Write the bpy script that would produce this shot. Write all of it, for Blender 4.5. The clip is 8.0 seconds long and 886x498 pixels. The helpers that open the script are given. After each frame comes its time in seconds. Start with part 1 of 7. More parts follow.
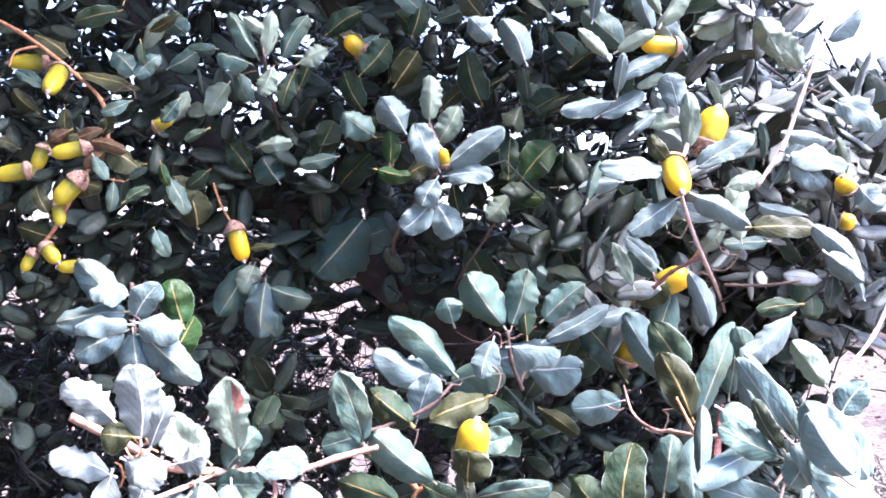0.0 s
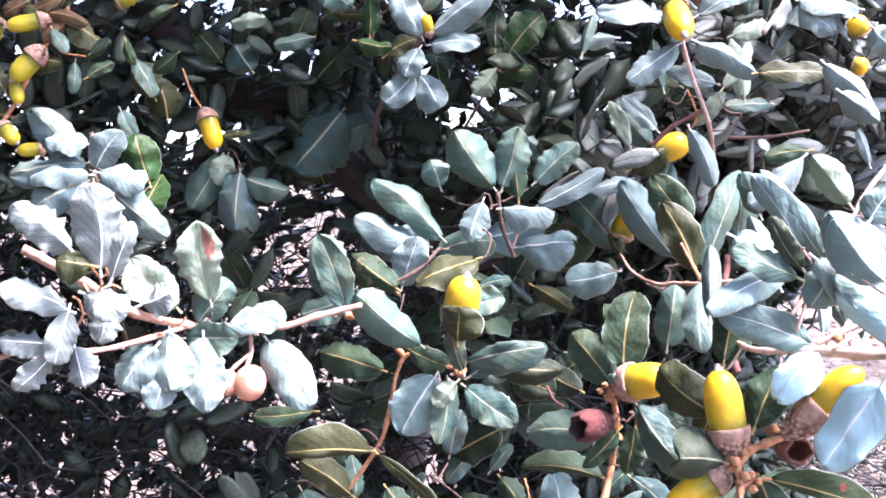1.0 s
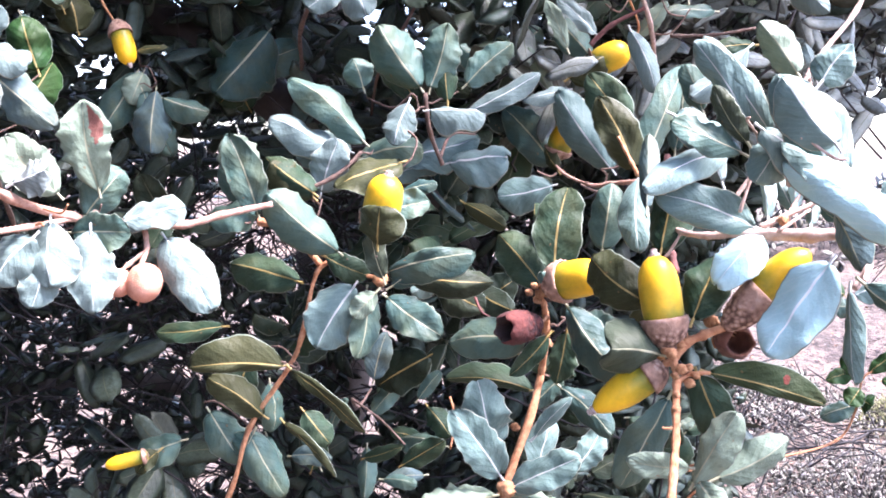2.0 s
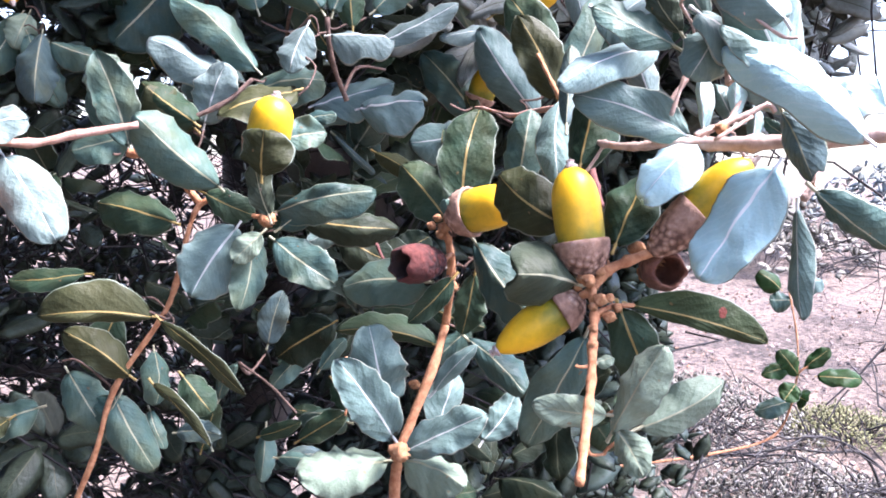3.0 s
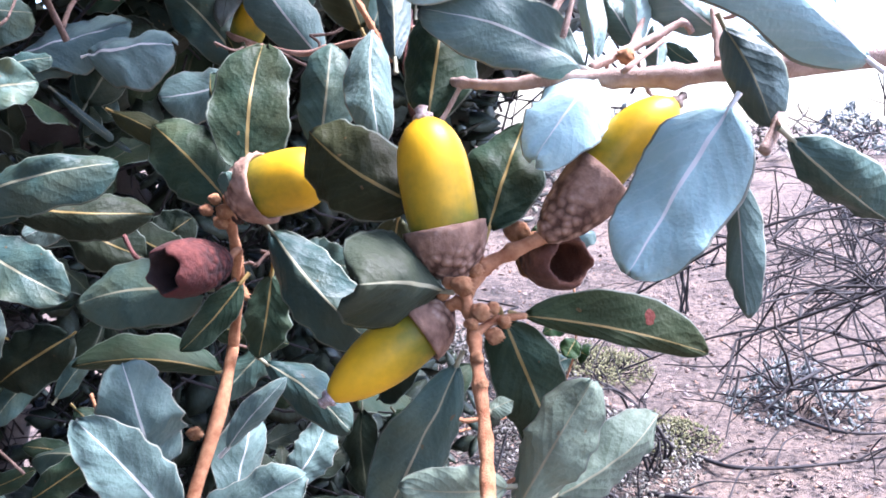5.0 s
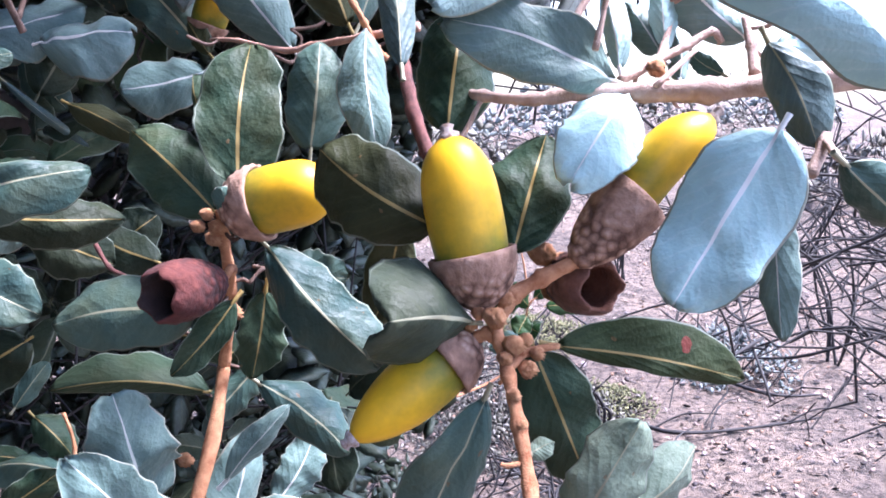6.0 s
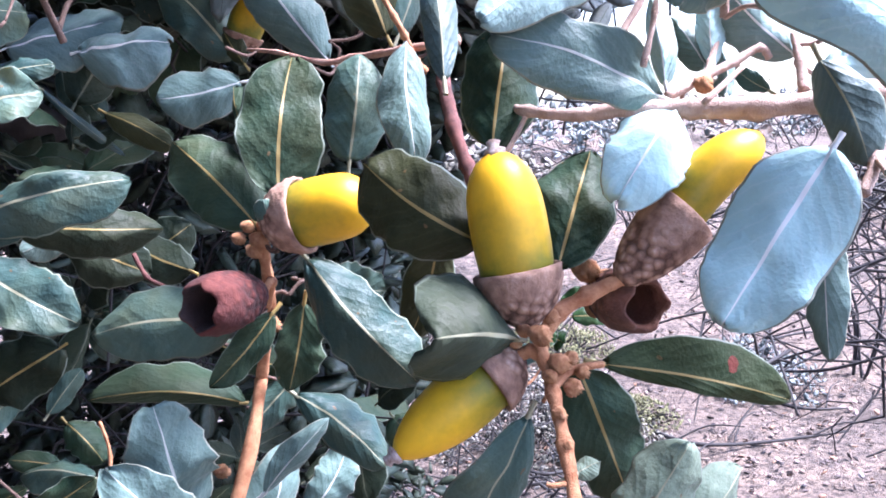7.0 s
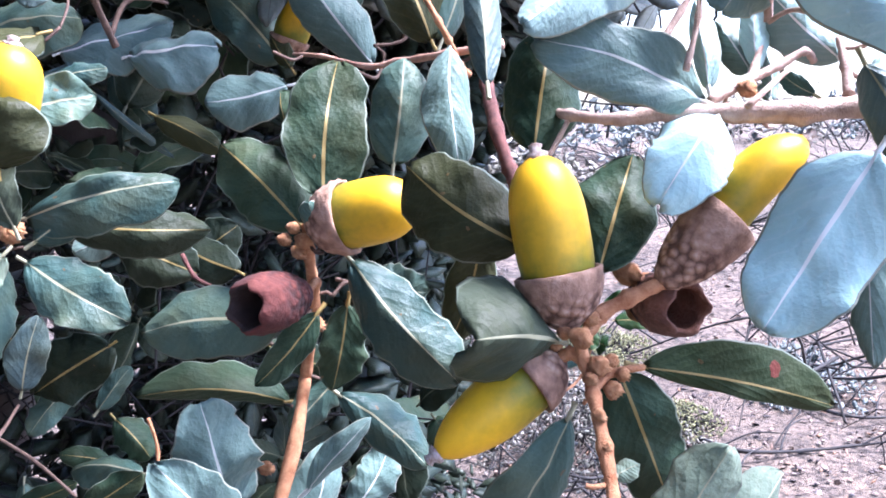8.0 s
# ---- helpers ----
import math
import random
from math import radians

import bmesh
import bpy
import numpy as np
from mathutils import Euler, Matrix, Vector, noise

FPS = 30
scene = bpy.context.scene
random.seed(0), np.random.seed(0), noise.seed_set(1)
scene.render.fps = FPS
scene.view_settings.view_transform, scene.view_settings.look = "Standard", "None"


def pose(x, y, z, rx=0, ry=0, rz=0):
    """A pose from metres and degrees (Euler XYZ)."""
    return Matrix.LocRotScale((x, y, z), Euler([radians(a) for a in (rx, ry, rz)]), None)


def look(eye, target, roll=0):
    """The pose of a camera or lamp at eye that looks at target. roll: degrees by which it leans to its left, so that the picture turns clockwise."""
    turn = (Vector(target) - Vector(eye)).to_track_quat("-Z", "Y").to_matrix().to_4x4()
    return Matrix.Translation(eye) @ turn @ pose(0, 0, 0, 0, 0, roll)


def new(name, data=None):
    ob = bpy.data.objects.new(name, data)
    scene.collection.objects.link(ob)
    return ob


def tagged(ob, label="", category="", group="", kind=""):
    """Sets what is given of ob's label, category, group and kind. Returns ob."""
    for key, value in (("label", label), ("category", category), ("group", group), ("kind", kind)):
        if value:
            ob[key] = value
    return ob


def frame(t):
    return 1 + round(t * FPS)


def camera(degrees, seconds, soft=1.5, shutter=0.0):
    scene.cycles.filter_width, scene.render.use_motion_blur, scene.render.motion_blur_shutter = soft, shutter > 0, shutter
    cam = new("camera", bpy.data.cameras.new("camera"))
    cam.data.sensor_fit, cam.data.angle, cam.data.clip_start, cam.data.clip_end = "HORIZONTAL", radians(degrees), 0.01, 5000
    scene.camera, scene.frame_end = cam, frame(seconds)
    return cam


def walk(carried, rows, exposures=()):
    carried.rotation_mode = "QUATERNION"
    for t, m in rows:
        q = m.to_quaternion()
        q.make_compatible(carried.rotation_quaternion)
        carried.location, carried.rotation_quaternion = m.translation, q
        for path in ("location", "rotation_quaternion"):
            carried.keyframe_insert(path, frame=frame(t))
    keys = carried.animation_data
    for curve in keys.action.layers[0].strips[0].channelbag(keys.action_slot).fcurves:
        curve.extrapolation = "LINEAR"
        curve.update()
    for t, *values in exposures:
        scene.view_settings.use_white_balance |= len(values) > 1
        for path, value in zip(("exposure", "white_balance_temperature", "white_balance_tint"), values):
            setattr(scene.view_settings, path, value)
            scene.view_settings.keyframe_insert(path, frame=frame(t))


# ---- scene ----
cam = camera(49.5, 8.0, soft=1.8)
PATH = [
    (0.0, 0.0000, 0.0000, 1.4000, 88.22, -0.20, 2.24),
    (0.5, -0.0010, 0.0153, 1.3646, 86.92, 0.41, 1.72),
    (1.0, -0.0054, 0.0339, 1.3401, 85.72, 0.24, 0.97),
    (1.5, -0.0071, 0.0543, 1.3189, 85.00, -0.20, -0.68),
    (2.0, 0.0073, 0.0694, 1.3004, 84.17, -0.47, -2.13),
    (2.2, 0.0133, 0.0750, 1.2925, 84.06, -0.66, -2.76),
    (3.3, 0.0317, 0.1442, 1.2586, 85.06, -1.52, -7.16),
    (3.5, 0.0298, 0.1581, 1.2579, 84.96, -1.06, -8.70),
    (4.0, 0.0269, 0.1883, 1.2567, 84.78, -0.62, -12.80),
    (4.5, 0.0313, 0.2094, 1.2592, 83.75, -0.06, -16.41),
    (5.0, 0.0314, 0.2239, 1.2614, 82.76, 0.09, -20.35),
    (5.2, 0.0304, 0.2282, 1.2634, 82.20, 0.06, -21.57),
    (6.3, 0.0175, 0.2456, 1.2725, 80.79, 0.21, -24.47),
    (6.5, 0.0173, 0.2456, 1.2726, 81.00, 0.13, -23.92),
    (7.0, 0.0162, 0.2465, 1.2727, 81.34, -0.18, -22.88),
    (7.5, 0.0162, 0.2451, 1.2739, 81.02, 0.46, -21.42),
    (8.0, 0.0155, 0.2443, 1.2730, 81.48, -0.20, -20.29),
]
EXPOSURES = [(0.0, 3.42, 5850, 33), (1.2, 3.34, 6100, 32), (2.0, 3.25, 6080, 30), (3.5, 2.93, 5980, 28), (4.4, 3.15, 5900, 28), (5.2, 2.72, 5700, 28), (6.5, 2.84, 5650, 28), (8.0, 2.93, 5600, 25)]
walk(cam, [(t, pose(x, y, z, rx, ry, rz)) for t, x, y, z, rx, ry, rz in PATH], EXPOSURES)

# ---------------------------------------------------------------- world and sun
world = bpy.data.worlds.new("overcast_sky")
scene.world = world
world.use_nodes = True
wn = world.node_tree.nodes
sky = wn.new("ShaderNodeTexSky")
sky.sky_type, sky.sun_disc = "NISHITA", False
sky.sun_elevation, sky.sun_rotation = radians(60), radians(110)
sky.air_density, sky.dust_density, sky.ozone_density = 1.0, 1.4, 1.0
wn["Background"].inputs["Strength"].default_value = 0.097
world.node_tree.links.new(sky.outputs["Color"], wn["Background"].inputs["Color"])
sun = new("sun", bpy.data.lights.new("sun", "SUN"))
sun.data.energy, sun.data.angle, sun.data.color = 4.0, radians(24), (1.0, 0.98, 0.95)
sun.matrix_world = look((2.5, -0.4, 5.4), (0, 0.2, 0.9))


# ---------------------------------------------------------------- materials
def material(name):
    m = bpy.data.materials.new(name)
    m.use_nodes = True
    return m, m.node_tree.nodes, m.node_tree.links, m.node_tree.nodes["Principled BSDF"]


def ramp(nodes, stops):
    r = nodes.new("ShaderNodeValToRGB")
    e = r.color_ramp.elements
    e[0].position, e[0].color = stops[0][0], (*stops[0][1], 1)
    e[1].position, e[1].color = stops[-1][0], (*stops[-1][1], 1)
    for p, c in stops[1:-1]:
        e.new(p).color = (*c, 1)
    return r


def noise_tex(nodes, links, scale, detail=4, rough=0.6, coords="Object"):
    tc = nodes.new("ShaderNodeTexCoord")
    n = nodes.new("ShaderNodeTexNoise")
    n.inputs["Scale"].default_value, n.inputs["Detail"].default_value, n.inputs["Roughness"].default_value = scale, detail, rough
    links.new(tc.outputs[coords], n.inputs["Vector"])
    return n


def bump(nodes, links, height, bsdf, strength, distance):
    b = nodes.new("ShaderNodeBump")
    b.inputs["Strength"].default_value, b.inputs["Distance"].default_value = strength, distance
    links.new(height, b.inputs["Height"])
    links.new(b.outputs["Normal"], bsdf.inputs["Normal"])


def math_node(nodes, links, op, a, b=None):
    n = nodes.new("ShaderNodeMath")
    n.operation = op
    for k, v in enumerate((a, b)):
        if v is None:
            continue
        if isinstance(v, (int, float)):
            n.inputs[k].default_value = v
        else:
            links.new(v, n.inputs[k])
    return n.outputs[0]


def mix(nodes, links, fac, a, b, blend="MIX"):
    n = nodes.new("ShaderNodeMix")
    n.data_type, n.blend_type = "RGBA", blend
    for k, v in ((0, fac), (6, a), (7, b)):
        if isinstance(v, (int, float)):
            n.inputs[k].default_value = v
        elif isinstance(v, tuple):
            n.inputs[k].default_value = (*v, 1)
        else:
            links.new(v, n.inputs[k])
    return n.outputs[2]


def leaf_material(name, low, high, vein, rough, spots, island=False, third=None, mark=None):
    """Leathery leaf skin: two scales of tone, pale side veins and fine pitting along the leaf's own u, v."""
    m, nodes, links, b = material(name)
    n1 = noise_tex(nodes, links, 90)
    n2 = noise_tex(nodes, links, 900, 3)
    if island:
        rnd = nodes.new("ShaderNodeNewGeometry").outputs["Random Per Island"]
    else:
        rnd = nodes.new("ShaderNodeObjectInfo").outputs["Random"]
    n4 = noise_tex(nodes, links, 330, 3)
    patch = math_node(nodes, links, "ADD", math_node(nodes, links, "MULTIPLY", n1.outputs["Fac"], 0.55), math_node(nodes, links, "MULTIPLY", n4.outputs["Fac"], 0.40))
    tone = math_node(nodes, links, "ADD", math_node(nodes, links, "SUBTRACT", patch, 0.16), math_node(nodes, links, "MULTIPLY", rnd, 0.36))
    r = ramp(nodes, [(0.15, low), (0.50, third), (0.85, high)] if third else [(0.15, low), (0.85, high)])
    links.new(tone, r.inputs["Fac"])
    uv = nodes.new("ShaderNodeUVMap")
    sep = nodes.new("ShaderNodeSeparateXYZ")
    links.new(uv.outputs["UV"], sep.inputs["Vector"])
    off = math_node(nodes, links, "ABSOLUTE", math_node(nodes, links, "SUBTRACT", sep.outputs["X"], 0.5))
    warp = math_node(nodes, links, "MULTIPLY", math_node(nodes, links, "SUBTRACT", n1.outputs["Fac"], 0.5), 1.6)
    run = math_node(nodes, links, "ADD", warp, math_node(nodes, links, "SUBTRACT", math_node(nodes, links, "MULTIPLY", sep.outputs["Y"], 7.5), math_node(nodes, links, "MULTIPLY", off, 5.0)))
    saw = math_node(nodes, links, "ABSOLUTE", math_node(nodes, links, "SUBTRACT", math_node(nodes, links, "FRACT", run), 0.5))
    line = math_node(nodes, links, "POWER", math_node(nodes, links, "SUBTRACT", 1.0, math_node(nodes, links, "MULTIPLY", saw, 2.0)), 9.0)
    veins = math_node(nodes, links, "MULTIPLY", line, 0.13)
    col = mix(nodes, links, veins, r.outputs["Color"], vein)
    if spots:
        sp = noise_tex(nodes, links, 260, 2)
        fac = math_node(nodes, links, "MULTIPLY", math_node(nodes, links, "GREATER_THAN", sp.outputs["Fac"], 0.73), 0.6)
        col = mix(nodes, links, fac, col, (0.16, 0.09, 0.04))
    if mark:
        u0, v0, ru, rv = mark
        du = math_node(nodes, links, "POWER", math_node(nodes, links, "DIVIDE", math_node(nodes, links, "ABSOLUTE", math_node(nodes, links, "SUBTRACT", sep.outputs["X"], u0)), ru), 2.0)
        dv = math_node(nodes, links, "POWER", math_node(nodes, links, "DIVIDE", math_node(nodes, links, "ABSOLUTE", math_node(nodes, links, "SUBTRACT", sep.outputs["Y"], v0)), rv), 2.0)
        d = math_node(nodes, links, "ADD", math_node(nodes, links, "ADD", du, dv), math_node(nodes, links, "MULTIPLY", math_node(nodes, links, "SUBTRACT", n4.outputs["Fac"], 0.5), 3.0))
        fade = math_node(nodes, links, "MULTIPLY", math_node(nodes, links, "LESS_THAN", d, 1.0), 0.8)
        col = mix(nodes, links, fade, col, (0.17, 0.035, 0.028))
    if not island and high[1] < 0.16:
        old = noise_tex(nodes, links, 48, 2)
        aged = math_node(nodes, links, "MULTIPLY", math_node(nodes, links, "SUBTRACT", old.outputs["Fac"], 0.42), 2.2)
        aged.node.use_clamp = True
        col = mix(nodes, links, aged, col, (high[1] * 0.66, high[1] * 0.66, high[1] * 0.24))
    links.new(col, b.inputs["Base Color"])
    b.inputs["Roughness"].default_value = rough
    b.inputs["Specular IOR Level"].default_value = 0.20 if island else 0.12 if high[1] < 0.09 else 0.20
    b.inputs["Sheen Weight"].default_value = 0.0 if high[1] < 0.15 else 0.08
    b.inputs["Sheen Roughness"].default_value = 0.5
    h = math_node(nodes, links, "ADD", math_node(nodes, links, "MULTIPLY", n2.outputs["Fac"], 0.5), math_node(nodes, links, "MULTIPLY", math_node(nodes, links, "MULTIPLY", saw, saw), 0.9))
    n3 = noise_tex(nodes, links, 240, 3)
    h = math_node(nodes, links, "ADD", h, math_node(nodes, links, "MULTIPLY", n3.outputs["Fac"], 0.9))
    h = math_node(nodes, links, "ADD", h, math_node(nodes, links, "MULTIPLY", n1.outputs["Fac"], 2.2))
    bump(nodes, links, h, b, 0.40, 0.0010)
    return m


LEAF_TOP = {
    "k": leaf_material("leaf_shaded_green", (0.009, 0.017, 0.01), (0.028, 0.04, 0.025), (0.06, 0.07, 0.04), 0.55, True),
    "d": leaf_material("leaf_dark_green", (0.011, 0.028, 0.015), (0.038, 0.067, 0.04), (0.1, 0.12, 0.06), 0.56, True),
    "m": leaf_material("leaf_grey_green", (0.027, 0.062, 0.05), (0.08, 0.138, 0.112), (0.16, 0.21, 0.17), 0.5, True),
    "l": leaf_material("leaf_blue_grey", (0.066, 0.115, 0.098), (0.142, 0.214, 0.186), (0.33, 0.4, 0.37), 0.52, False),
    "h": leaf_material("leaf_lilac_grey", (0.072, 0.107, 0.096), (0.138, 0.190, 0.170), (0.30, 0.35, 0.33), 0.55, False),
    "p": leaf_material("leaf_pale_green", (0.105, 0.145, 0.097), (0.195, 0.25, 0.175), (0.3, 0.34, 0.26), 0.55, True),
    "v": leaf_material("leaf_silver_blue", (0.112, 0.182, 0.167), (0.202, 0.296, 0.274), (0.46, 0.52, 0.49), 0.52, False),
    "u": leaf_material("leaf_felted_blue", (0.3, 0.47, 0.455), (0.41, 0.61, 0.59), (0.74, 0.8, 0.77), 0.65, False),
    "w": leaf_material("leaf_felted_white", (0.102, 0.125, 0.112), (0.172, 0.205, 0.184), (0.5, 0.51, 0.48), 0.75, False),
    "b": leaf_material("leaf_steel_blue", (0.036, 0.068, 0.07), (0.088, 0.135, 0.134), (0.22, 0.27, 0.27), 0.5, False),
    "o": leaf_material("leaf_olive", (0.02, 0.025, 0.01), (0.052, 0.056, 0.026), (0.13, 0.12, 0.055), 0.52, True),
    "s": leaf_material("leaf_slate_grey", (0.025, 0.037, 0.023), (0.066, 0.083, 0.056), (0.15, 0.16, 0.13), 0.5, True),
    "x": leaf_material("leaf_spotted_green", (0.012, 0.024, 0.009), (0.038, 0.056, 0.024), (0.08, 0.09, 0.04), 0.55, True, mark=(0.26, 0.63, 0.10, 0.030)),
    "y": leaf_material("leaf_flushed_green", (0.105, 0.145, 0.097), (0.195, 0.25, 0.175), (0.3, 0.34, 0.26), 0.55, True, mark=(0.74, 0.74, 0.13, 0.20)),
    "t": leaf_material("leaf_shaded_teal", (0.015, 0.042, 0.037), (0.047, 0.092, 0.08), (0.11, 0.15, 0.12), 0.5, True),
    "r": leaf_material("leaf_dry_rust", (0.045, 0.024, 0.012), (0.12, 0.066, 0.038), (0.24, 0.16, 0.10), 0.7, True),
    "g": leaf_material("leaf_fresh_green", (0.010, 0.034, 0.010), (0.028, 0.070, 0.020), (0.11, 0.16, 0.06), 0.45, False),
}
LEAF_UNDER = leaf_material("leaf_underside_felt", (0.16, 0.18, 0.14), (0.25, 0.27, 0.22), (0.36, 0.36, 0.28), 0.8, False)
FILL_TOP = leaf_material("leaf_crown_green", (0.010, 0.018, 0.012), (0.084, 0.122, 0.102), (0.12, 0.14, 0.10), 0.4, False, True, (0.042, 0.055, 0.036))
FILL_LIT = leaf_material("leaf_crown_lit", (0.09, 0.12, 0.095), (0.31, 0.36, 0.345), (0.28, 0.30, 0.27), 0.55, False, True, (0.18, 0.195, 0.165))
FILL_UNDER_SHADED = leaf_material("leaf_crown_underside_shaded", (0.030, 0.036, 0.026), (0.075, 0.082, 0.062), (0.15, 0.15, 0.12), 0.8, False, True)


def bark(name, low, high, scale, rough=0.85):
    m, nodes, links, b = material(name)
    n1 = noise_tex(nodes, links, scale)
    n2 = noise_tex(nodes, links, scale * 8, 3)
    r = ramp(nodes, [(0.3, low), (0.7, high)])
    links.new(n1.outputs["Fac"], r.inputs["Fac"])
    links.new(r.outputs["Color"], b.inputs["Base Color"])
    b.inputs["Roughness"].default_value = rough
    bump(nodes, links, n2.outputs["Fac"], b, 0.6, 0.0008)
    return m


def rib(name, low, high):
    m, nodes, links, b = material(name)
    n1 = noise_tex(nodes, links, 60, 2)
    r = ramp(nodes, [(0.3, low), (0.7, high)])
    links.new(n1.outputs["Fac"], r.inputs["Fac"])
    links.new(r.outputs["Color"], b.inputs["Base Color"])
    b.inputs["Roughness"].default_value = 0.6
    return m


MIDRIB = rib("leaf_midrib", (0.19, 0.135, 0.035), (0.33, 0.235, 0.075))
MIDRIB_SAGE = rib("leaf_midrib_sage", (0.20, 0.20, 0.115), (0.33, 0.32, 0.21))
MIDRIB_DULL = rib("leaf_midrib_dull", (0.045, 0.050, 0.024), (0.085, 0.088, 0.045))
MIDRIB_WHITE = rib("leaf_midrib_white", (0.62, 0.64, 0.60), (0.80, 0.80, 0.76))
MIDRIB_PALE = rib("leaf_midrib_pale", (0.33, 0.36, 0.33), (0.48, 0.49, 0.45))
TWIG = bark("twig_young_bark", (0.27, 0.092, 0.034), (0.57, 0.285, 0.140), 320)
TWIG_GREY = bark("twig_grey_bark", (0.30, 0.195, 0.150), (0.54, 0.40, 0.335), 260)
LEAF_RIM = rib("leaf_pale_rim", (0.075, 0.10, 0.07), (0.13, 0.155, 0.115))
TWIG_PINK = bark("twig_pinkish_bark", (0.28, 0.135, 0.085), (0.50, 0.31, 0.235), 280)
TWIG_RED = bark("twig_red_bark", (0.050, 0.015, 0.012), (0.17, 0.060, 0.048), 300)
TWIG_DARK = bark("twig_dark_bark", (0.060, 0.034, 0.024), (0.16, 0.10, 0.075), 260)
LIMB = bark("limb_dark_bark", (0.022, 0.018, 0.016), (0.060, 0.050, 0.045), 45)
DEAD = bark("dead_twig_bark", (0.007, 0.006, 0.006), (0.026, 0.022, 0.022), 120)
BUD = bark("bud_scales", (0.32, 0.125, 0.05), (0.58, 0.31, 0.15), 500)


def nut_material(name, green, yellow):
    m, nodes, links, b = material(name)
    tc = nodes.new("ShaderNodeTexCoord")
    sep = nodes.new("ShaderNodeSeparateXYZ")
    links.new(tc.outputs["Generated"], sep.inputs["Vector"])
    n1 = noise_tex(nodes, links, 120)
    grain = nodes.new("ShaderNodeTexNoise")
    stretch = nodes.new("ShaderNodeMapping")
    stretch.inputs["Scale"].default_value = (900, 900, 40)
    links.new(tc.outputs["Object"], stretch.inputs["Vector"])
    links.new(stretch.outputs["Vector"], grain.inputs["Vector"])
    grain.inputs["Scale"].default_value = 1.0
    t = math_node(nodes, links, "ADD", sep.outputs["Z"], math_node(nodes, links, "MULTIPLY", math_node(nodes, links, "SUBTRACT", n1.outputs["Fac"], 0.5), 0.9))
    r = ramp(nodes, [(0.20, green), (0.50, tuple(0.45 * g + 0.55 * y for g, y in zip(green, yellow))), (0.78, yellow)])
    links.new(t, r.inputs["Fac"])
    col = mix(nodes, links, math_node(nodes, links, "MULTIPLY", grain.outputs["Fac"], 0.25), r.outputs["Color"], (0.30, 0.22, 0.03))
    links.new(col, b.inputs["Base Color"])
    b.inputs["Roughness"].default_value = 0.44
    b.inputs["Specular IOR Level"].default_value = 0.28
    bump(nodes, links, grain.outputs["Fac"], b, 0.08, 0.0004)
    return m


NUT_SHADED_GREEN = nut_material("acorn_nut_shaded_green", (0.11, 0.12, 0.014), (0.45, 0.36, 0.020))
NUT = nut_material("acorn_nut_yellow", (0.15, 0.15, 0.012), (0.76, 0.42, 0.006))


def cup_material(name, low, mid, high):
    """Felted cup: smooth at the rim, with coarse pitted scales towards its foot."""
    m, nodes, links, b = material(name)
    tc = nodes.new("ShaderNodeTexCoord")
    v = nodes.new("ShaderNodeTexVoronoi")
    v.inputs["Scale"].default_value = 520
    links.new(tc.outputs["Object"], v.inputs["Vector"])
    n1 = noise_tex(nodes, links, 260)
    sep = nodes.new("ShaderNodeSeparateXYZ")
    links.new(tc.outputs["Generated"], sep.inputs["Vector"])
    foot = math_node(nodes, links, "MULTIPLY", math_node(nodes, links, "SUBTRACT", 0.72, sep.outputs["Z"]), 3.0)
    foot.node.use_clamp = True
    pits = math_node(nodes, links, "MULTIPLY", math_node(nodes, links, "SUBTRACT", v.outputs["Distance"], 0.45), foot)
    f = math_node(nodes, links, "ADD", math_node(nodes, links, "MULTIPLY", n1.outputs["Fac"], 0.75), math_node(nodes, links, "MULTIPLY", pits, -0.75))
    r = ramp(nodes, [(0.15, low), (0.42, mid), (0.75, high)])
    links.new(f, r.inputs["Fac"])
    links.new(r.outputs["Color"], b.inputs["Base Color"])
    b.inputs["Roughness"].default_value = 0.92
    bump(nodes, links, f, b, 0.9, 0.0012)
    return m


CUP = cup_material("acorn_cup_felt", (0.090, 0.044, 0.027), (0.30, 0.178, 0.122), (0.52, 0.370, 0.280))
CUP_RED = cup_material("old_cup_red_brown", (0.020, 0.004, 0.003), (0.070, 0.013, 0.009), (0.17, 0.050, 0.032))
CUP_WORN = cup_material("old_cup_worn_brown", (0.050, 0.018, 0.012), (0.17, 0.075, 0.050), (0.32, 0.175, 0.125))
CUP_WORN_INSIDE = bark("worn_cup_inside", (0.075, 0.026, 0.014), (0.20, 0.080, 0.048), 200)
CUP_INSIDE = bark("old_cup_inside", (0.012, 0.006, 0.005), (0.035, 0.016, 0.012), 200)
GALL = bark("gall_skin", (0.36, 0.12, 0.065), (0.60, 0.30, 0.20), 150, 0.6)
TIPMAT = bark("acorn_point", (0.22, 0.13, 0.09), (0.58, 0.50, 0.46), 900)


# ---------------------------------------------------------------- mesh makers
def mesh_of(name, verts, faces, mats, index=None, uvs=None, smooth=True):
    me = bpy.data.meshes.new(name)
    me.from_pydata(verts, [], faces)
    for m in mats:
        me.materials.append(m)
    if index is not None:
        me.polygons.foreach_set("material_index", index)
    me.polygons.foreach_set("use_smooth", [smooth] * len(me.polygons))
    if uvs is not None:
        layer = me.uv_layers.new(name="UVMap")
        loops = np.empty(len(me.loops), dtype=np.int32)
        me.loops.foreach_get("vertex_index", loops)
        layer.data.foreach_set("uv", np.asarray(uvs, dtype=np.float32)[loops].ravel())
    me.update()
    return me


def part(name, me, parent, m=Matrix(), label=""):
    """Links a mesh as one object under a thing or a part, at the world pose m."""
    ob = new(name, me)
    ob.parent = parent
    up = parent.matrix_basis.copy()
    if parent.parent:
        up = parent.parent.matrix_basis @ up
    ob.matrix_basis = up.inverted() @ m
    return tagged(ob, label)


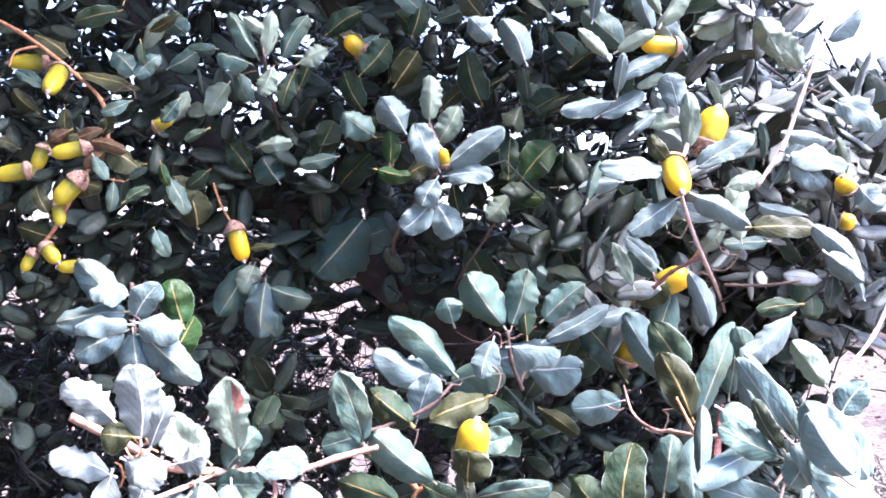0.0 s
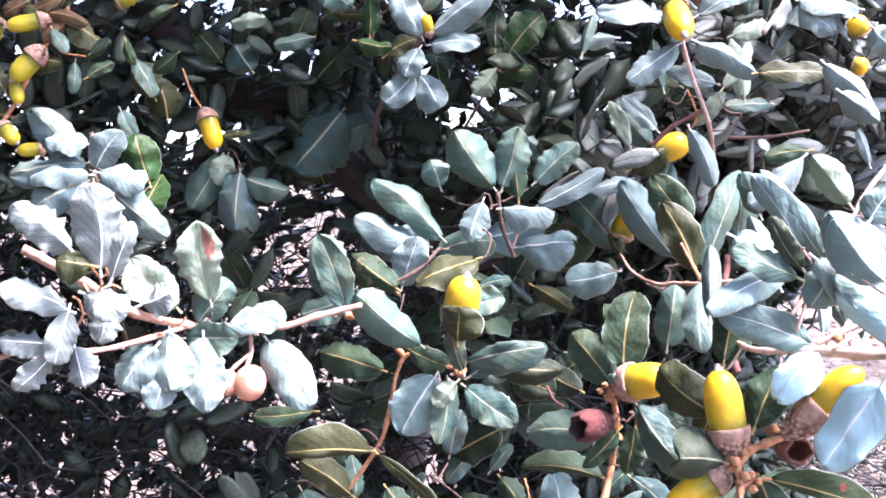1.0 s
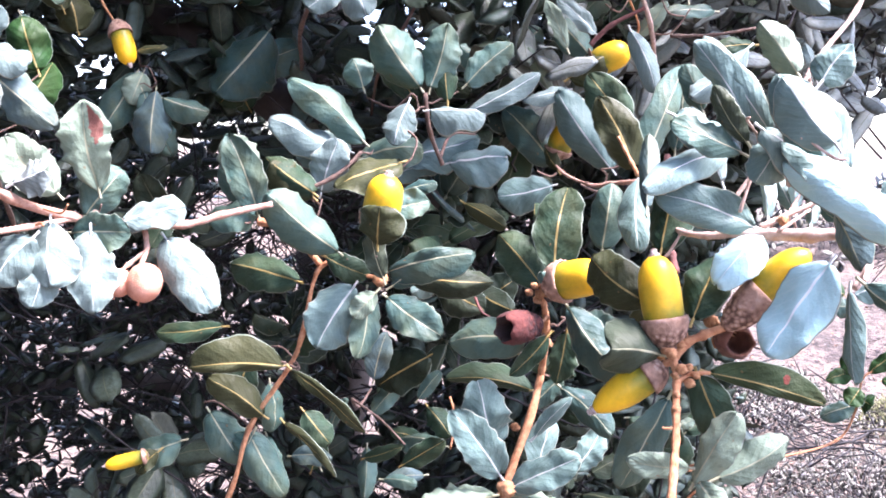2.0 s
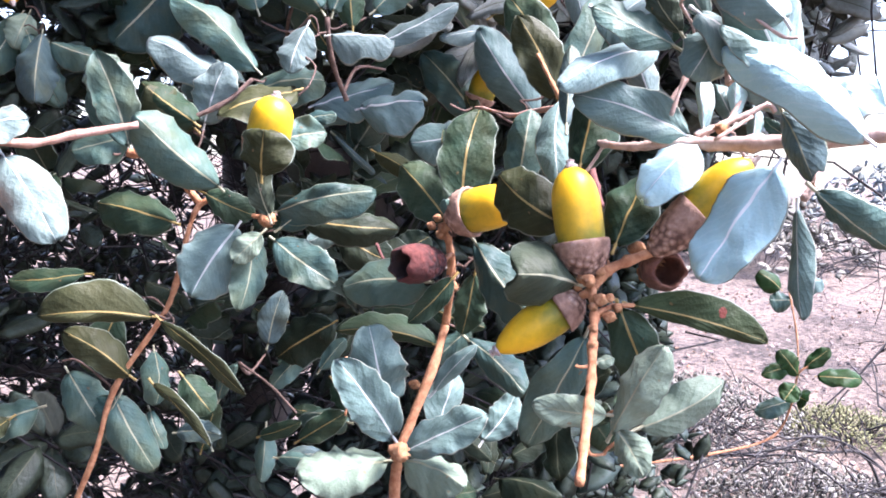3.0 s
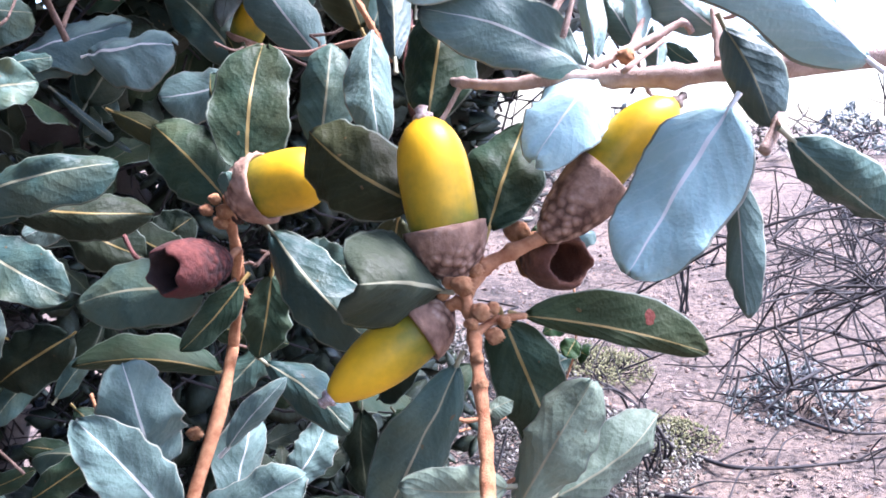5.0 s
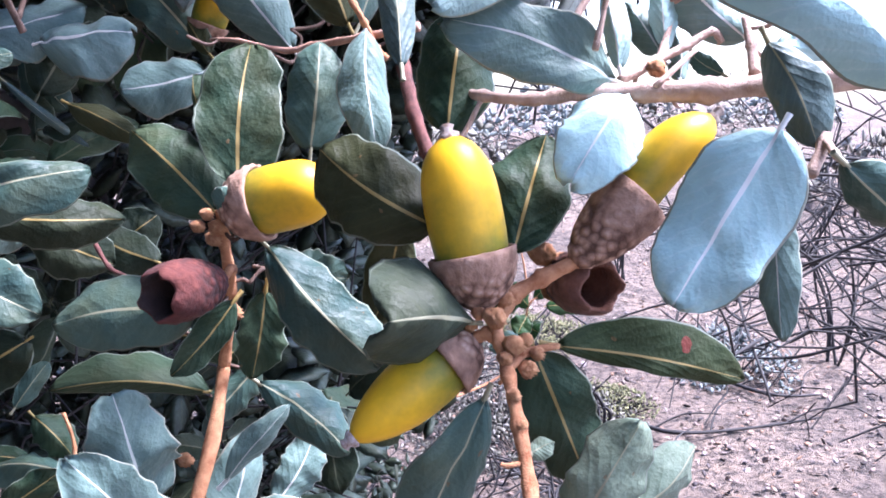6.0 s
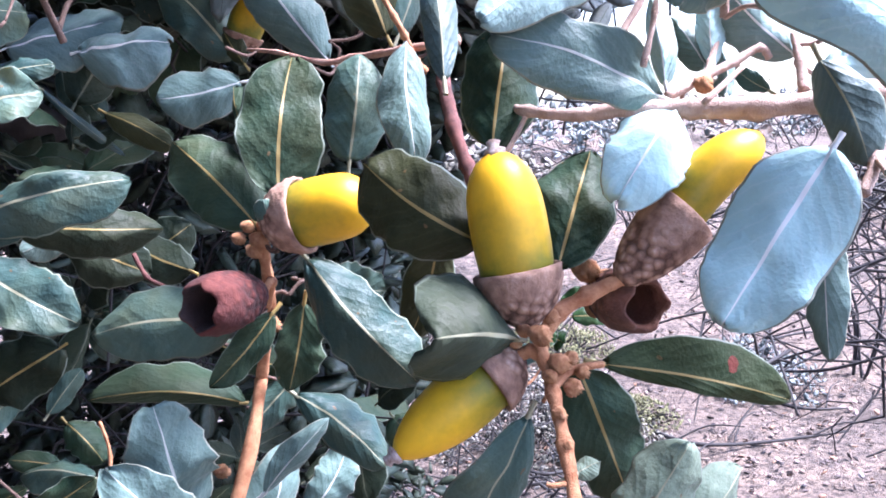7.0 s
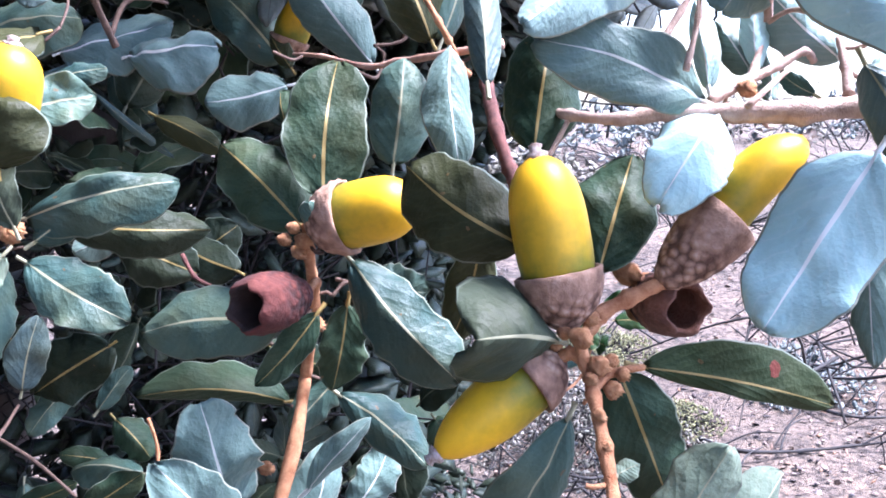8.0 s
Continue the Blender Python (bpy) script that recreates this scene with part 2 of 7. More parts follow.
def leaf_data(length, width, arch, rng, cols, rows, petiole, toothed, bend=None, left=1.0, right=1.0, blunt=None, widest=None, curl=None, fold=None, droop=None):
    """Verts, faces, material index and uv of one leaf: two skins that meet in a thin rim, a raised midrib and a stalk.
    It runs from the origin along y, its upper side looks along z. bend: how far the midrib bows to its right, as a
    share of the length; left, right: how broad each half is; blunt: 0.4 for a round end, 0.9 for a sharp one."""
    thick = 0.00018
    drawn = (rng.uniform(0.15, 0.95), rng.uniform(-0.45, 0.40), rng.uniform(-0.10, 0.60), rng.uniform(0.46, 0.72), rng.uniform(0.88, 1.18), rng.uniform(-0.06, 0.06))
    curl, fold, droop, blunt, widest, bend = (d if g is None else g for g, d in zip((curl, fold, droop, blunt, widest, bend), drawn))
    uneven = rng.uniform(0.08, 0.20)
    ph = [rng.uniform(0, 6.28) for _ in range(4)]
    dent = rng.uniform(0.6, 1.5)
    off = rng.uniform(0, 50)
    teeth = [(e, 0.34 + 0.17 * k + rng.uniform(-0.05, 0.05), rng.uniform(0.5, 1.3)) for e in (-1, 1) for k in range(4)]
    verts, uvs, faces, idx = [], [], [], []
    top, low = {}, {}
    n = len(cols)
    for j in range(rows + 1):
        v = j / rows
        c = 2 * min(1.0, 0.01 + 0.985 * v) ** widest - 1
        half = 0.5 * width * max(0.0, 1 - abs(c) ** 2.2) ** (0.55 if c < 0 else blunt)
        half = max(half, 0.0005 if j == 0 else 0.00012)
        for i, u in enumerate(cols):
            side = 1 if u > 0 else -1
            k = half * (right if u > 0 else left)
            spike = max(h * max(0.0, 1 - abs(v - at) / 0.072) for e, at, h in teeth if e == side) - 0.3 if toothed else 0.0
            if toothed and abs(u) > 0.7:
                k *= 1 + toothed * 0.15 * spike * (1.0 if abs(u) > 0.95 else 0.45)
            k *= 1 + 0.035 * math.sin(7 * v + ph[0] + side) + uneven * noise.noise((v * 4.2 + off, side * 5.3, 9.0))
            if abs(u) < 0.1:
                k = half * (1.25 - 0.95 * v)
            x = u * k + bend * length * math.sin(math.pi * v)
            z = arch * length * 4 * v * (1 - v) * 0.8
            z -= curl * abs(u) ** 2.2 * half * 0.9 - fold * abs(u) * half
            z -= droop * length * max(0.0, v - 0.55) ** 2
            z += 0.11 * width * abs(u) ** 1.5 * math.sin(10 * v + ph[1] + side * ph[2]) * math.sin(math.pi * v)
            z += 0.10 * dent * width * noise.noise((u * 1.6 + off, v * 3.2, off)) * (0.3 + abs(u))
            z += 0.05 * dent * width * noise.noise((u * 3.1, v * 6.5 + off, off))
            z += 0.085 * toothed * width * spike * abs(u) ** 2.5
            if abs(u) > 0.95:
                x += 0.03 * width * noise.noise((v * 7 + off, side * 3.1, 4.0)) * math.sin(math.pi * v)
            elif abs(u) > 0.1:
                z += 0.010 * width * math.cos(math.tau * (6.0 * v - 2.0 * abs(u))) * math.sin(math.pi * min(1, 1.1 * abs(u))) * math.sin(math.pi * v)
            if abs(u) < 0.1:
                z += 0.00012
            edge = i in (0, n - 1) or j in (0, rows)
            top[i, j] = len(verts)
            verts.append((x, v * length, z))
            uvs.append((0.5 + 0.5 * u, v))
            if edge:
                low[i, j] = top[i, j]
            else:
                low[i, j] = len(verts)
                verts.append((x, v * length, z - thick * 2))
                uvs.append((0.5 + 0.5 * u, v))
    for j in range(rows):
        for i in range(n - 1):
            rib = abs(cols[i]) < 0.1 and abs(cols[i + 1]) < 0.1
            faces.append((top[i, j], top[i + 1, j], top[i + 1, j + 1], top[i, j + 1]))
            idx.append(2 if rib else 3 if min(abs(cols[i]), abs(cols[i + 1])) > 0.95 and 0 < j < rows - 1 else 0)
            faces.append((low[i, j], low[i, j + 1], low[i + 1, j + 1], low[i + 1, j]))
            idx.append(2 if rib else 1)
    if petiole > 0:
        ring = []
        for s, r in ((0.04, 0.00045), (0.0, 0.0006), (-0.5, 0.00055), (-1.0, 0.0007)):
            y = s * petiole if s <= 0 else s * length
            here = []
            for a in range(5):
                an = a * math.tau / 5
                here.append(len(verts))
                verts.append((r * math.cos(an), y, r * math.sin(an) - 0.0002 + (0.12 * petiole * s if s < 0 else 0)))
                uvs.append((0.5, 0.0))
            ring.append(here)
        for a, b in zip(ring, ring[1:]):
            for k in range(5):
                faces.append((a[k], b[k], b[(k + 1) % 5], a[(k + 1) % 5]))
                idx.append(2)
    return verts, faces, idx, uvs


FINE = (-1.0, -0.955, -0.76, -0.48, -0.22, -0.045, 0.045, 0.22, 0.48, 0.76, 0.955, 1.0)


def leaf(branch, bx, by, bz, tx, ty, tz, nx, ny, nz, width, arch, kind, toothed=None, **form):
    """One leaf from its stalk's end to its tip, its upper side towards the normal given; mm."""
    rng = random.Random(int(bx * 10) * 7 + int(bz * 10) * 3 + int(ty * 10))
    base, tip, n = Vector((bx, by, bz)) / 1000, Vector((tx, ty, tz)) / 1000, Vector((nx, ny, nz))
    y = tip - base
    length = y.length
    y.normalize()
    z = (n - y * n.dot(y)).normalized()
    x = y.cross(z)
    if toothed is None:
        toothed = rng.choice((0.8, 1.1, 1.5) if kind in "pwy" else (0.2, 0.4, 0.6) if kind in "uv" else (0.3, 0.5, 0.7, 1.1))
    else:
        toothed = 0.3 + toothed
    data = leaf_data(length, width / 1000, arch, rng, FINE, 21, 0.0035, toothed, **form)
    pale = kind in "lvuwh"
    me = mesh_of("leaf", data[0], data[1], [LEAF_TOP[kind], LEAF_UNDER, MIDRIB_WHITE if kind in "uvw" else MIDRIB_PALE if pale else MIDRIB_SAGE if kind in "mpstyb" else MIDRIB, LEAF_UNDER if pale else LEAF_RIM], data[2], data[3])
    m = Matrix((x, y, z)).transposed().to_4x4()
    m.translation = base
    return part("leaf", me, branch, m)


def tube_mesh(name, pts, r0, r1, mat, sides=9, rough=0.12, seed=1):
    """A knobbly tapered stem along a smooth line through the points."""
    rng = random.Random(seed)
    pts = [Vector(p) for p in pts]
    line = []
    for i in range(len(pts) - 1):
        p0, p1, p2, p3 = pts[max(i - 1, 0)], pts[i], pts[i + 1], pts[min(i + 2, len(pts) - 1)]
        for k in range(6):
            s = k / 6
            line.append(0.5 * ((2 * p1) + (p2 - p0) * s + (2 * p0 - 5 * p1 + 4 * p2 - p3) * s * s + (3 * p1 - p0 - 3 * p2 + p3) * s ** 3))
    line.append(pts[-1])
    verts, faces = [], []
    up = Vector((0.3, 0.2, 1)).normalized()
    for i, p in enumerate(line):
        d = (line[min(i + 1, len(line) - 1)] - line[max(i - 1, 0)]).normalized()
        a = d.cross(up).normalized()
        b = d.cross(a)
        r = (r0 + (r1 - r0) * i / (len(line) - 1)) * (1 + rng.uniform(-rough, rough) + (0.28 if i % 6 == 0 and 0 < i < len(line) - 1 else 0))
        for k in range(sides):
            an = math.tau * k / sides
            verts.append(p + (a * math.cos(an) + b * math.sin(an)) * r * (1 + rng.uniform(-rough, rough) * 0.5))
    for i in range(len(line) - 1):
        for k in range(sides):
            q = (k + 1) % sides
            faces.append((i * sides + k, i * sides + q, (i + 1) * sides + q, (i + 1) * sides + k))
    faces.append(tuple(range(sides))[::-1])
    faces.append(tuple((len(line) - 1) * sides + k for k in range(sides)))
    return mesh_of(name, [tuple(v) for v in verts], faces, [mat])


def lathe(name, profile, mat, sides=28, wobble=0.0, scales=0.0, seed=3, mats=None, split=None):
    """A turned form about z: profile of (radius, height)."""
    rng = random.Random(seed)
    verts, faces, idx = [], [], []
    for j, (r, z) in enumerate(profile):
        for k in range(sides):
            an = math.tau * k / sides
            bumpy = 1 + wobble * math.sin(2 * an + j * 0.4 + seed) + scales * (((k + j) % 2) - 0.5) + rng.uniform(-scales, scales) * 0.5
            verts.append((r * bumpy * math.cos(an), r * bumpy * math.sin(an), z + rng.uniform(-scales, scales) * r * 0.25))
    for j in range(len(profile) - 1):
        for k in range(sides):
            q = (k + 1) % sides
            faces.append((j * sides + k, j * sides + q, (j + 1) * sides + q, (j + 1) * sides + k))
            idx.append(1 if split is not None and j >= split else 0)
    faces.append(tuple(range(sides))[::-1])
    idx.append(0)
    faces.append(tuple((len(profile) - 1) * sides + k for k in range(sides)))
    idx.append(1 if split is not None else 0)
    return mesh_of(name, verts, faces, mats or [mat], idx)


def axis_pose(base, tip):
    z = (tip - base).normalized()
    x = z.orthogonal().normalized()
    y = z.cross(x)
    m = Matrix((x, y, z)).transposed().to_4x4()
    m.translation = base
    return m


def acorn(branch, bx, by, bz, tx, ty, tz, dia, cup, seed, pointed=False, flare=1.13, bow=0.0, skin=None):
    """Acorn from the foot of its cup to its point; mm. cup: the share of the length that the cup covers."""
    base, tip = Vector((bx, by, bz)) / 1000, Vector((tx, ty, tz)) / 1000
    m = axis_pose(base, tip)
    h, r = (tip - base).length, dia / 2000
    s = max(0.0, cup - 0.2) * h
    prof = [(r * 0.55, s)]
    for k in range(1, 15):
        t = k / 15
        prof.append((r * (1 - abs(2 * t * 0.93 - 0.87) ** 3.3) ** 0.58 if t < 0.985 else r * 0.1, s + (h * 0.975 - s) * t))
    prof.append((r * 0.16, h * 0.978))
    if pointed:
        prof = [(q * (1 - 0.42 * max(0.0, (z / h - 0.5) / 0.5) ** 1.3), z) for q, z in prof]
    body = lathe("acorn", prof, skin or NUT, 28, 0.008, 0, seed)
    if bow:
        side = m.to_3x3().inverted() @ Vector((-0.45, 0, 0.55))
        for v in body.vertices:
            v.co += side * (bow * h * math.sin(math.pi * min(1.0, max(0.0, (v.co.z / h - cup * 0.6) / (1 - cup * 0.6)))))
    nut = part("acorn", body, branch, m, "yellow-green acorn in a felted cup")
    part("point", lathe("point", [(r * 0.31, h * 0.952), (r * 0.27, h * 0.982), (r * 0.15, h * 0.998), (r * 0.19, h * 1.026), (r * 0.06, h * 1.040)], TIPMAT, 10, 0, 0.12, seed), nut, m, "small brown point")
    ch, cr = cup * h, r * flare
    outer = [(cr * 0.22, -0.02 * h), (cr * 0.45, 0.02 * h)]
    for k in range(1, 11):
        a = k / 10 * math.pi / 2
        outer.append((cr * (0.32 + 0.70 * math.sin(a) ** 0.85), ch * (0.05 + 0.95 * (1 - math.cos(a)) ** 0.75)))
    inner = [(cr * 0.95, ch * 1.015), (cr * 0.88, ch * 0.97), (cr * 0.80, ch * 0.8), (cr * 0.5, ch * 0.4)]
    part("cup", lathe("cup", outer + inner, CUP, 30, 0.01, 0.035, seed), nut, m, "grey-brown felted scaly cup")
    return nut


def empty_cup(branch, bx, by, bz, tx, ty, tz, dia, seed, worn=False):
    """A dried cup that has dropped its nut, open at the far end; mm."""
    base, tip = Vector((bx, by, bz)) / 1000, Vector((tx, ty, tz)) / 1000
    h, r = (tip - base).length, dia / 2000
    prof = [(r * 0.2, -0.05 * h), (r * 0.5, 0.03 * h)]
    for k in range(1, 10):
        a = math.pi * (0.14 + 0.59 * k / 9)
        prof.append((r * math.sin(a) ** 0.75, h * (0.02 + 0.98 * k / 9)))
    last = prof[-1][0]
    cut = len(prof)
    prof += [(last * 0.90, h * 1.01), (last * 0.80, h * 0.95), (last * 0.85, h * 0.7), (last * 0.7, h * 0.4), (last * 0.3, h * 0.28)]
    me = lathe("empty_cup", prof, None, 26, 0.015, 0.03, seed, [CUP_WORN, CUP_WORN_INSIDE] if worn else [CUP_RED, CUP_INSIDE], cut)
    for v in me.vertices:
        an, up = math.atan2(v.co.y, v.co.x), min(1.0, max(0.0, v.co.z / h))
        lobe = 0.6 * math.cos(9 * an + seed) + 0.4 * math.cos(5 * an + 2 * seed)
        v.co.x *= 1 + 0.06 * up * lobe
        v.co.y *= 1 + 0.06 * up * lobe
        v.co.z += 0.05 * h * up ** 3 * math.cos(5 * an + seed * 1.7)
    return part("empty_cup", me, branch, axis_pose(base, tip), "empty reddish-brown acorn cup")


def gall(branch, x, y, z, dia):
    r = dia / 2000
    prof = [(r * math.sin(math.pi * k / 10) + 0.0002, -r * 1.1 * math.cos(math.pi * k / 10)) for k in range(11)]
    prof.append((r * 0.08, r * 1.3))
    me = lathe("gall", prof, GALL, 18, 0.04, 0.012, int(x * 7) % 97)
    return part("gall", me, branch, pose(x / 1000, y / 1000, z / 1000, 170, 15, 0), "reddish pink round gall")


def bud(branch, x, y, z, dia):
    """A knot of small tan scales at a node."""
    r = dia / 2000
    prof = [(r * (0.35 + 0.65 * math.sin(math.pi * k / 9)), r * (-0.9 + 1.9 * k / 9)) for k in range(10)]
    me = lathe("bud", prof, BUD, 14, 0.10, 0.42, int(x * 13 + z) % 91)
    return part("bud", me, branch, pose(x / 1000, y / 1000, z / 1000, 20, 15, 0), "knot of tan bud scales")


def branch(name, x, y, z, label):
    ob = new(name)
    ob.empty_display_size = 0.01
    ob.matrix_basis = pose(x / 1000, y / 1000, z / 1000)
    return tagged(ob, label, "branch", "branches of the oak")


stem_count = [0]


def stem(b, r0, r1, *pts, mat=None):
    stem_count[0] += 1
    line = [Vector(p) / 1000 for p in pts]
    o = b.matrix_basis.translation
    return part("twig", tube_mesh("twig", [p - o for p in line], r0 / 1000, r1 / 1000, mat or TWIG, seed=stem_count[0]), b, Matrix.Translation(o))


# ---------------------------------------------------------------- twigs of the oak, nearest first

b = branch("acorn_twig", 91.4, 363.2, 1180.3, "twig with three ripening yellow acorns and grey-green leathery leaves")
stem(b, 1.4, 1.15, (91.4, 363.2, 1180.3), (95.0, 372.6, 1193.8), (98.2, 381.7, 1204.2), (100.0, 388.9, 1212.7), (102.4, 397.6, 1219.3), (103.1, 402.5, 1224.6), (103.2, 405.2, 1228.4), (101.8, 407.3, 1231.4))
stem(b, 1.5, 1.6, (103.7, 404.9, 1227.3), (108.0, 406.2, 1232.3), (113.9, 405.6, 1235.4), (121.4, 404.5, 1238.5))
stem(b, 1.3, 1.2, (104.1, 404.2, 1224.0), (102.0, 406.3, 1225.4), (99.8, 407.9, 1223.5))
stem(b, 1.0, 0.7, (102.9, 398.6, 1220.1), (108.6, 401.2, 1222.2), (115.3, 400.9, 1222.7))
acorn(b, 101.9, 407.2, 1230.5, 96.7, 412.4, 1264.5, 15.0, .31, 1)
acorn(b, 101.3, 409.6, 1223.9, 74.7, 410.1, 1206.1, 13.1, .26, 2, True)
acorn(b, 121.3, 404.5, 1238.7, 149.0, 397.7, 1267.3, 11.0, .44, 3, flare=1.3, bow=0.07)
empty_cup(b, 125.9, 421.2, 1232.6, 126.8, 403.7, 1232.8, 13.2, 4, worn=True)
leaf(b, 115.1, 401.0, 1222.7, 152.6, 389.0, 1214.1, -0.27, -0.95, 0.13, 12.0, 0.06, "x", left=1.3, right=0.55, bend=-0.03, blunt=0.6, toothed=0, fold=0.1, curl=0.3)
leaf(b, 112.0, 404.0, 1220.8, 126.1, 405.7, 1190.2, -0.30, -0.93, -0.23, 16.0, 0.05, "d", left=0.95, right=1.05, blunt=0.5, toothed=0.2)
leaf(b, 98.3, 404.9, 1228.2, 79.1, 397.5, 1231.9, 0.34, -0.92, 0.19, 21.3, 0.1, "s", left=0.8, right=1.1, blunt=0.32, toothed=0, curl=0.9, fold=-0.25, widest=1.0)
leaf(b, 112.6, 414.4, 1239.9, 125.6, 424.1, 1263.6, -0.35, -0.79, 0.51, 17.7, 0.05, "d", blunt=0.5, toothed=0)
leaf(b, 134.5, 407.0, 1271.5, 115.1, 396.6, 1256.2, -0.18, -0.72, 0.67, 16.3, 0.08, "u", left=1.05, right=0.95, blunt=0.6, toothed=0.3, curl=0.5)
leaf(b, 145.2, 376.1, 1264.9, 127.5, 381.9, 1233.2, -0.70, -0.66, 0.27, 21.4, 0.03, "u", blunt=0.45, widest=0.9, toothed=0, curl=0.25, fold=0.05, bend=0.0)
leaf(b, 161.4, 395.2, 1253.0, 161.5, 390.1, 1220.6, -0.82, -0.56, 0.09, 8.5, 0.03, "l")
leaf(b, 153.6, 368.6, 1258.9, 176.6, 367.6, 1243.4, -0.41, -0.72, -0.56, 11.9, 0.05, "m")
leaf(b, 95.3, 415.3, 1245.7, 76.4, 432.3, 1261.1, -0.74, -0.52, 0.42, 18.9, 0.06, "o", blunt=0.33, toothed=0.3)
leaf(b, 105.3, 383.6, 1188.5, 115.9, 374.3, 1215.3, -0.67, -0.75, 0.02, 13.0, 0.06, "p", blunt=0.62, toothed=0.7, bend=0.0)
leaf(b, 114.0, 384.7, 1189.8, 139.4, 386.3, 1203.0, -0.01, -0.99, 0.14, 13.4, 0.05, "p", blunt=0.6, toothed=0.6)
leaf(b, 103.3, 383.4, 1193.8, 82.0, 382.3, 1196.9, 0.03, -1.00, -0.09, 9.9, 0.08, "p", toothed=0.3, blunt=0.6)
leaf(b, 106.7, 382.2, 1189.3, 112.2, 373.7, 1178.8, -0.56, -0.76, 0.32, 10.0, 0.05, "p")
leaf(b, 102.3, 407.1, 1211.7, 87.1, 416.2, 1174.4, -0.13, -0.97, -0.18, 15.8, 0.05, "m", blunt=0.6, toothed=0.2)
leaf(b, 100.8, 385.7, 1208.3, 105.9, 386.2, 1209.5, -0.09, -0.75, 0.66, 4.2, 0.08, "p", toothed=0)
bud(b, 120.1, 415.7, 1238.3, 5.2)
bud(b, 124.8, 415.6, 1234.9, 6.9)
bud(b, 123.6, 417.4, 1230.3, 5.3)
bud(b, 104.3, 398.8, 1224.3, 4.0)
bud(b, 107.4, 399.9, 1224.8, 3.0)
bud(b, 102.1, 398.2, 1222.3, 2.8)
bud(b, 100.9, 399.9, 1229.8, 4.2)
bud(b, 99.8, 404.6, 1229.9, 2.8)
bud(b, 107.5, 399.0, 1219.3, 3.7)
bud(b, 109.8, 399.6, 1222.0, 2.8)
bud(b, 100.9, 392.4, 1217.0, 2.5)
bud(b, 99.4, 407.5, 1226.8, 2.6)
bud(b, 99.9, 387.8, 1212.9, 2.2)
bud(b, 105.6, 405.0, 1232.1, 3.3)
stem(b, 0.55, 0.4, (110.1, 406.0, 1233.4), (109.3, 408.6, 1232.8), (109.9, 412.3, 1234.9))
stem(b, 0.55, 0.4, (101.8, 407.3, 1231.4), (100.7, 406.0, 1236.2), (97.1, 410.4, 1243.7))
stem(b, 0.55, 0.4, (95.2, 373.3, 1194.6), (97.9, 380.4, 1183.9), (103.8, 384.9, 1181.9))
stem(b, 0.55, 0.4, (103.8, 384.9, 1181.9), (104.7, 384.5, 1183.7), (108.7, 384.3, 1187.1))
stem(b, 0.55, 0.4, (108.7, 384.3, 1187.1), (110.5, 384.0, 1189.8), (109.3, 383.6, 1192.9))
stem(b, 0.55, 0.4, (109.3, 383.6, 1192.9), (106.3, 385.4, 1194.2), (104.4, 385.6, 1193.6))
stem(b, 0.55, 0.4, (105.2, 399.7, 1220.9), (105.7, 402.1, 1219.8), (104.7, 405.4, 1215.1))
stem(b, 0.55, 0.4, (98.8, 384.4, 1207.4), (95.6, 384.8, 1207.2), (94.5, 385.4, 1207.5))

b = branch("upper_twig", 109.8, 442.3, 1272.9, "grey-brown bare-barked twig with pale blue-grey leaves")
stem(b, 0.8, 2.9, (109.8, 442.3, 1272.9), (110.0, 423.6, 1271.0), (117.2, 415.4, 1270.3), (127.4, 410.8, 1271.7), (138.0, 406.8, 1271.7), (148.7, 399.7, 1272.0), (166.5, 389.1, 1274.0), (209.5, 367.4, 1278.4), mat=TWIG_GREY)
stem(b, 1.1, 0.8, (134.8, 410.8, 1274.0), (143.3, 411.1, 1277.7), (151.3, 410.5, 1281.3), (157.0, 409.7, 1284.3), (159.4, 409.4, 1282.1), mat=TWIG_GREY)
stem(b, 1.2, 0.8, (159.0, 398.6, 1275.4), (160.9, 402.0, 1281.2), (162.1, 405.8, 1287.1), mat=TWIG_GREY)
stem(b, .8, .7, (144.8, 411.6, 1277.8), (148.0, 414.1, 1281.4), (151.9, 416.8, 1287.5), mat=TWIG_GREY)
bud(b, 142.5, 409.1, 1276.5, 3.9)
bud(b, 146.6, 398.6, 1264.1, 3.4)
stem(b, .7, .5, (125.2, 405.4, 1279.8), (129.1, 407.7, 1290.3), (132.0, 412.0, 1297.6), mat=TWIG_GREY)
stem(b, .7, .5, (138.6, 403.7, 1272.9), (151.4, 407.5, 1280.5), mat=TWIG_GREY)
stem(b, 0.9, 0.7, (129.5, 424.4, 1283.2), (137.0, 425.1, 1293.5), (141.9, 424.4, 1301.9), mat=TWIG_GREY)
stem(b, 1.6, 1.1, (165.7, 390.5, 1271.2), (160.3, 380.6, 1263.0), (154.6, 377.5, 1256.4), mat=TWIG_GREY)
stem(b, 0.9, 0.7, (160.3, 380.6, 1263.0), (155.0, 371.4, 1259.7), mat=TWIG_GREY)
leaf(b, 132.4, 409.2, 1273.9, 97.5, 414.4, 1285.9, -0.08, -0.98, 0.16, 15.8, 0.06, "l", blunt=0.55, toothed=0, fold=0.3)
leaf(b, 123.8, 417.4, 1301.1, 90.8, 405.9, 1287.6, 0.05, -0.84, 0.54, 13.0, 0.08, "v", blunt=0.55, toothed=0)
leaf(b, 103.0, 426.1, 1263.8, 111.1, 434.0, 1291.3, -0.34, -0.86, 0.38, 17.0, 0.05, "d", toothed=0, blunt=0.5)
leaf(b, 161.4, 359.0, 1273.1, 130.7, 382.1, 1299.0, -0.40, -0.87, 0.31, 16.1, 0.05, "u")
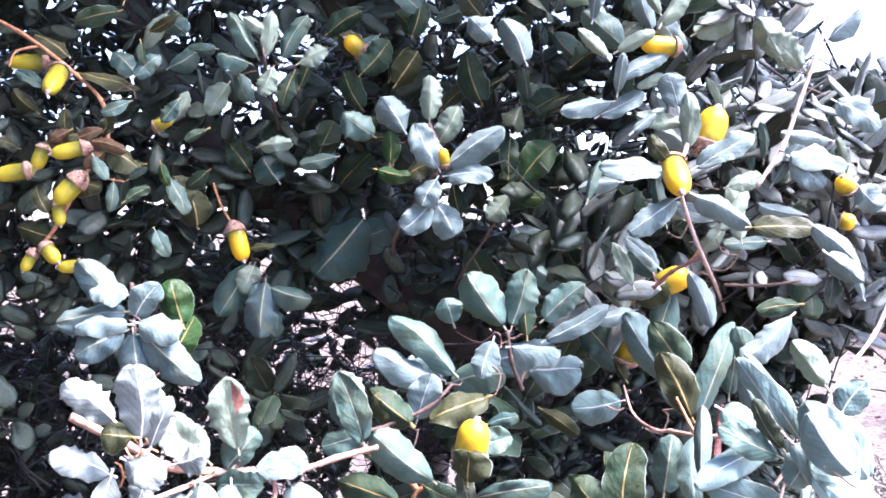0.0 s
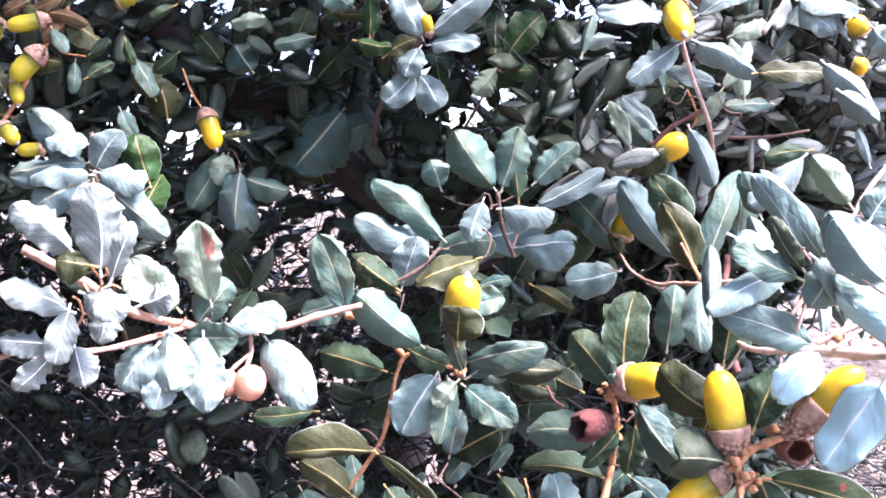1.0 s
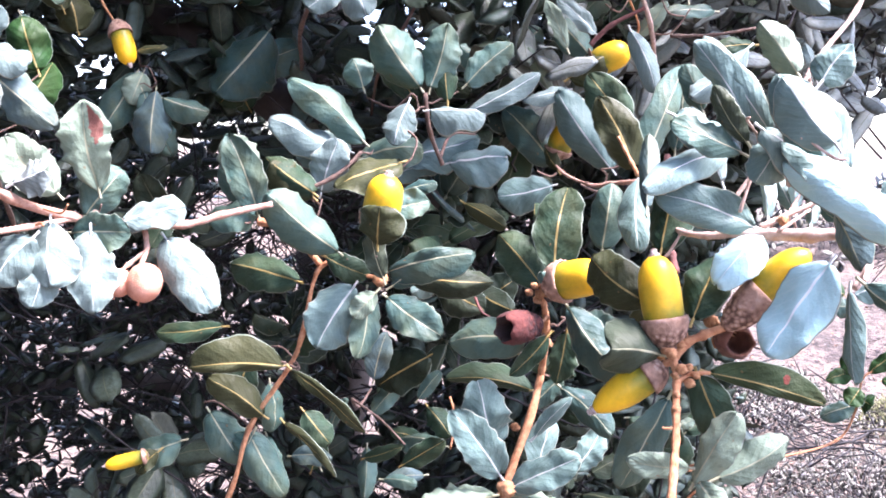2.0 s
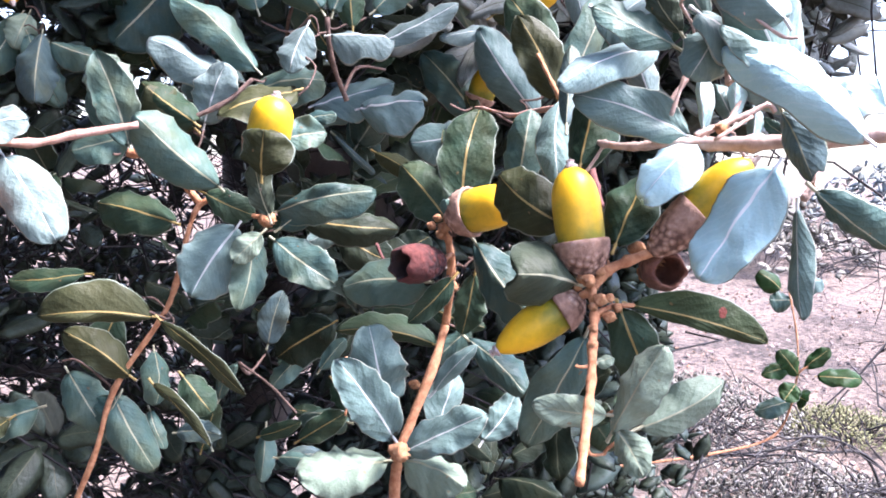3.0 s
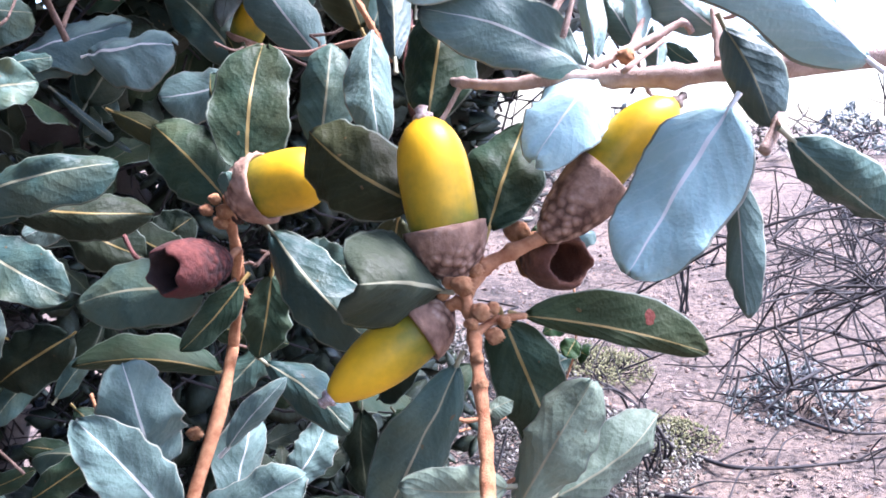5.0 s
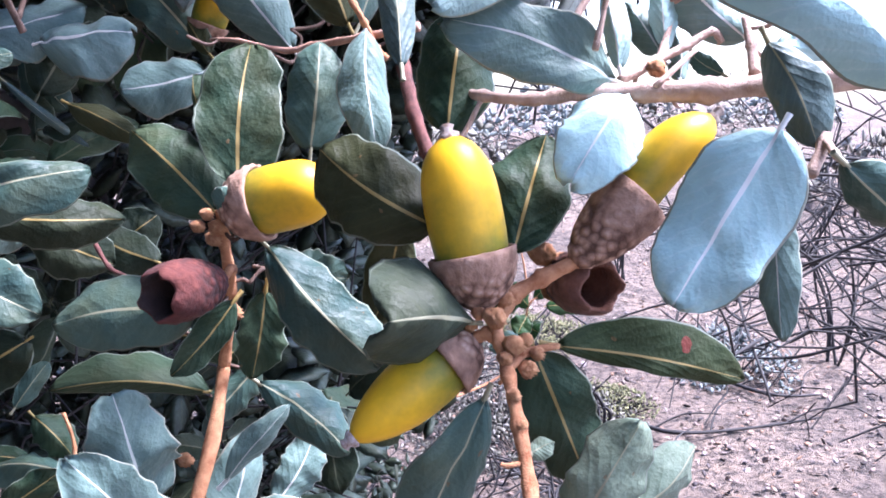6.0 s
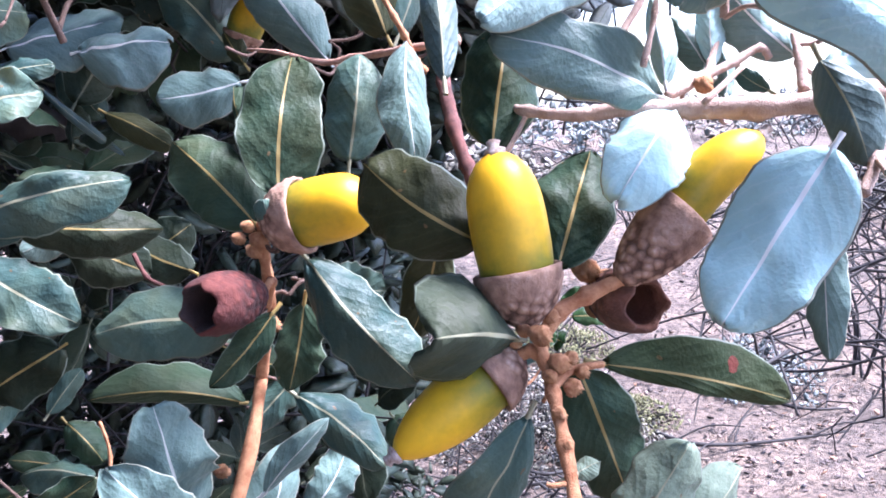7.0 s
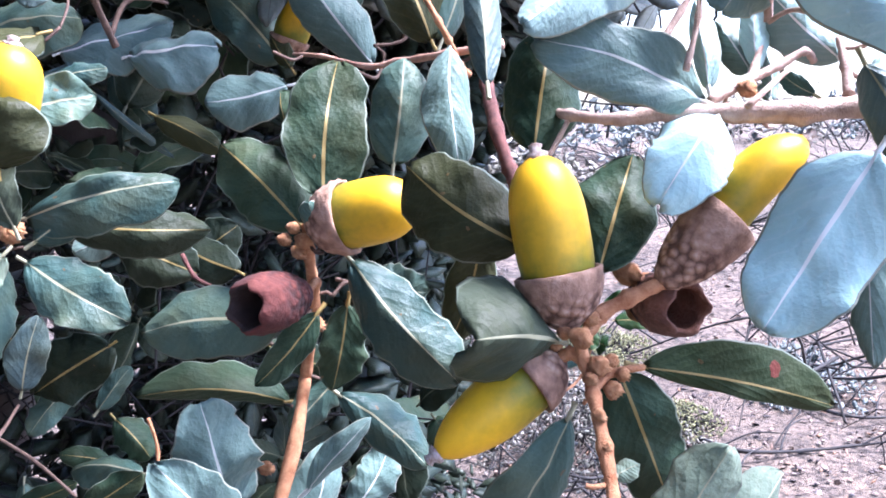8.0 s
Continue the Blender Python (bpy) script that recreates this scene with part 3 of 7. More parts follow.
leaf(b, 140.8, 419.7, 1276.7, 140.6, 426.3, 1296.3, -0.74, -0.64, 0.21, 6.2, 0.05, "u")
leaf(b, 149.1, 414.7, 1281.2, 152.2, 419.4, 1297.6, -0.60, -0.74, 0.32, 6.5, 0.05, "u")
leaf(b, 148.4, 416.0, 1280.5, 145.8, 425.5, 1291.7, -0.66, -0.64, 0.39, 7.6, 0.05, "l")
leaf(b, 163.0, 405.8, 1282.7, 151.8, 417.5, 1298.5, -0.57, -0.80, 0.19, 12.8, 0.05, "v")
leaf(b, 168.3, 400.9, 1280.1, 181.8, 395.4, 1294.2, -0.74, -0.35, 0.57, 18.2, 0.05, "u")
leaf(b, 167.5, 418.1, 1275.7, 161.8, 423.6, 1281.0, -0.75, -0.65, -0.14, 4.4, 0.05, "m")
leaf(b, 157.2, 420.0, 1274.4, 158.4, 423.6, 1285.6, -0.41, -0.86, 0.31, 5.2, 0.05, "v")
leaf(b, 151.1, 386.3, 1280.6, 157.7, 379.3, 1261.4, -0.71, -0.70, 0.01, 10.9, 0.06, "b")
leaf(b, 158.9, 395.1, 1294.9, 135.1, 394.9, 1323.8, -0.05, -1.00, -0.05, 18.4, 0.05, "v", toothed=0.1)
leaf(b, 147.8, 415.1, 1328.9, 134.0, 417.5, 1347.8, -0.34, -0.93, -0.13, 12.6, 0.05, "p")
leaf(b, 133.9, 403.4, 1308.4, 112.3, 417.7, 1342.0, -0.68, -0.72, -0.13, 10.4, 0.04, "l")
leaf(b, 126.7, 405.3, 1304.4, 115.4, 409.8, 1324.2, -0.60, -0.78, -0.17, 9.3, 0.04, "s")
leaf(b, 125.5, 407.0, 1300.8, 101.2, 411.1, 1312.2, 0.03, -0.92, 0.40, 12.5, 0.05, "m")
leaf(b, 136.3, 399.1, 1306.7, 127.1, 395.9, 1290.8, -0.17, -0.94, 0.29, 14.0, 0.05, "l")
leaf(b, 158.5, 376.3, 1288.7, 131.3, 385.0, 1304.6, 0.12, -0.77, 0.62, 13.8, 0.05, "l")
stem(b, .8, 0.9, (140.5, 401.2, 1289.1), (140.6, 401.2, 1308.8), (148.9, 407.0, 1329.7), (168.1, 415.6, 1351.6), (179.6, 422.4, 1372.9), mat=TWIG_GREY)
leaf(b, 148.2, 384.0, 1293.0, 130.6, 388.3, 1326.9, -0.20, -0.98, 0.02, 18.8, 0.05, "l", toothed=0.1)
leaf(b, 127.3, 407.2, 1312.0, 110.2, 417.0, 1340.5, -0.63, -0.77, -0.11, 11.9, 0.05, "l")
leaf(b, 109.1, 435.1, 1314.7, 128.5, 429.6, 1303.4, 0.10, -0.81, 0.57, 17.8, 0.05, "l")
leaf(b, 128.3, 394.9, 1308.7, 149.2, 383.6, 1286.9, 0.11, -0.84, 0.54, 15.9, 0.05, "l")
leaf(b, 143.2, 383.7, 1324.2, 153.2, 384.5, 1336.5, -0.24, -0.93, 0.26, 13.4, 0.05, "l")
leaf(b, 141.9, 368.0, 1303.6, 127.0, 375.1, 1325.7, -0.16, -0.97, 0.20, 16.4, 0.05, "l", toothed=0.1)
stem(b, 0.55, 0.4, (132.0, 412.0, 1297.6), (135.9, 414.1, 1299.0), (136.8, 415.5, 1299.5), mat=TWIG_GREY)
stem(b, 0.55, 0.4, (110.0, 423.6, 1271.0), (104.7, 423.1, 1262.5), (101.6, 424.6, 1260.3), mat=TWIG_GREY)
stem(b, 0.55, 0.4, (139.0, 410.9, 1275.9), (140.0, 413.7, 1271.4), (140.9, 417.7, 1271.0), mat=TWIG_GREY)
stem(b, 0.55, 0.4, (145.4, 412.1, 1278.5), (146.5, 412.3, 1276.0), (148.0, 413.1, 1275.5), mat=TWIG_GREY)
stem(b, 0.55, 0.4, (160.8, 401.8, 1280.8), (164.1, 401.5, 1278.7), (166.0, 402.7, 1278.5), mat=TWIG_GREY)
stem(b, 0.55, 0.4, (166.0, 402.7, 1278.5), (170.8, 406.6, 1273.5), (171.2, 414.6, 1272.4), mat=TWIG_GREY)
stem(b, 0.55, 0.4, (148.0, 413.1, 1275.5), (152.0, 414.7, 1269.2), (156.6, 418.2, 1268.7), mat=TWIG_GREY)
stem(b, 0.55, 0.4, (140.5, 401.2, 1289.1), (143.6, 396.1, 1291.1), (149.2, 388.3, 1286.0), mat=TWIG_GREY)
stem(b, 0.55, 0.4, (161.6, 404.3, 1284.7), (163.9, 399.7, 1285.4), (162.7, 395.1, 1290.3), mat=TWIG_GREY)
stem(b, 0.55, 0.4, (148.0, 406.5, 1327.6), (151.0, 410.2, 1324.0), (151.3, 414.4, 1324.1), mat=TWIG_GREY)
stem(b, 0.55, 0.4, (130.9, 410.5, 1295.0), (131.2, 407.0, 1295.5), (129.7, 404.1, 1299.3), mat=TWIG_GREY)
stem(b, 0.55, 0.4, (170.8, 386.9, 1274.5), (170.9, 379.6, 1277.9), (163.5, 374.7, 1285.8), mat=TWIG_GREY)
stem(b, 0.55, 0.4, (149.2, 388.3, 1286.0), (150.7, 385.7, 1285.6), (151.0, 383.4, 1287.7), mat=TWIG_GREY)
stem(b, 0.55, 0.4, (129.7, 404.1, 1299.3), (131.0, 404.2, 1301.5), (130.3, 405.5, 1307.1), mat=TWIG_GREY)
stem(b, 0.55, 0.4, (130.3, 405.5, 1307.1), (125.5, 402.3, 1311.9), (124.4, 397.0, 1312.7), mat=TWIG_GREY)
stem(b, 0.55, 0.4, (142.3, 402.4, 1313.1), (137.7, 392.7, 1312.4), (139.4, 383.4, 1319.5), mat=TWIG_GREY)
stem(b, 0.55, 0.4, (139.2, 384.2, 1318.9), (140.6, 378.3, 1312.7), (132.4, 372.4, 1305.2), mat=TWIG_GREY)
stem(b, 0.55, 0.4, (133.5, 373.2, 1306.2), (141.4, 368.8, 1299.4), (145.1, 366.4, 1298.8), mat=TWIG_GREY)

b = branch("cup_twig", 46.1, 483.7, 1114.4, "twig with a yellow acorn, an empty red cup and leaves")
stem(b, 1.6, 1.3, (68.0, 492.4, 1200.1), (69.2, 485.8, 1221.5), (66.3, 478.6, 1237.5), (65.3, 475.6, 1243.6))
stem(b, 1.2, 1.0, (68.1, 486.7, 1218.4), (67.8, 476.7, 1229.1), (64.5, 471.2, 1227.5))
stem(b, .9, .8, (66.3, 478.6, 1237.5), (75.8, 483.9, 1252.4))
bud(b, 64.6, 475.3, 1239.7, 4.2)
leaf(b, 66.9, 470.5, 1242.2, 63.9, 466.4, 1250.4, -0.05, -0.89, -0.46, 5.7, 0.1, "m")
bud(b, 62.4, 476.6, 1242.9, 3.1)
bud(b, 60.2, 477.0, 1240.1, 3.3)
bud(b, 63.8, 477.2, 1236.7, 3.6)
bud(b, 69.5, 484.8, 1216.4, 4.4)
bud(b, 56.5, 489.8, 1177.0, 3.9)
acorn(b, 66.1, 475.3, 1243.8, 88.4, 457.4, 1250.7, 16.3, .36, 5)
empty_cup(b, 63.9, 473.5, 1227.1, 47.8, 461.1, 1227.0, 14.4, 6)
leaf(b, 72.3, 486.8, 1249.0, 78.9, 495.6, 1285.3, -0.20, -0.95, 0.26, 22.1, 0.04, "d", blunt=0.45, toothed=0.15, fold=0.25, curl=0.3)
leaf(b, 66.5, 488.0, 1242.3, 50.2, 512.2, 1261.9, -0.54, -0.71, 0.45, 19.5, 0.05, "d", blunt=0.42, toothed=0.15, bend=0.02)
leaf(b, 96.8, 504.8, 1256.3, 101.3, 508.0, 1286.6, -0.29, -0.95, 0.14, 18.6, 0.05, "m", toothed=0.1, blunt=0.62)
leaf(b, 76.6, 475.4, 1234.3, 97.6, 454.6, 1206.6, -0.39, -0.85, 0.35, 17.8, 0.07, "t", bend=0.03, toothed=0.4, blunt=0.5)
leaf(b, 58.9, 484.7, 1218.0, 27.0, 508.5, 1212.1, -0.61, -0.72, 0.32, 19.9, 0.06, "m", toothed=0, blunt=0.6, left=1.0, right=1.0)
leaf(b, 65.9, 504.7, 1190.1, 24.9, 509.7, 1194.4, -0.08, -0.92, 0.37, 13.1, 0.08, "d", left=0.35, right=1.45, bend=0.06, toothed=0.2, blunt=0.7)
leaf(b, 77.0, 491.6, 1194.9, 98.6, 480.4, 1175.5, 0.03, -0.86, 0.51, 14.2, 0.06, "t", left=1.3, right=0.7, toothed=0.3)
leaf(b, 44.4, 475.0, 1172.3, 38.0, 465.8, 1203.5, 0.14, -0.99, -0.06, 20.4, 0.05, "l", toothed=0.7, blunt=0.28, bend=0.0, widest=0.5)
leaf(b, 63.2, 468.6, 1160.2, 72.6, 481.8, 1185.6, 0.26, -0.96, 0.14, 14.2, 0.05, "l", toothed=0, blunt=0.8)
leaf(b, 77.8, 496.1, 1198.1, 64.0, 494.8, 1184.8, -0.20, -0.93, 0.30, 9.9, 0.05, "m")
leaf(b, 69.2, 482.2, 1219.8, 52.6, 480.3, 1202.8, 0.09, -1.00, 0.03, 9.5, 0.04, "d")
leaf(b, 77.9, 484.6, 1221.1, 73.9, 486.6, 1197.3, -0.30, -0.95, -0.03, 12.5, 0.04, "d")
leaf(b, 72.1, 497.2, 1252.6, 64.2, 509.4, 1276.9, -0.82, -0.57, 0.02, 12.4, 0.04, "d")
leaf(b, 111.2, 474.7, 1236.5, 107.6, 486.7, 1208.4, -0.48, -0.83, -0.29, 14.0, 0.05, "o")
leaf(b, 84.2, 493.7, 1225.1, 103.4, 492.4, 1221.0, -0.07, -1.00, -0.03, 12.7, 0.05, "m")
leaf(b, 58.8, 500.4, 1208.3, 85.6, 499.7, 1198.0, 0.04, -0.98, 0.17, 9.4, 0.05, "d")
leaf(b, 47.4, 464.4, 1163.4, 27.0, 458.8, 1192.6, 0.31, -0.95, -0.05, 17.6, 0.06, "l", toothed=0.5, blunt=0.5)
leaf(b, 51.5, 462.8, 1158.6, 79.7, 452.8, 1174.9, -0.53, -0.69, 0.49, 16.4, 0.05, "l", toothed=0.5, blunt=0.6)
leaf(b, 61.7, 462.1, 1181.1, 75.4, 454.7, 1199.0, -0.32, -0.93, -0.19, 6.7, 0.05, "l", toothed=0.2, blunt=0.85)
leaf(b, 45.2, 463.5, 1155.1, 13.5, 451.0, 1153.3, 0.24, -0.71, 0.66, 19.9, 0.06, "p")
leaf(b, 51.5, 462.5, 1155.3, 71.7, 446.8, 1150.8, -0.32, -0.61, 0.72, 17.2, 0.06, "p")
leaf(b, 90.1, 529.6, 1143.1, 104.9, 534.3, 1163.8, -0.14, -0.94, 0.31, 14.1, 0.05, "l")
bud(b, 49.3, 457.2, 1159.9, 7.2)
stem(b, 2.5, 1.6, (46.1, 483.7, 1114.4), (48.4, 470.0, 1134.0), (50.0, 467.0, 1156.4), (62.2, 481.8, 1184.3), (68.0, 492.4, 1200.1))
stem(b, 0.55, 0.4, (66.0, 477.9, 1239.0), (67.8, 476.1, 1236.8), (68.8, 473.0, 1237.1), mat=TWIG_DARK)
stem(b, 0.55, 0.4, (71.2, 481.4, 1245.3), (70.9, 483.3, 1243.5), (71.1, 485.6, 1243.9), mat=TWIG_DARK)
stem(b, 0.55, 0.4, (75.8, 483.9, 1252.4), (84.8, 493.3, 1244.3), (95.9, 504.2, 1250.4), mat=TWIG_DARK)
stem(b, 0.55, 0.4, (67.9, 476.0, 1236.8), (70.3, 477.9, 1238.4), (74.3, 478.0, 1237.7), mat=TWIG_DARK)
stem(b, 0.55, 0.4, (68.1, 484.0, 1221.3), (66.6, 481.7, 1220.1), (62.5, 481.4, 1218.7), mat=TWIG_DARK)
stem(b, 0.55, 0.4, (65.0, 498.0, 1190.9), (70.8, 500.6, 1190.1), (72.0, 503.8, 1189.8), mat=TWIG_DARK)
stem(b, 0.55, 0.4, (68.0, 492.4, 1200.1), (69.7, 493.5, 1200.3), (73.4, 493.5, 1198.7), mat=TWIG_DARK)
stem(b, 0.55, 0.4, (53.2, 467.2, 1160.6), (49.7, 469.0, 1158.8), (48.3, 471.8, 1159.7))
stem(b, 0.55, 0.4, (73.4, 493.5, 1198.7), (79.5, 495.2, 1202.2), (82.1, 496.5, 1202.2), mat=TWIG_DARK)
stem(b, 0.55, 0.4, (68.7, 484.6, 1224.1), (72.0, 483.8, 1225.0), (73.4, 482.7, 1224.1), mat=TWIG_DARK)
stem(b, 0.55, 0.4, (73.4, 482.7, 1224.1), (76.5, 483.3, 1227.1), (79.0, 484.1, 1227.0), mat=TWIG_DARK)
stem(b, 0.55, 0.4, (80.4, 488.8, 1248.2), (77.8, 490.7, 1245.9), (73.8, 494.6, 1247.5), mat=TWIG_DARK)
stem(b, 0.55, 0.4, (79.0, 484.1, 1227.0), (76.2, 489.3, 1227.2), (78.3, 494.1, 1226.4), mat=TWIG_DARK)
stem(b, 0.55, 0.4, (68.8, 494.5, 1206.5), (57.0, 497.6, 1210.0), (53.2, 500.6, 1210.4), mat=TWIG_DARK)
stem(b, 0.55, 0.4, (51.4, 464.2, 1154.9), (48.0, 464.8, 1154.7), (46.6, 464.6, 1155.7))
stem(b, 0.55, 0.4, (49.9, 469.0, 1158.9), (47.9, 467.7, 1158.8), (47.4, 465.6, 1160.2))

b = branch("spray_twig", -5.8, 544.7, 1237.0, "spray of broad grey-green leaves round one upright yellow acorn")
stem(b, 1.1, 1.3, (-5.8, 544.7, 1237.0), (-14.7, 547.3, 1238.5), (-36.1, 553.9, 1242.0), (-45.3, 549.2, 1206.9), (-51.6, 547.8, 1191.5), (-72.5, 553.2, 1158.9), (-82.4, 555.8, 1126.1), (-104.9, 569.1, 1076.4))
stem(b, 1.2, .9, (-6.7, 544.9, 1237.4), (-7.3, 538.8, 1247.7), (-7.8, 533.7, 1257.5))
stem(b, 2.0, 1.6, (-68.6, 561.9, 1263.7), (-53.0, 559.2, 1260.0), (-36.1, 554.0, 1242.4))
acorn(b, -7.6, 533.7, 1258.1, -1.3, 529.4, 1289.7, 18.3, .38, 7)
leaf(b, -6.5, 522.2, 1256.0, -5.1, 516.5, 1274.7, -0.35, -0.90, -0.25, 23.6, 0.14, "o")
leaf(b, -3.9, 529.4, 1239.1, -9.7, 526.1, 1260.9, -0.05, -0.99, -0.12, 11.4, 0.05, "s", toothed=0.1, blunt=0.45)
leaf(b, -26.6, 544.1, 1250.4, -58.9, 531.4, 1279.8, 0.39, -0.92, 0.03, 22.9, 0.05, "m")
leaf(b, -18.7, 544.3, 1232.9, -37.1, 536.4, 1203.4, 0.21, -0.97, 0.13, 26.6, 0.06, "l")
leaf(b, -12.5, 546.2, 1230.1, -16.5, 538.7, 1196.8, 0.45, -0.88, 0.14, 16.9, 0.05, "m")
leaf(b, -7.7, 537.4, 1230.8, -18.9, 534.0, 1219.3, 0.16, -0.98, 0.13, 11.7, 0.05, "p")
leaf(b, -2.1, 541.3, 1227.9, 24.5, 528.6, 1211.3, -0.17, -0.90, 0.41, 19.0, 0.06, "t", toothed=0.7)
leaf(b, -2.0, 547.7, 1240.0, 39.1, 534.1, 1251.3, -0.35, -0.92, 0.17, 18.5, 0.08, "t", left=0.6, right=1.3, bend=-0.02, toothed=0.3, blunt=0.55)
leaf(b, -0.0, 545.1, 1233.0, 21.0, 542.0, 1246.5, -0.23, -0.97, 0.08, 11.6, 0.05, "t")
leaf(b, -0.8, 542.2, 1271.0, 19.0, 548.3, 1275.3, 0.13, -0.93, 0.34, 15.6, 0.05, "m", toothed=0, blunt=0.8)
leaf(b, -32.9, 548.8, 1247.1, -11.2, 544.7, 1238.2, -0.13, -0.98, 0.15, 13.7, 0.05, "d")
leaf(b, -48.8, 560.2, 1233.4, -87.3, 577.0, 1241.4, -0.25, -0.82, 0.51, 21.0, 0.05, "d")
leaf(b, -69.2, 566.4, 1267.0, -84.8, 568.4, 1308.6, 0.02, -1.00, 0.06, 19.3, 0.05, "m")
leaf(b, -41.1, 569.1, 1278.2, -68.2, 579.1, 1297.4, -0.09, -0.93, 0.36, 18.4, 0.05, "d")
leaf(b, -76.9, 574.1, 1272.3, -90.8, 582.3, 1294.2, 0.02, -0.93, 0.36, 13.9, 0.05, "m")
leaf(b, -24.6, 599.0, 1299.9, -55.0, 614.4, 1306.5, -0.25, -0.75, 0.62, 26.1, 0.06, "l")
leaf(b, -18.8, 607.9, 1296.0, 15.3, 603.2, 1303.2, -0.20, -0.91, 0.37, 22.3, 0.06, "m")
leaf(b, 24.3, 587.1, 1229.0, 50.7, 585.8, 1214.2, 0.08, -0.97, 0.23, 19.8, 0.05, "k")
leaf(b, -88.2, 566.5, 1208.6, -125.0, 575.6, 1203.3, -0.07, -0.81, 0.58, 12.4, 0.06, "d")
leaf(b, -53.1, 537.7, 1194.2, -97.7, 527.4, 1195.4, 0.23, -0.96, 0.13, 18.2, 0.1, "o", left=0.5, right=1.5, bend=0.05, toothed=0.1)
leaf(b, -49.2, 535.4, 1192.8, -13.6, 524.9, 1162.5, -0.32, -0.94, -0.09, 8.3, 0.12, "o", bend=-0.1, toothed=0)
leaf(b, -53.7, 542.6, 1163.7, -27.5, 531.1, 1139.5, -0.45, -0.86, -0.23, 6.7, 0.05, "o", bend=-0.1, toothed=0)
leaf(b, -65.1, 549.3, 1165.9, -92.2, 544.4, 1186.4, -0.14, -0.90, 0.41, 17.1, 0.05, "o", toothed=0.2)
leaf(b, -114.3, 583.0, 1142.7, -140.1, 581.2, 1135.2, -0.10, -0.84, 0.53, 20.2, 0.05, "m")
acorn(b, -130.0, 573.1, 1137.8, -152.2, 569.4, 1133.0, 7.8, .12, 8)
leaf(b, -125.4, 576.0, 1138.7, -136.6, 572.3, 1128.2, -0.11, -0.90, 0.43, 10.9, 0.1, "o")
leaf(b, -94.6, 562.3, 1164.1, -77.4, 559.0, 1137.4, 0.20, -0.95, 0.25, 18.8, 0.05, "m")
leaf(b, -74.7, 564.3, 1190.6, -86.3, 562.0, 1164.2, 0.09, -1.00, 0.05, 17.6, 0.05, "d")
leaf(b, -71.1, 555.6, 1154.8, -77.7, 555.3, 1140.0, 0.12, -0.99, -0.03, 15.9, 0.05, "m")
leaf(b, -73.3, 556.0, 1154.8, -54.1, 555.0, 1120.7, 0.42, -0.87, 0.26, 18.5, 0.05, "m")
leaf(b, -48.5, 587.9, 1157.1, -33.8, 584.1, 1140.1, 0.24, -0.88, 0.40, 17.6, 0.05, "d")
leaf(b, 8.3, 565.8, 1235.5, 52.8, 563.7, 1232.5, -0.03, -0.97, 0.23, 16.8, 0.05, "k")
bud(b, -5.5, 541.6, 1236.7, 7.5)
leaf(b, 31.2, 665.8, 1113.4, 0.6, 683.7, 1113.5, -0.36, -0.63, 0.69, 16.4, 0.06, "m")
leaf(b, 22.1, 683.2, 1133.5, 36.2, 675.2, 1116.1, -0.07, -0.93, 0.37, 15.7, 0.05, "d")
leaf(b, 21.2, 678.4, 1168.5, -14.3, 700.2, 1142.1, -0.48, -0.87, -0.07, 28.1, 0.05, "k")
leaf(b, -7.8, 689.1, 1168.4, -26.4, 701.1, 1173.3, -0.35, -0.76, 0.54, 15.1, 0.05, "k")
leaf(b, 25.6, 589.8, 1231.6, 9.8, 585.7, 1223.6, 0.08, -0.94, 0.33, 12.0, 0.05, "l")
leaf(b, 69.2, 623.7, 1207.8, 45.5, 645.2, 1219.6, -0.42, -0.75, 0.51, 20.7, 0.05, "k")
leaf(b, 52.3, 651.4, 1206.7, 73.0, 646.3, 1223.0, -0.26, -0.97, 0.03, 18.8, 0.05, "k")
stem(b, .7, .5, (-23.0, 601.8, 1160.7), (-6.2, 583.7, 1153.7), (6.8, 571.9, 1143.5), mat=TWIG_DARK)
stem(b, .6, .5, (29.6, 547.1, 1176.1), (32.0, 544.5, 1165.6), (29.8, 540.8, 1150.7))
stem(b, .8, .6, (42.0, 550.6, 1226.7), (45.2, 546.2, 1220.1), (49.9, 541.8, 1217.4), mat=TWIG_RED)
leaf(b, -19.5, 716.4, 1096.2, -20.9, 700.5, 1065.7, -0.10, -0.88, 0.46, 13.2, 0.07, "m")
leaf(b, 19.3, 720.3, 1100.6, -4.1, 722.1, 1106.5, 0.03, -0.92, 0.40, 11.2, 0.07, "d")
leaf(b, -79.7, 676.6, 1151.4, -76.9, 671.0, 1120.8, 0.59, -0.78, 0.20, 16.8, 0.07, "m")
leaf(b, -11.8, 631.5, 1165.0, -4.4, 629.3, 1193.5, 0.08, -0.99, -0.09, 15.2, 0.07, "b")
leaf(b, -55.5, 695.0, 1087.6, -44.9, 682.2, 1120.3, 0.09, -0.92, -0.39, 14.3, 0.07, "d")
leaf(b, 15.0, 663.6, 1144.4, 28.6, 661.2, 1162.6, -0.23, -0.97, 0.04, 9.4, 0.07, "m")
leaf(b, -82.7, 681.1, 1115.6, -71.8, 669.6, 1096.3, 0.23, -0.77, 0.59, 10.2, 0.07, "m")
leaf(b, -10.5, 739.8, 1148.3, -9.9, 725.4, 1127.3, 0.08, -0.82, 0.57, 8.7, 0.07, "d")
leaf(b, -37.5, 634.4, 1134.0, -27.7, 620.8, 1154.9, -0.20, -0.86, -0.47, 7.5, 0.07, "m")
leaf(b, 18.6, 656.3, 1097.3, -4.8, 651.3, 1096.7, 0.19, -0.92, 0.33, 9.5, 0.07, "b")
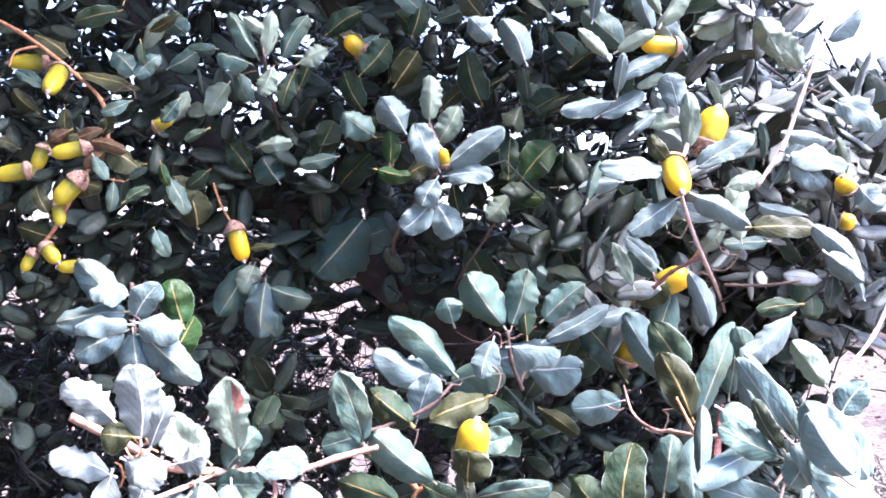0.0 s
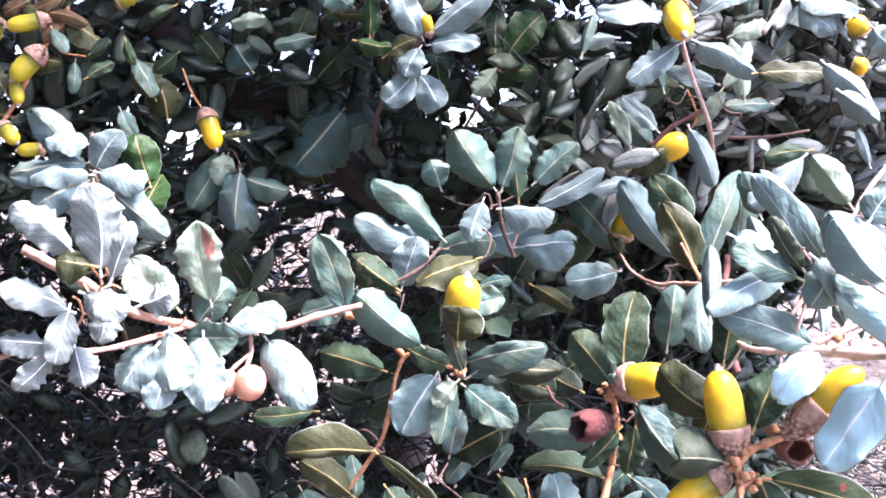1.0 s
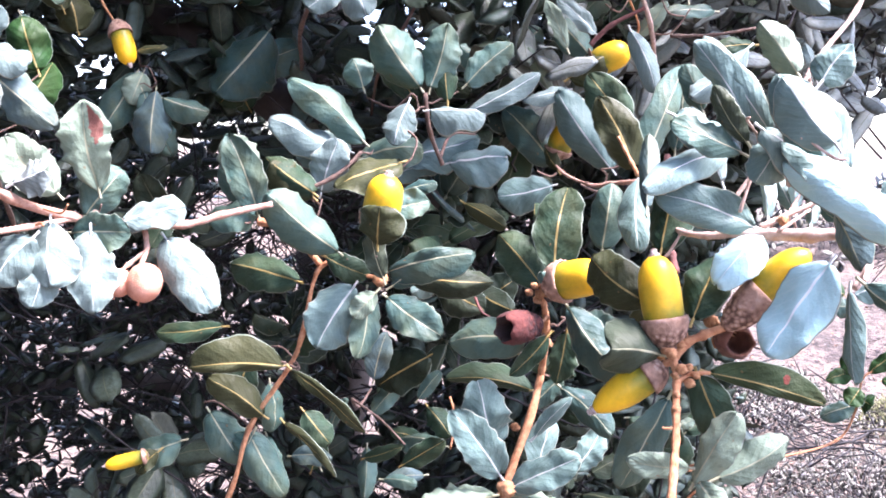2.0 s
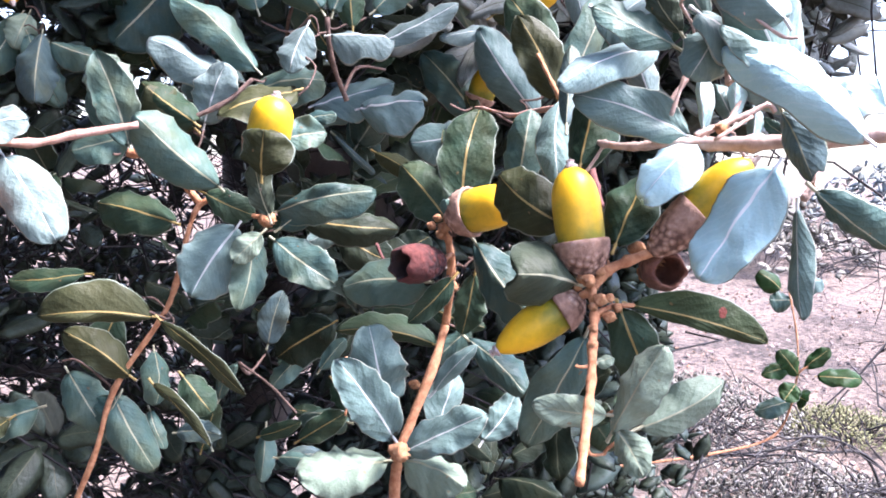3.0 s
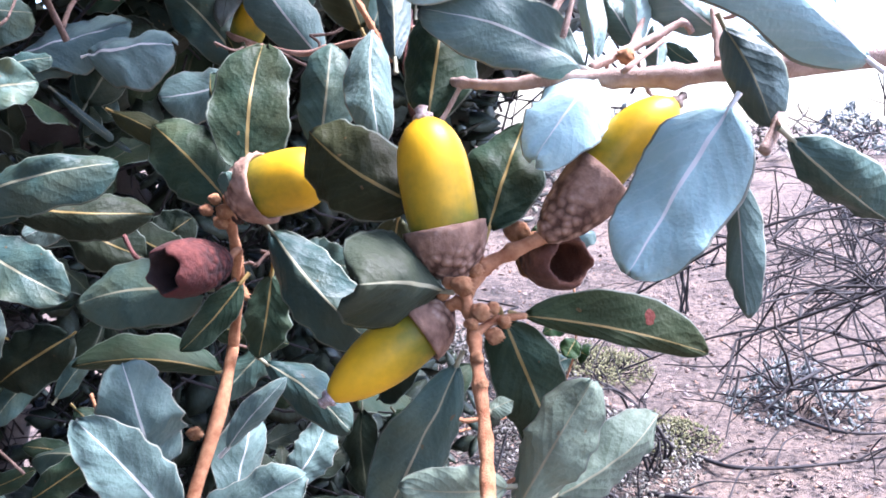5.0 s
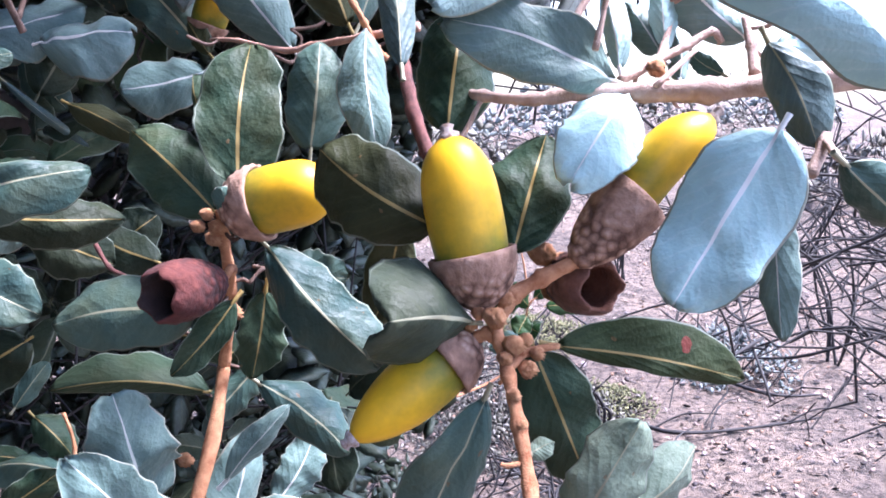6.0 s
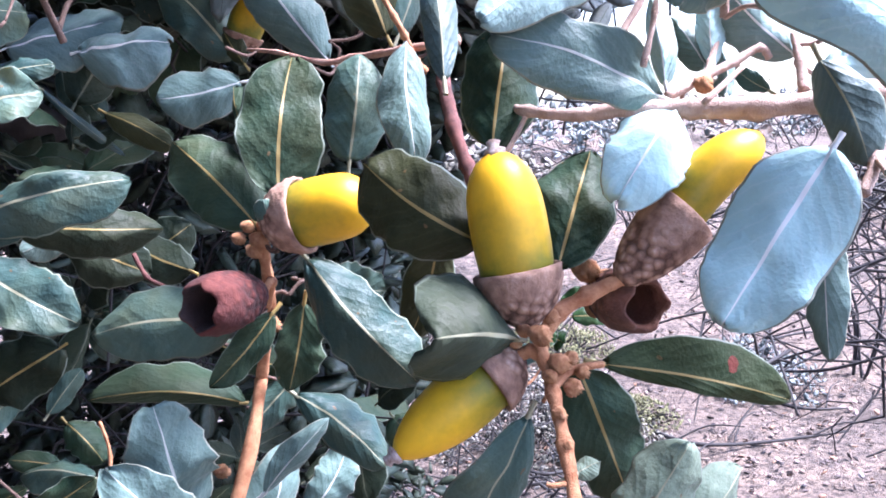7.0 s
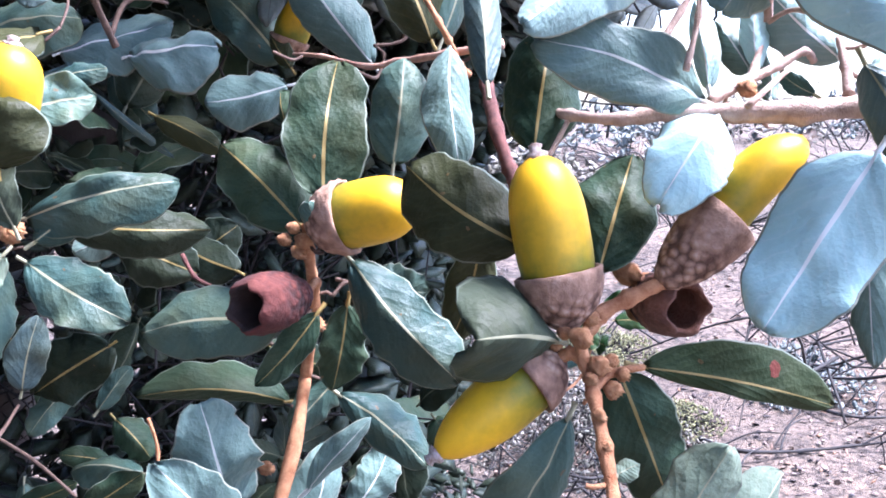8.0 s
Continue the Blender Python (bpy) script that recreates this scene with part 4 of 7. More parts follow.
leaf(b, 5.6, 626.8, 1114.0, 30.3, 617.7, 1132.0, -0.32, -0.95, -0.04, 13.8, 0.07, "d")
leaf(b, -49.6, 693.9, 1090.5, -59.1, 696.2, 1114.2, 0.55, -0.78, 0.30, 10.4, 0.07, "m")
leaf(b, -6.4, 641.7, 1099.9, 13.5, 630.0, 1101.1, -0.41, -0.64, 0.66, 9.2, 0.07, "m")
leaf(b, -19.5, 678.7, 1101.2, 5.4, 660.9, 1114.7, -0.64, -0.75, 0.19, 9.9, 0.07, "d")
leaf(b, 7.4, 707.9, 1147.9, -15.3, 699.6, 1124.9, -0.06, -0.92, 0.39, 13.7, 0.07, "m")
leaf(b, -66.0, 671.2, 1105.1, -39.1, 653.1, 1109.3, -0.54, -0.70, 0.46, 13.7, 0.07, "b")
stem(b, 0.55, 0.4, (-7.8, 534.5, 1255.9), (-7.6, 530.1, 1250.2), (-6.9, 523.9, 1250.3), mat=TWIG_DARK)
stem(b, 0.55, 0.4, (-22.2, 549.6, 1239.7), (-20.9, 548.2, 1241.8), (-22.3, 545.7, 1246.5), mat=TWIG_DARK)
stem(b, 0.55, 0.4, (-5.8, 544.7, 1237.0), (-3.5, 542.0, 1237.2), (-3.6, 538.6, 1235.0), mat=TWIG_DARK)
stem(b, 0.55, 0.4, (-5.8, 544.7, 1237.0), (-7.5, 544.7, 1234.7), (-6.8, 543.6, 1230.9), mat=TWIG_DARK)
stem(b, 0.55, 0.4, (-6.8, 544.0, 1238.8), (-7.6, 547.2, 1240.1), (-5.5, 549.3, 1242.0), mat=TWIG_DARK)
stem(b, 0.55, 0.4, (-6.9, 543.8, 1231.6), (-5.9, 544.8, 1231.5), (-2.8, 545.3, 1231.9), mat=TWIG_DARK)
stem(b, 0.55, 0.4, (-7.8, 533.7, 1257.5), (-9.7, 536.4, 1261.8), (-5.8, 540.3, 1267.3), mat=TWIG_DARK)
stem(b, 0.55, 0.4, (-39.8, 555.1, 1246.3), (-40.5, 552.8, 1248.4), (-38.3, 549.8, 1249.3), mat=TWIG_DARK)
stem(b, 0.55, 0.4, (-38.8, 552.5, 1231.8), (-39.5, 554.5, 1231.7), (-43.4, 557.8, 1232.3), mat=TWIG_DARK)
stem(b, 0.55, 0.4, (-67.4, 561.7, 1263.4), (-66.8, 563.8, 1261.2), (-67.1, 566.1, 1261.3), mat=TWIG_DARK)
stem(b, 0.55, 0.4, (-53.0, 559.2, 1260.0), (-40.1, 561.6, 1264.1), (-36.5, 567.4, 1274.9), mat=TWIG_DARK)
stem(b, 0.55, 0.4, (-75.4, 563.6, 1262.8), (-73.3, 567.2, 1263.1), (-73.8, 572.3, 1267.4), mat=TWIG_DARK)
stem(b, 0.55, 0.4, (-52.7, 548.0, 1189.8), (-47.4, 554.0, 1188.8), (-48.8, 561.8, 1189.6), mat=TWIG_DARK)
stem(b, 0.55, 0.4, (-50.8, 547.9, 1193.6), (-46.7, 544.0, 1193.2), (-47.3, 538.9, 1193.0), mat=TWIG_DARK)
stem(b, 0.55, 0.4, (-47.3, 538.9, 1193.0), (-54.0, 538.4, 1196.1), (-56.7, 536.8, 1196.3), mat=TWIG_DARK)
stem(b, 0.55, 0.4, (-72.5, 553.2, 1158.9), (-89.0, 558.8, 1170.1), (-97.8, 563.0, 1169.2), mat=TWIG_DARK)
stem(b, 0.55, 0.4, (-48.8, 561.8, 1189.6), (-58.1, 563.8, 1198.5), (-72.3, 564.8, 1196.1), mat=TWIG_DARK)
stem(b, 0.55, 0.4, (-5.5, 549.3, 1242.0), (-6.4, 557.9, 1239.3), (2.3, 566.1, 1235.9), mat=TWIG_DARK)
stem(b, 1.1, 0.6, (-23.0, 601.8, 1160.7), (-20.1, 617.4, 1152.3), (-13.3, 631.9, 1159.2), mat=TWIG_DARK)

b = branch("hub_twig", 102.4, 502.8, 1307.5, "small twig hub with hanging and upright leathery leaves")
stem(b, .7, 1.3, (102.4, 502.8, 1307.5), (107.8, 497.9, 1295.8), (110.4, 497.0, 1290.8), (115.1, 500.8, 1284.2), (118.6, 502.0, 1281.3))
stem(b, 0.6, 1.3, (93.3, 622.9, 1292.5), (88.4, 554.0, 1288.4), (96.6, 529.9, 1284.5), (103.2, 522.2, 1285.6), (112.8, 503.9, 1287.4), (124.3, 491.3, 1289.7), mat=TWIG_PINK)
leaf(b, 110.7, 496.5, 1288.6, 108.6, 481.5, 1258.4, -0.12, -0.89, 0.43, 14.3, 0.05, "l", toothed=0, blunt=0.55)
leaf(b, 115.4, 525.2, 1292.5, 98.8, 533.4, 1326.9, -0.27, -0.96, 0.10, 20.0, 0.05, "o")
leaf(b, 119.1, 525.1, 1292.5, 142.8, 541.4, 1343.3, 0.22, -0.95, 0.21, 15.7, 0.05, "m")
leaf(b, 104.4, 454.9, 1277.8, 109.0, 475.6, 1310.4, -0.36, -0.79, 0.49, 9.0, 0.05, "b", toothed=0)
leaf(b, 117.2, 555.8, 1312.5, 98.5, 561.2, 1340.3, -0.30, -0.96, -0.01, 21.2, 0.05, "d")
acorn(b, 101.4, 679.9, 1296.4, 111.0, 674.6, 1326.2, 16.1, .2, 9)
leaf(b, 101.2, 668.0, 1289.0, 94.0, 677.3, 1303.4, -0.67, -0.73, 0.14, 10.6, 0.1, "o")
leaf(b, 94.7, 668.1, 1274.3, 93.0, 670.6, 1286.5, -0.38, -0.92, 0.14, 7.5, 0.2, "o")
leaf(b, 92.8, 634.8, 1280.5, 60.9, 642.4, 1273.6, -0.19, -0.95, 0.26, 23.6, 0.05, "l", toothed=0)
leaf(b, 6.5, 709.3, 1295.2, 53.3, 688.7, 1308.8, -0.37, -0.77, 0.52, 28.7, 0.07, "v", toothed=0.2)
leaf(b, 34.4, 680.4, 1293.0, 67.0, 660.7, 1299.2, -0.35, -0.80, 0.49, 29.6, 0.05, "v", toothed=0.2, blunt=0.5)
leaf(b, 19.8, 690.9, 1277.8, 50.0, 668.0, 1251.1, -0.22, -0.91, 0.36, 4.1, 0.05, "b", toothed=0)
leaf(b, 43.0, 664.7, 1268.4, 66.5, 645.2, 1255.0, -0.41, -0.79, 0.45, 11.6, 0.05, "o", toothed=0)
leaf(b, 29.3, 729.4, 1290.4, 45.6, 712.8, 1265.3, -0.12, -0.93, 0.35, 17.4, 0.05, "t", toothed=0.1)
leaf(b, -5.0, 716.9, 1281.4, 25.7, 700.6, 1290.8, -0.29, -0.79, 0.54, 14.1, 0.05, "l", toothed=0.1)
leaf(b, 101.2, 689.3, 1293.5, 70.1, 705.2, 1330.0, -0.26, -0.94, 0.24, 25.8, 0.05, "t", toothed=0.3)
leaf(b, 128.6, 634.7, 1289.7, 96.6, 650.8, 1337.2, -0.40, -0.91, 0.10, 25.1, 0.05, "l", toothed=0.1)
stem(b, 1.7, 2.0, (132.2, 528.7, 1298.6), (122.8, 498.8, 1278.8), (121.4, 488.8, 1267.1), (122.7, 482.2, 1255.9), (123.8, 478.5, 1248.5), mat=TWIG_RED)
stem(b, 0.55, 0.4, (128.8, 517.8, 1291.4), (124.7, 520.2, 1286.4), (117.9, 524.0, 1287.2), mat=TWIG_DARK)
stem(b, 0.55, 0.4, (91.1, 531.1, 1284.8), (100.9, 536.8, 1281.2), (106.1, 544.5, 1286.3), mat=TWIG_DARK)
stem(b, 0.55, 0.4, (106.1, 544.5, 1286.3), (106.5, 545.7, 1289.5), (103.8, 547.2, 1291.8), mat=TWIG_DARK)
stem(b, 0.55, 0.4, (74.6, 566.3, 1290.3), (81.2, 566.4, 1287.7), (84.8, 567.6, 1289.1), mat=TWIG_DARK)
stem(b, 0.55, 0.4, (103.8, 547.2, 1291.8), (115.5, 550.1, 1294.7), (120.5, 554.8, 1307.6), mat=TWIG_DARK)

b = branch("pale_branch", -55.6, 521.6, 1275.0, "long pinkish twig with pale felted leaves and two small reddish galls")
stem(b, 1.5, 2.0, (-55.6, 521.6, 1275.0), (-77.9, 514.9, 1270.2), (-93.9, 508.3, 1266.1), (-119.2, 495.9, 1267.5), (-134.0, 479.9, 1271.4), (-148.8, 453.2, 1280.6), (-161.5, 429.2, 1297.1), (-180.5, 415.0, 1312.3), mat=TWIG_PINK)
stem(b, 1.3, 1.0, (-134.0, 479.8, 1270.6), (-145.4, 457.4, 1268.5), (-161.1, 432.0, 1267.5), (-174.0, 415.1, 1272.9), (-191.7, 406.4, 1268.2), mat=TWIG_PINK)
stem(b, 1.3, 1.0, (-108.7, 498.0, 1265.8), (-105.8, 490.4, 1257.4), (-106.9, 483.8, 1250.4), mat=TWIG_PINK)
stem(b, 1.0, .8, (-105.6, 489.3, 1256.2), (-112.8, 484.7, 1250.2), (-115.9, 482.4, 1246.6), mat=TWIG_PINK)
gall(b, -115.9, 482.1, 1243.1, 11.3)
gall(b, -105.1, 482.3, 1243.1, 15.6)
leaf(b, -145.9, 405.9, 1304.5, -144.4, 394.4, 1338.1, 0.45, -0.84, -0.31, 19.2, 0.06, "w")
leaf(b, -157.6, 406.3, 1312.5, -175.7, 397.3, 1330.5, 0.59, -0.79, 0.19, 14.5, 0.06, "w")
leaf(b, -160.8, 409.5, 1288.4, -182.8, 398.9, 1300.0, 0.58, -0.57, 0.58, 14.6, 0.06, "w")
leaf(b, -160.0, 408.4, 1287.7, -163.7, 402.8, 1267.1, 0.61, -0.79, 0.10, 12.4, 0.06, "w")
leaf(b, -142.9, 409.7, 1300.5, -132.3, 405.5, 1322.2, 0.41, -0.84, -0.36, 10.1, 0.06, "w")
leaf(b, -153.7, 409.1, 1294.8, -134.8, 401.0, 1289.5, -0.11, -0.70, 0.71, 15.1, 0.06, "w")
leaf(b, -166.2, 408.1, 1271.4, -179.2, 400.8, 1257.2, 0.62, -0.76, -0.17, 10.8, 0.08, "w")
leaf(b, -168.0, 408.3, 1274.6, -185.7, 402.2, 1277.5, 0.35, -0.75, 0.56, 10.8, 0.06, "w")
leaf(b, -159.4, 411.4, 1273.1, -153.8, 406.3, 1258.2, 0.06, -0.94, 0.34, 12.1, 0.06, "w")
leaf(b, -145.7, 420.9, 1289.6, -150.9, 415.5, 1273.3, 0.43, -0.89, 0.15, 12.4, 0.06, "w")
leaf(b, -139.6, 433.8, 1286.9, -126.2, 429.4, 1292.2, -0.36, -0.92, 0.14, 13.5, 0.06, "w")
leaf(b, -148.3, 402.0, 1306.6, -158.9, 396.0, 1309.4, 0.53, -0.76, 0.38, 13.9, 0.1, "o")
leaf(b, -132.2, 458.7, 1282.3, -150.7, 455.0, 1304.8, 0.31, -0.95, 0.10, 19.6, 0.05, "p")
leaf(b, -122.8, 480.9, 1282.7, -126.8, 475.6, 1320.2, 0.11, -0.99, -0.13, 20.3, 0.04, "y")
leaf(b, -129.5, 483.0, 1271.7, -113.9, 484.7, 1290.9, 0.26, -0.96, -0.13, 17.4, 0.05, "m")
leaf(b, -116.1, 492.0, 1268.7, -89.7, 494.9, 1274.8, -0.08, -0.72, 0.69, 20.1, 0.06, "h")
leaf(b, -98.5, 493.8, 1261.2, -76.5, 483.8, 1230.2, 0.19, -0.89, 0.42, 21.4, 0.05, "h")
leaf(b, -137.1, 463.7, 1270.5, -134.3, 453.9, 1245.2, 0.14, -0.92, 0.37, 21.6, 0.05, "h")
leaf(b, -141.6, 457.2, 1264.7, -155.5, 449.6, 1246.7, 0.19, -0.95, 0.25, 18.3, 0.05, "h")
leaf(b, -139.7, 462.9, 1259.8, -142.5, 455.0, 1236.2, 0.34, -0.90, 0.26, 16.3, 0.05, "h")
leaf(b, -124.9, 475.6, 1265.9, -121.6, 466.2, 1232.4, 0.38, -0.88, 0.29, 20.6, 0.05, "h")
leaf(b, -134.0, 479.4, 1264.8, -109.6, 477.8, 1265.0, -0.06, -1.00, -0.01, 16.2, 0.05, "m")
stem(b, 0.55, 0.4, (-162.4, 428.5, 1297.8), (-154.5, 420.3, 1292.1), (-146.1, 407.9, 1298.8))
stem(b, 0.55, 0.4, (-146.2, 408.0, 1298.7), (-147.9, 409.2, 1301.6), (-153.6, 408.3, 1308.5))
stem(b, 0.55, 0.4, (-152.9, 417.9, 1293.4), (-152.4, 415.9, 1288.5), (-155.9, 411.8, 1285.8))
stem(b, 0.55, 0.4, (-155.7, 412.1, 1286.0), (-157.0, 411.6, 1291.6), (-158.9, 410.0, 1293.4))
stem(b, 0.55, 0.4, (-155.9, 411.8, 1285.8), (-157.3, 412.1, 1282.8), (-162.5, 410.3, 1275.6))
stem(b, 0.55, 0.4, (-152.1, 416.6, 1294.1), (-147.3, 420.4, 1296.9), (-143.9, 422.6, 1295.0))
stem(b, 0.55, 0.4, (-154.4, 442.6, 1287.9), (-152.4, 440.0, 1285.3), (-145.0, 435.6, 1284.8))
stem(b, 0.55, 0.4, (-147.6, 409.0, 1301.1), (-143.9, 407.8, 1302.8), (-143.2, 404.9, 1305.3))
stem(b, 0.55, 0.4, (-141.6, 466.2, 1276.1), (-132.7, 463.3, 1274.1), (-128.4, 459.4, 1277.7))
stem(b, 0.55, 0.4, (-128.4, 485.9, 1269.9), (-125.0, 484.2, 1270.9), (-122.1, 481.8, 1276.8), mat=TWIG_DARK)
stem(b, 0.55, 0.4, (-131.8, 482.2, 1270.8), (-133.2, 482.3, 1268.2), (-133.2, 482.6, 1267.1), mat=TWIG_DARK)
stem(b, 0.55, 0.4, (-107.9, 495.8, 1263.4), (-105.8, 496.0, 1265.9), (-101.9, 495.3, 1265.9), mat=TWIG_DARK)
stem(b, 0.55, 0.4, (-143.2, 461.7, 1268.9), (-139.9, 460.8, 1270.1), (-138.2, 459.1, 1269.2))
stem(b, 0.55, 0.4, (-141.3, 465.5, 1269.3), (-140.0, 465.5, 1268.4), (-139.0, 464.8, 1265.5))
stem(b, 0.55, 0.4, (-123.8, 483.2, 1273.3), (-124.8, 480.7, 1274.0), (-125.5, 477.2, 1271.7), mat=TWIG_DARK)
stem(b, 0.55, 0.4, (-133.2, 482.6, 1267.1), (-138.5, 481.3, 1265.9), (-140.0, 479.8, 1264.7), mat=TWIG_DARK)

b = branch("blue_spray", -269.7, 784.6, 1210.2, "rosette of blue-grey leaves at a twig end")
stem(b, 1.5, 1.2, (-269.7, 784.6, 1210.2), (-227.7, 647.6, 1260.8), (-197.2, 549.8, 1296.7), (-196.3, 538.7, 1324.7), (-195.1, 531.5, 1349.6), (-195.8, 531.9, 1363.9), mat=TWIG_DARK)
leaf(b, -203.6, 528.9, 1349.9, -225.8, 528.9, 1375.7, 0.21, -0.96, 0.21, 18.9, 0.05, "b")
leaf(b, -194.3, 521.8, 1357.7, -214.7, 519.0, 1360.3, 0.18, -0.70, 0.69, 15.0, 0.05, "h")
leaf(b, -190.5, 521.4, 1344.8, -176.5, 520.4, 1364.1, 0.22, -0.96, -0.17, 16.6, 0.05, "h", toothed=0.3)
leaf(b, -196.3, 523.4, 1348.1, -233.9, 517.7, 1342.2, 0.06, -0.88, 0.47, 19.6, 0.05, "b")
leaf(b, -192.1, 515.4, 1342.2, -220.6, 510.3, 1342.5, 0.13, -0.68, 0.72, 14.4, 0.05, "h")
leaf(b, -194.5, 515.1, 1337.8, -219.9, 509.7, 1324.8, 0.11, -0.98, 0.18, 18.7, 0.05, "b")
leaf(b, -185.2, 513.6, 1343.0, -161.8, 510.4, 1337.4, 0.05, -0.77, 0.64, 18.4, 0.05, "h")
leaf(b, -184.0, 515.5, 1337.3, -151.9, 513.9, 1310.6, 0.17, -0.95, 0.26, 20.0, 0.05, "b")
leaf(b, -189.0, 515.3, 1337.2, -183.2, 512.6, 1306.2, 0.34, -0.93, 0.14, 20.0, 0.05, "b")
leaf(b, -173.7, 553.8, 1338.2, -181.0, 553.9, 1364.5, 0.30, -0.95, 0.09, 20.2, 0.05, "g")
leaf(b, -180.8, 551.0, 1316.5, -167.6, 557.4, 1342.4, 0.28, -0.96, 0.09, 19.2, 0.05, "g")
stem(b, 0.55, 0.4, (-195.5, 531.7, 1356.3), (-189.1, 527.5, 1356.3), (-188.4, 522.5, 1356.9), mat=TWIG_DARK)
stem(b, 0.55, 0.4, (-195.1, 531.5, 1349.6), (-195.2, 526.9, 1346.0), (-192.8, 522.0, 1346.8), mat=TWIG_DARK)
stem(b, 0.55, 0.4, (-192.8, 522.0, 1346.8), (-187.1, 519.7, 1344.4), (-186.2, 516.4, 1342.1), mat=TWIG_DARK)
stem(b, 0.55, 0.4, (-186.3, 517.1, 1342.5), (-190.0, 515.9, 1343.8), (-191.0, 514.5, 1344.4), mat=TWIG_DARK)
stem(b, 0.55, 0.4, (-195.9, 536.5, 1332.2), (-182.9, 545.1, 1327.1), (-173.0, 554.0, 1336.2), mat=TWIG_DARK)
stem(b, 0.55, 0.4, (-196.8, 544.6, 1309.7), (-191.7, 546.4, 1307.4), (-183.5, 549.8, 1311.3), mat=TWIG_DARK)

b = branch("fruiting_twig", -468.6, 808.8, 1595.2, "shaded twig crowded with small yellow acorns")
stem(b, 1.6, 1.4, (-468.6, 808.8, 1595.2), (-409.0, 770.2, 1567.5), (-362.7, 751.3, 1545.5), (-326.9, 751.9, 1518.8), (-298.0, 747.2, 1491.5), (-290.7, 739.5, 1459.8), (-305.7, 732.0, 1433.1), (-327.3, 730.0, 1393.8), (-339.4, 726.9, 1376.4))
acorn(b, -299.1, 736.0, 1456.1, -329.6, 724.6, 1448.3, 12.2, .3, 10, skin=NUT_SHADED_GREEN)
acorn(b, -304.8, 732.1, 1434.9, -326.4, 724.5, 1410.3, 15.3, .35, 11, skin=NUT_SHADED_GREEN)
acorn(b, -333.5, 756.7, 1519.5, -327.1, 716.1, 1494.5, 14.7, .2, 12, skin=NUT_SHADED_GREEN)
acorn(b, -340.2, 761.6, 1525.7, -377.6, 755.0, 1523.0, 12.7, .25, 13, skin=NUT_SHADED_GREEN)
acorn(b, -346.3, 733.6, 1437.5, -376.2, 727.2, 1431.9, 13.0, .2, 14, skin=NUT_SHADED_GREEN)
acorn(b, -328.7, 733.6, 1415.7, -322.9, 728.1, 1393.0, 10.0, .25, 15, skin=NUT_SHADED_GREEN)
acorn(b, -337.6, 727.1, 1380.7, -322.8, 723.2, 1365.3, 11.4, .3, 16, skin=NUT_SHADED_GREEN)
acorn(b, -342.0, 726.8, 1376.4, -351.4, 723.9, 1358.2, 9.2, .3, 17, skin=NUT_SHADED_GREEN)
acorn(b, -312.7, 747.6, 1362.4, -332.9, 741.7, 1360.8, 10.2, .2, 18, skin=NUT_SHADED_GREEN)
acorn(b, -339.9, 739.5, 1457.6, -346.8, 736.5, 1436.8, 11.6, .2, 19, skin=NUT_SHADED_GREEN)
acorn(b, -273.3, 792.7, 1474.5, -256.4, 793.6, 1483.9, 10.7, .2, 20, skin=NUT_SHADED_GREEN)
leaf(b, -305.8, 732.9, 1460.2, -272.7, 731.9, 1452.3, 0.06, -0.93, 0.35, 12.1, 0.1, "r")
leaf(b, -318.0, 732.6, 1467.1, -333.7, 729.7, 1458.2, 0.27, -0.95, -0.16, 10.5, 0.1, "r")
leaf(b, -290.0, 733.2, 1451.5, -304.0, 728.2, 1437.3, 0.48, -0.86, -0.18, 11.5, 0.1, "r")
leaf(b, -314.5, 732.5, 1459.3, -291.9, 731.7, 1468.8, -0.07, -0.99, 0.09, 10.2, 0.1, "r")
leaf(b, -293.9, 736.3, 1459.6, -318.0, 730.6, 1465.6, 0.33, -0.65, 0.68, 19.9, 0.06, "o")
leaf(b, -290.6, 739.3, 1455.4, -264.9, 741.8, 1438.0, 0.49, -0.60, 0.63, 22.7, 0.06, "o")
leaf(b, -317.9, 752.1, 1514.3, -268.7, 753.6, 1501.1, 0.21, -0.70, 0.69, 16.0, 0.06, "o")
leaf(b, -329.1, 757.1, 1528.6, -356.1, 756.6, 1546.4, 0.41, -0.69, 0.60, 22.1, 0.06, "o")
leaf(b, -295.9, 741.4, 1464.4, -286.4, 740.3, 1481.8, -0.09, -1.00, -0.01, 11.8, 0.06, "o")
leaf(b, -320.0, 734.3, 1428.8, -293.7, 735.2, 1424.5, 0.08, -0.95, 0.31, 17.0, 0.06, "o")
leaf(b, -331.6, 729.5, 1385.1, -359.2, 731.7, 1393.7, -0.02, -0.98, 0.17, 18.8, 0.06, "o")
leaf(b, -286.9, 754.8, 1563.6, -322.6, 753.2, 1554.5, 0.09, -0.98, -0.19, 16.6, 0.06, "d")
leaf(b, -259.5, 772.2, 1444.2, -252.5, 771.9, 1425.9, 0.07, -1.00, 0.04, 8.4, 0.05, "g")
leaf(b, -269.4, 741.8, 1510.0, -252.0, 750.1, 1528.5, 0.18, -0.95, 0.26, 15.4, 0.07, "m")
leaf(b, -295.9, 725.8, 1447.1, -281.6, 714.8, 1429.8, 0.12, -0.79, 0.60, 10.0, 0.07, "m")
leaf(b, -266.1, 746.8, 1537.2, -261.8, 743.4, 1519.0, 0.71, -0.64, 0.29, 8.2, 0.07, "d")
leaf(b, -275.5, 775.6, 1443.5, -301.4, 779.4, 1437.6, -0.10, -0.98, -0.18, 13.4, 0.07, "o")
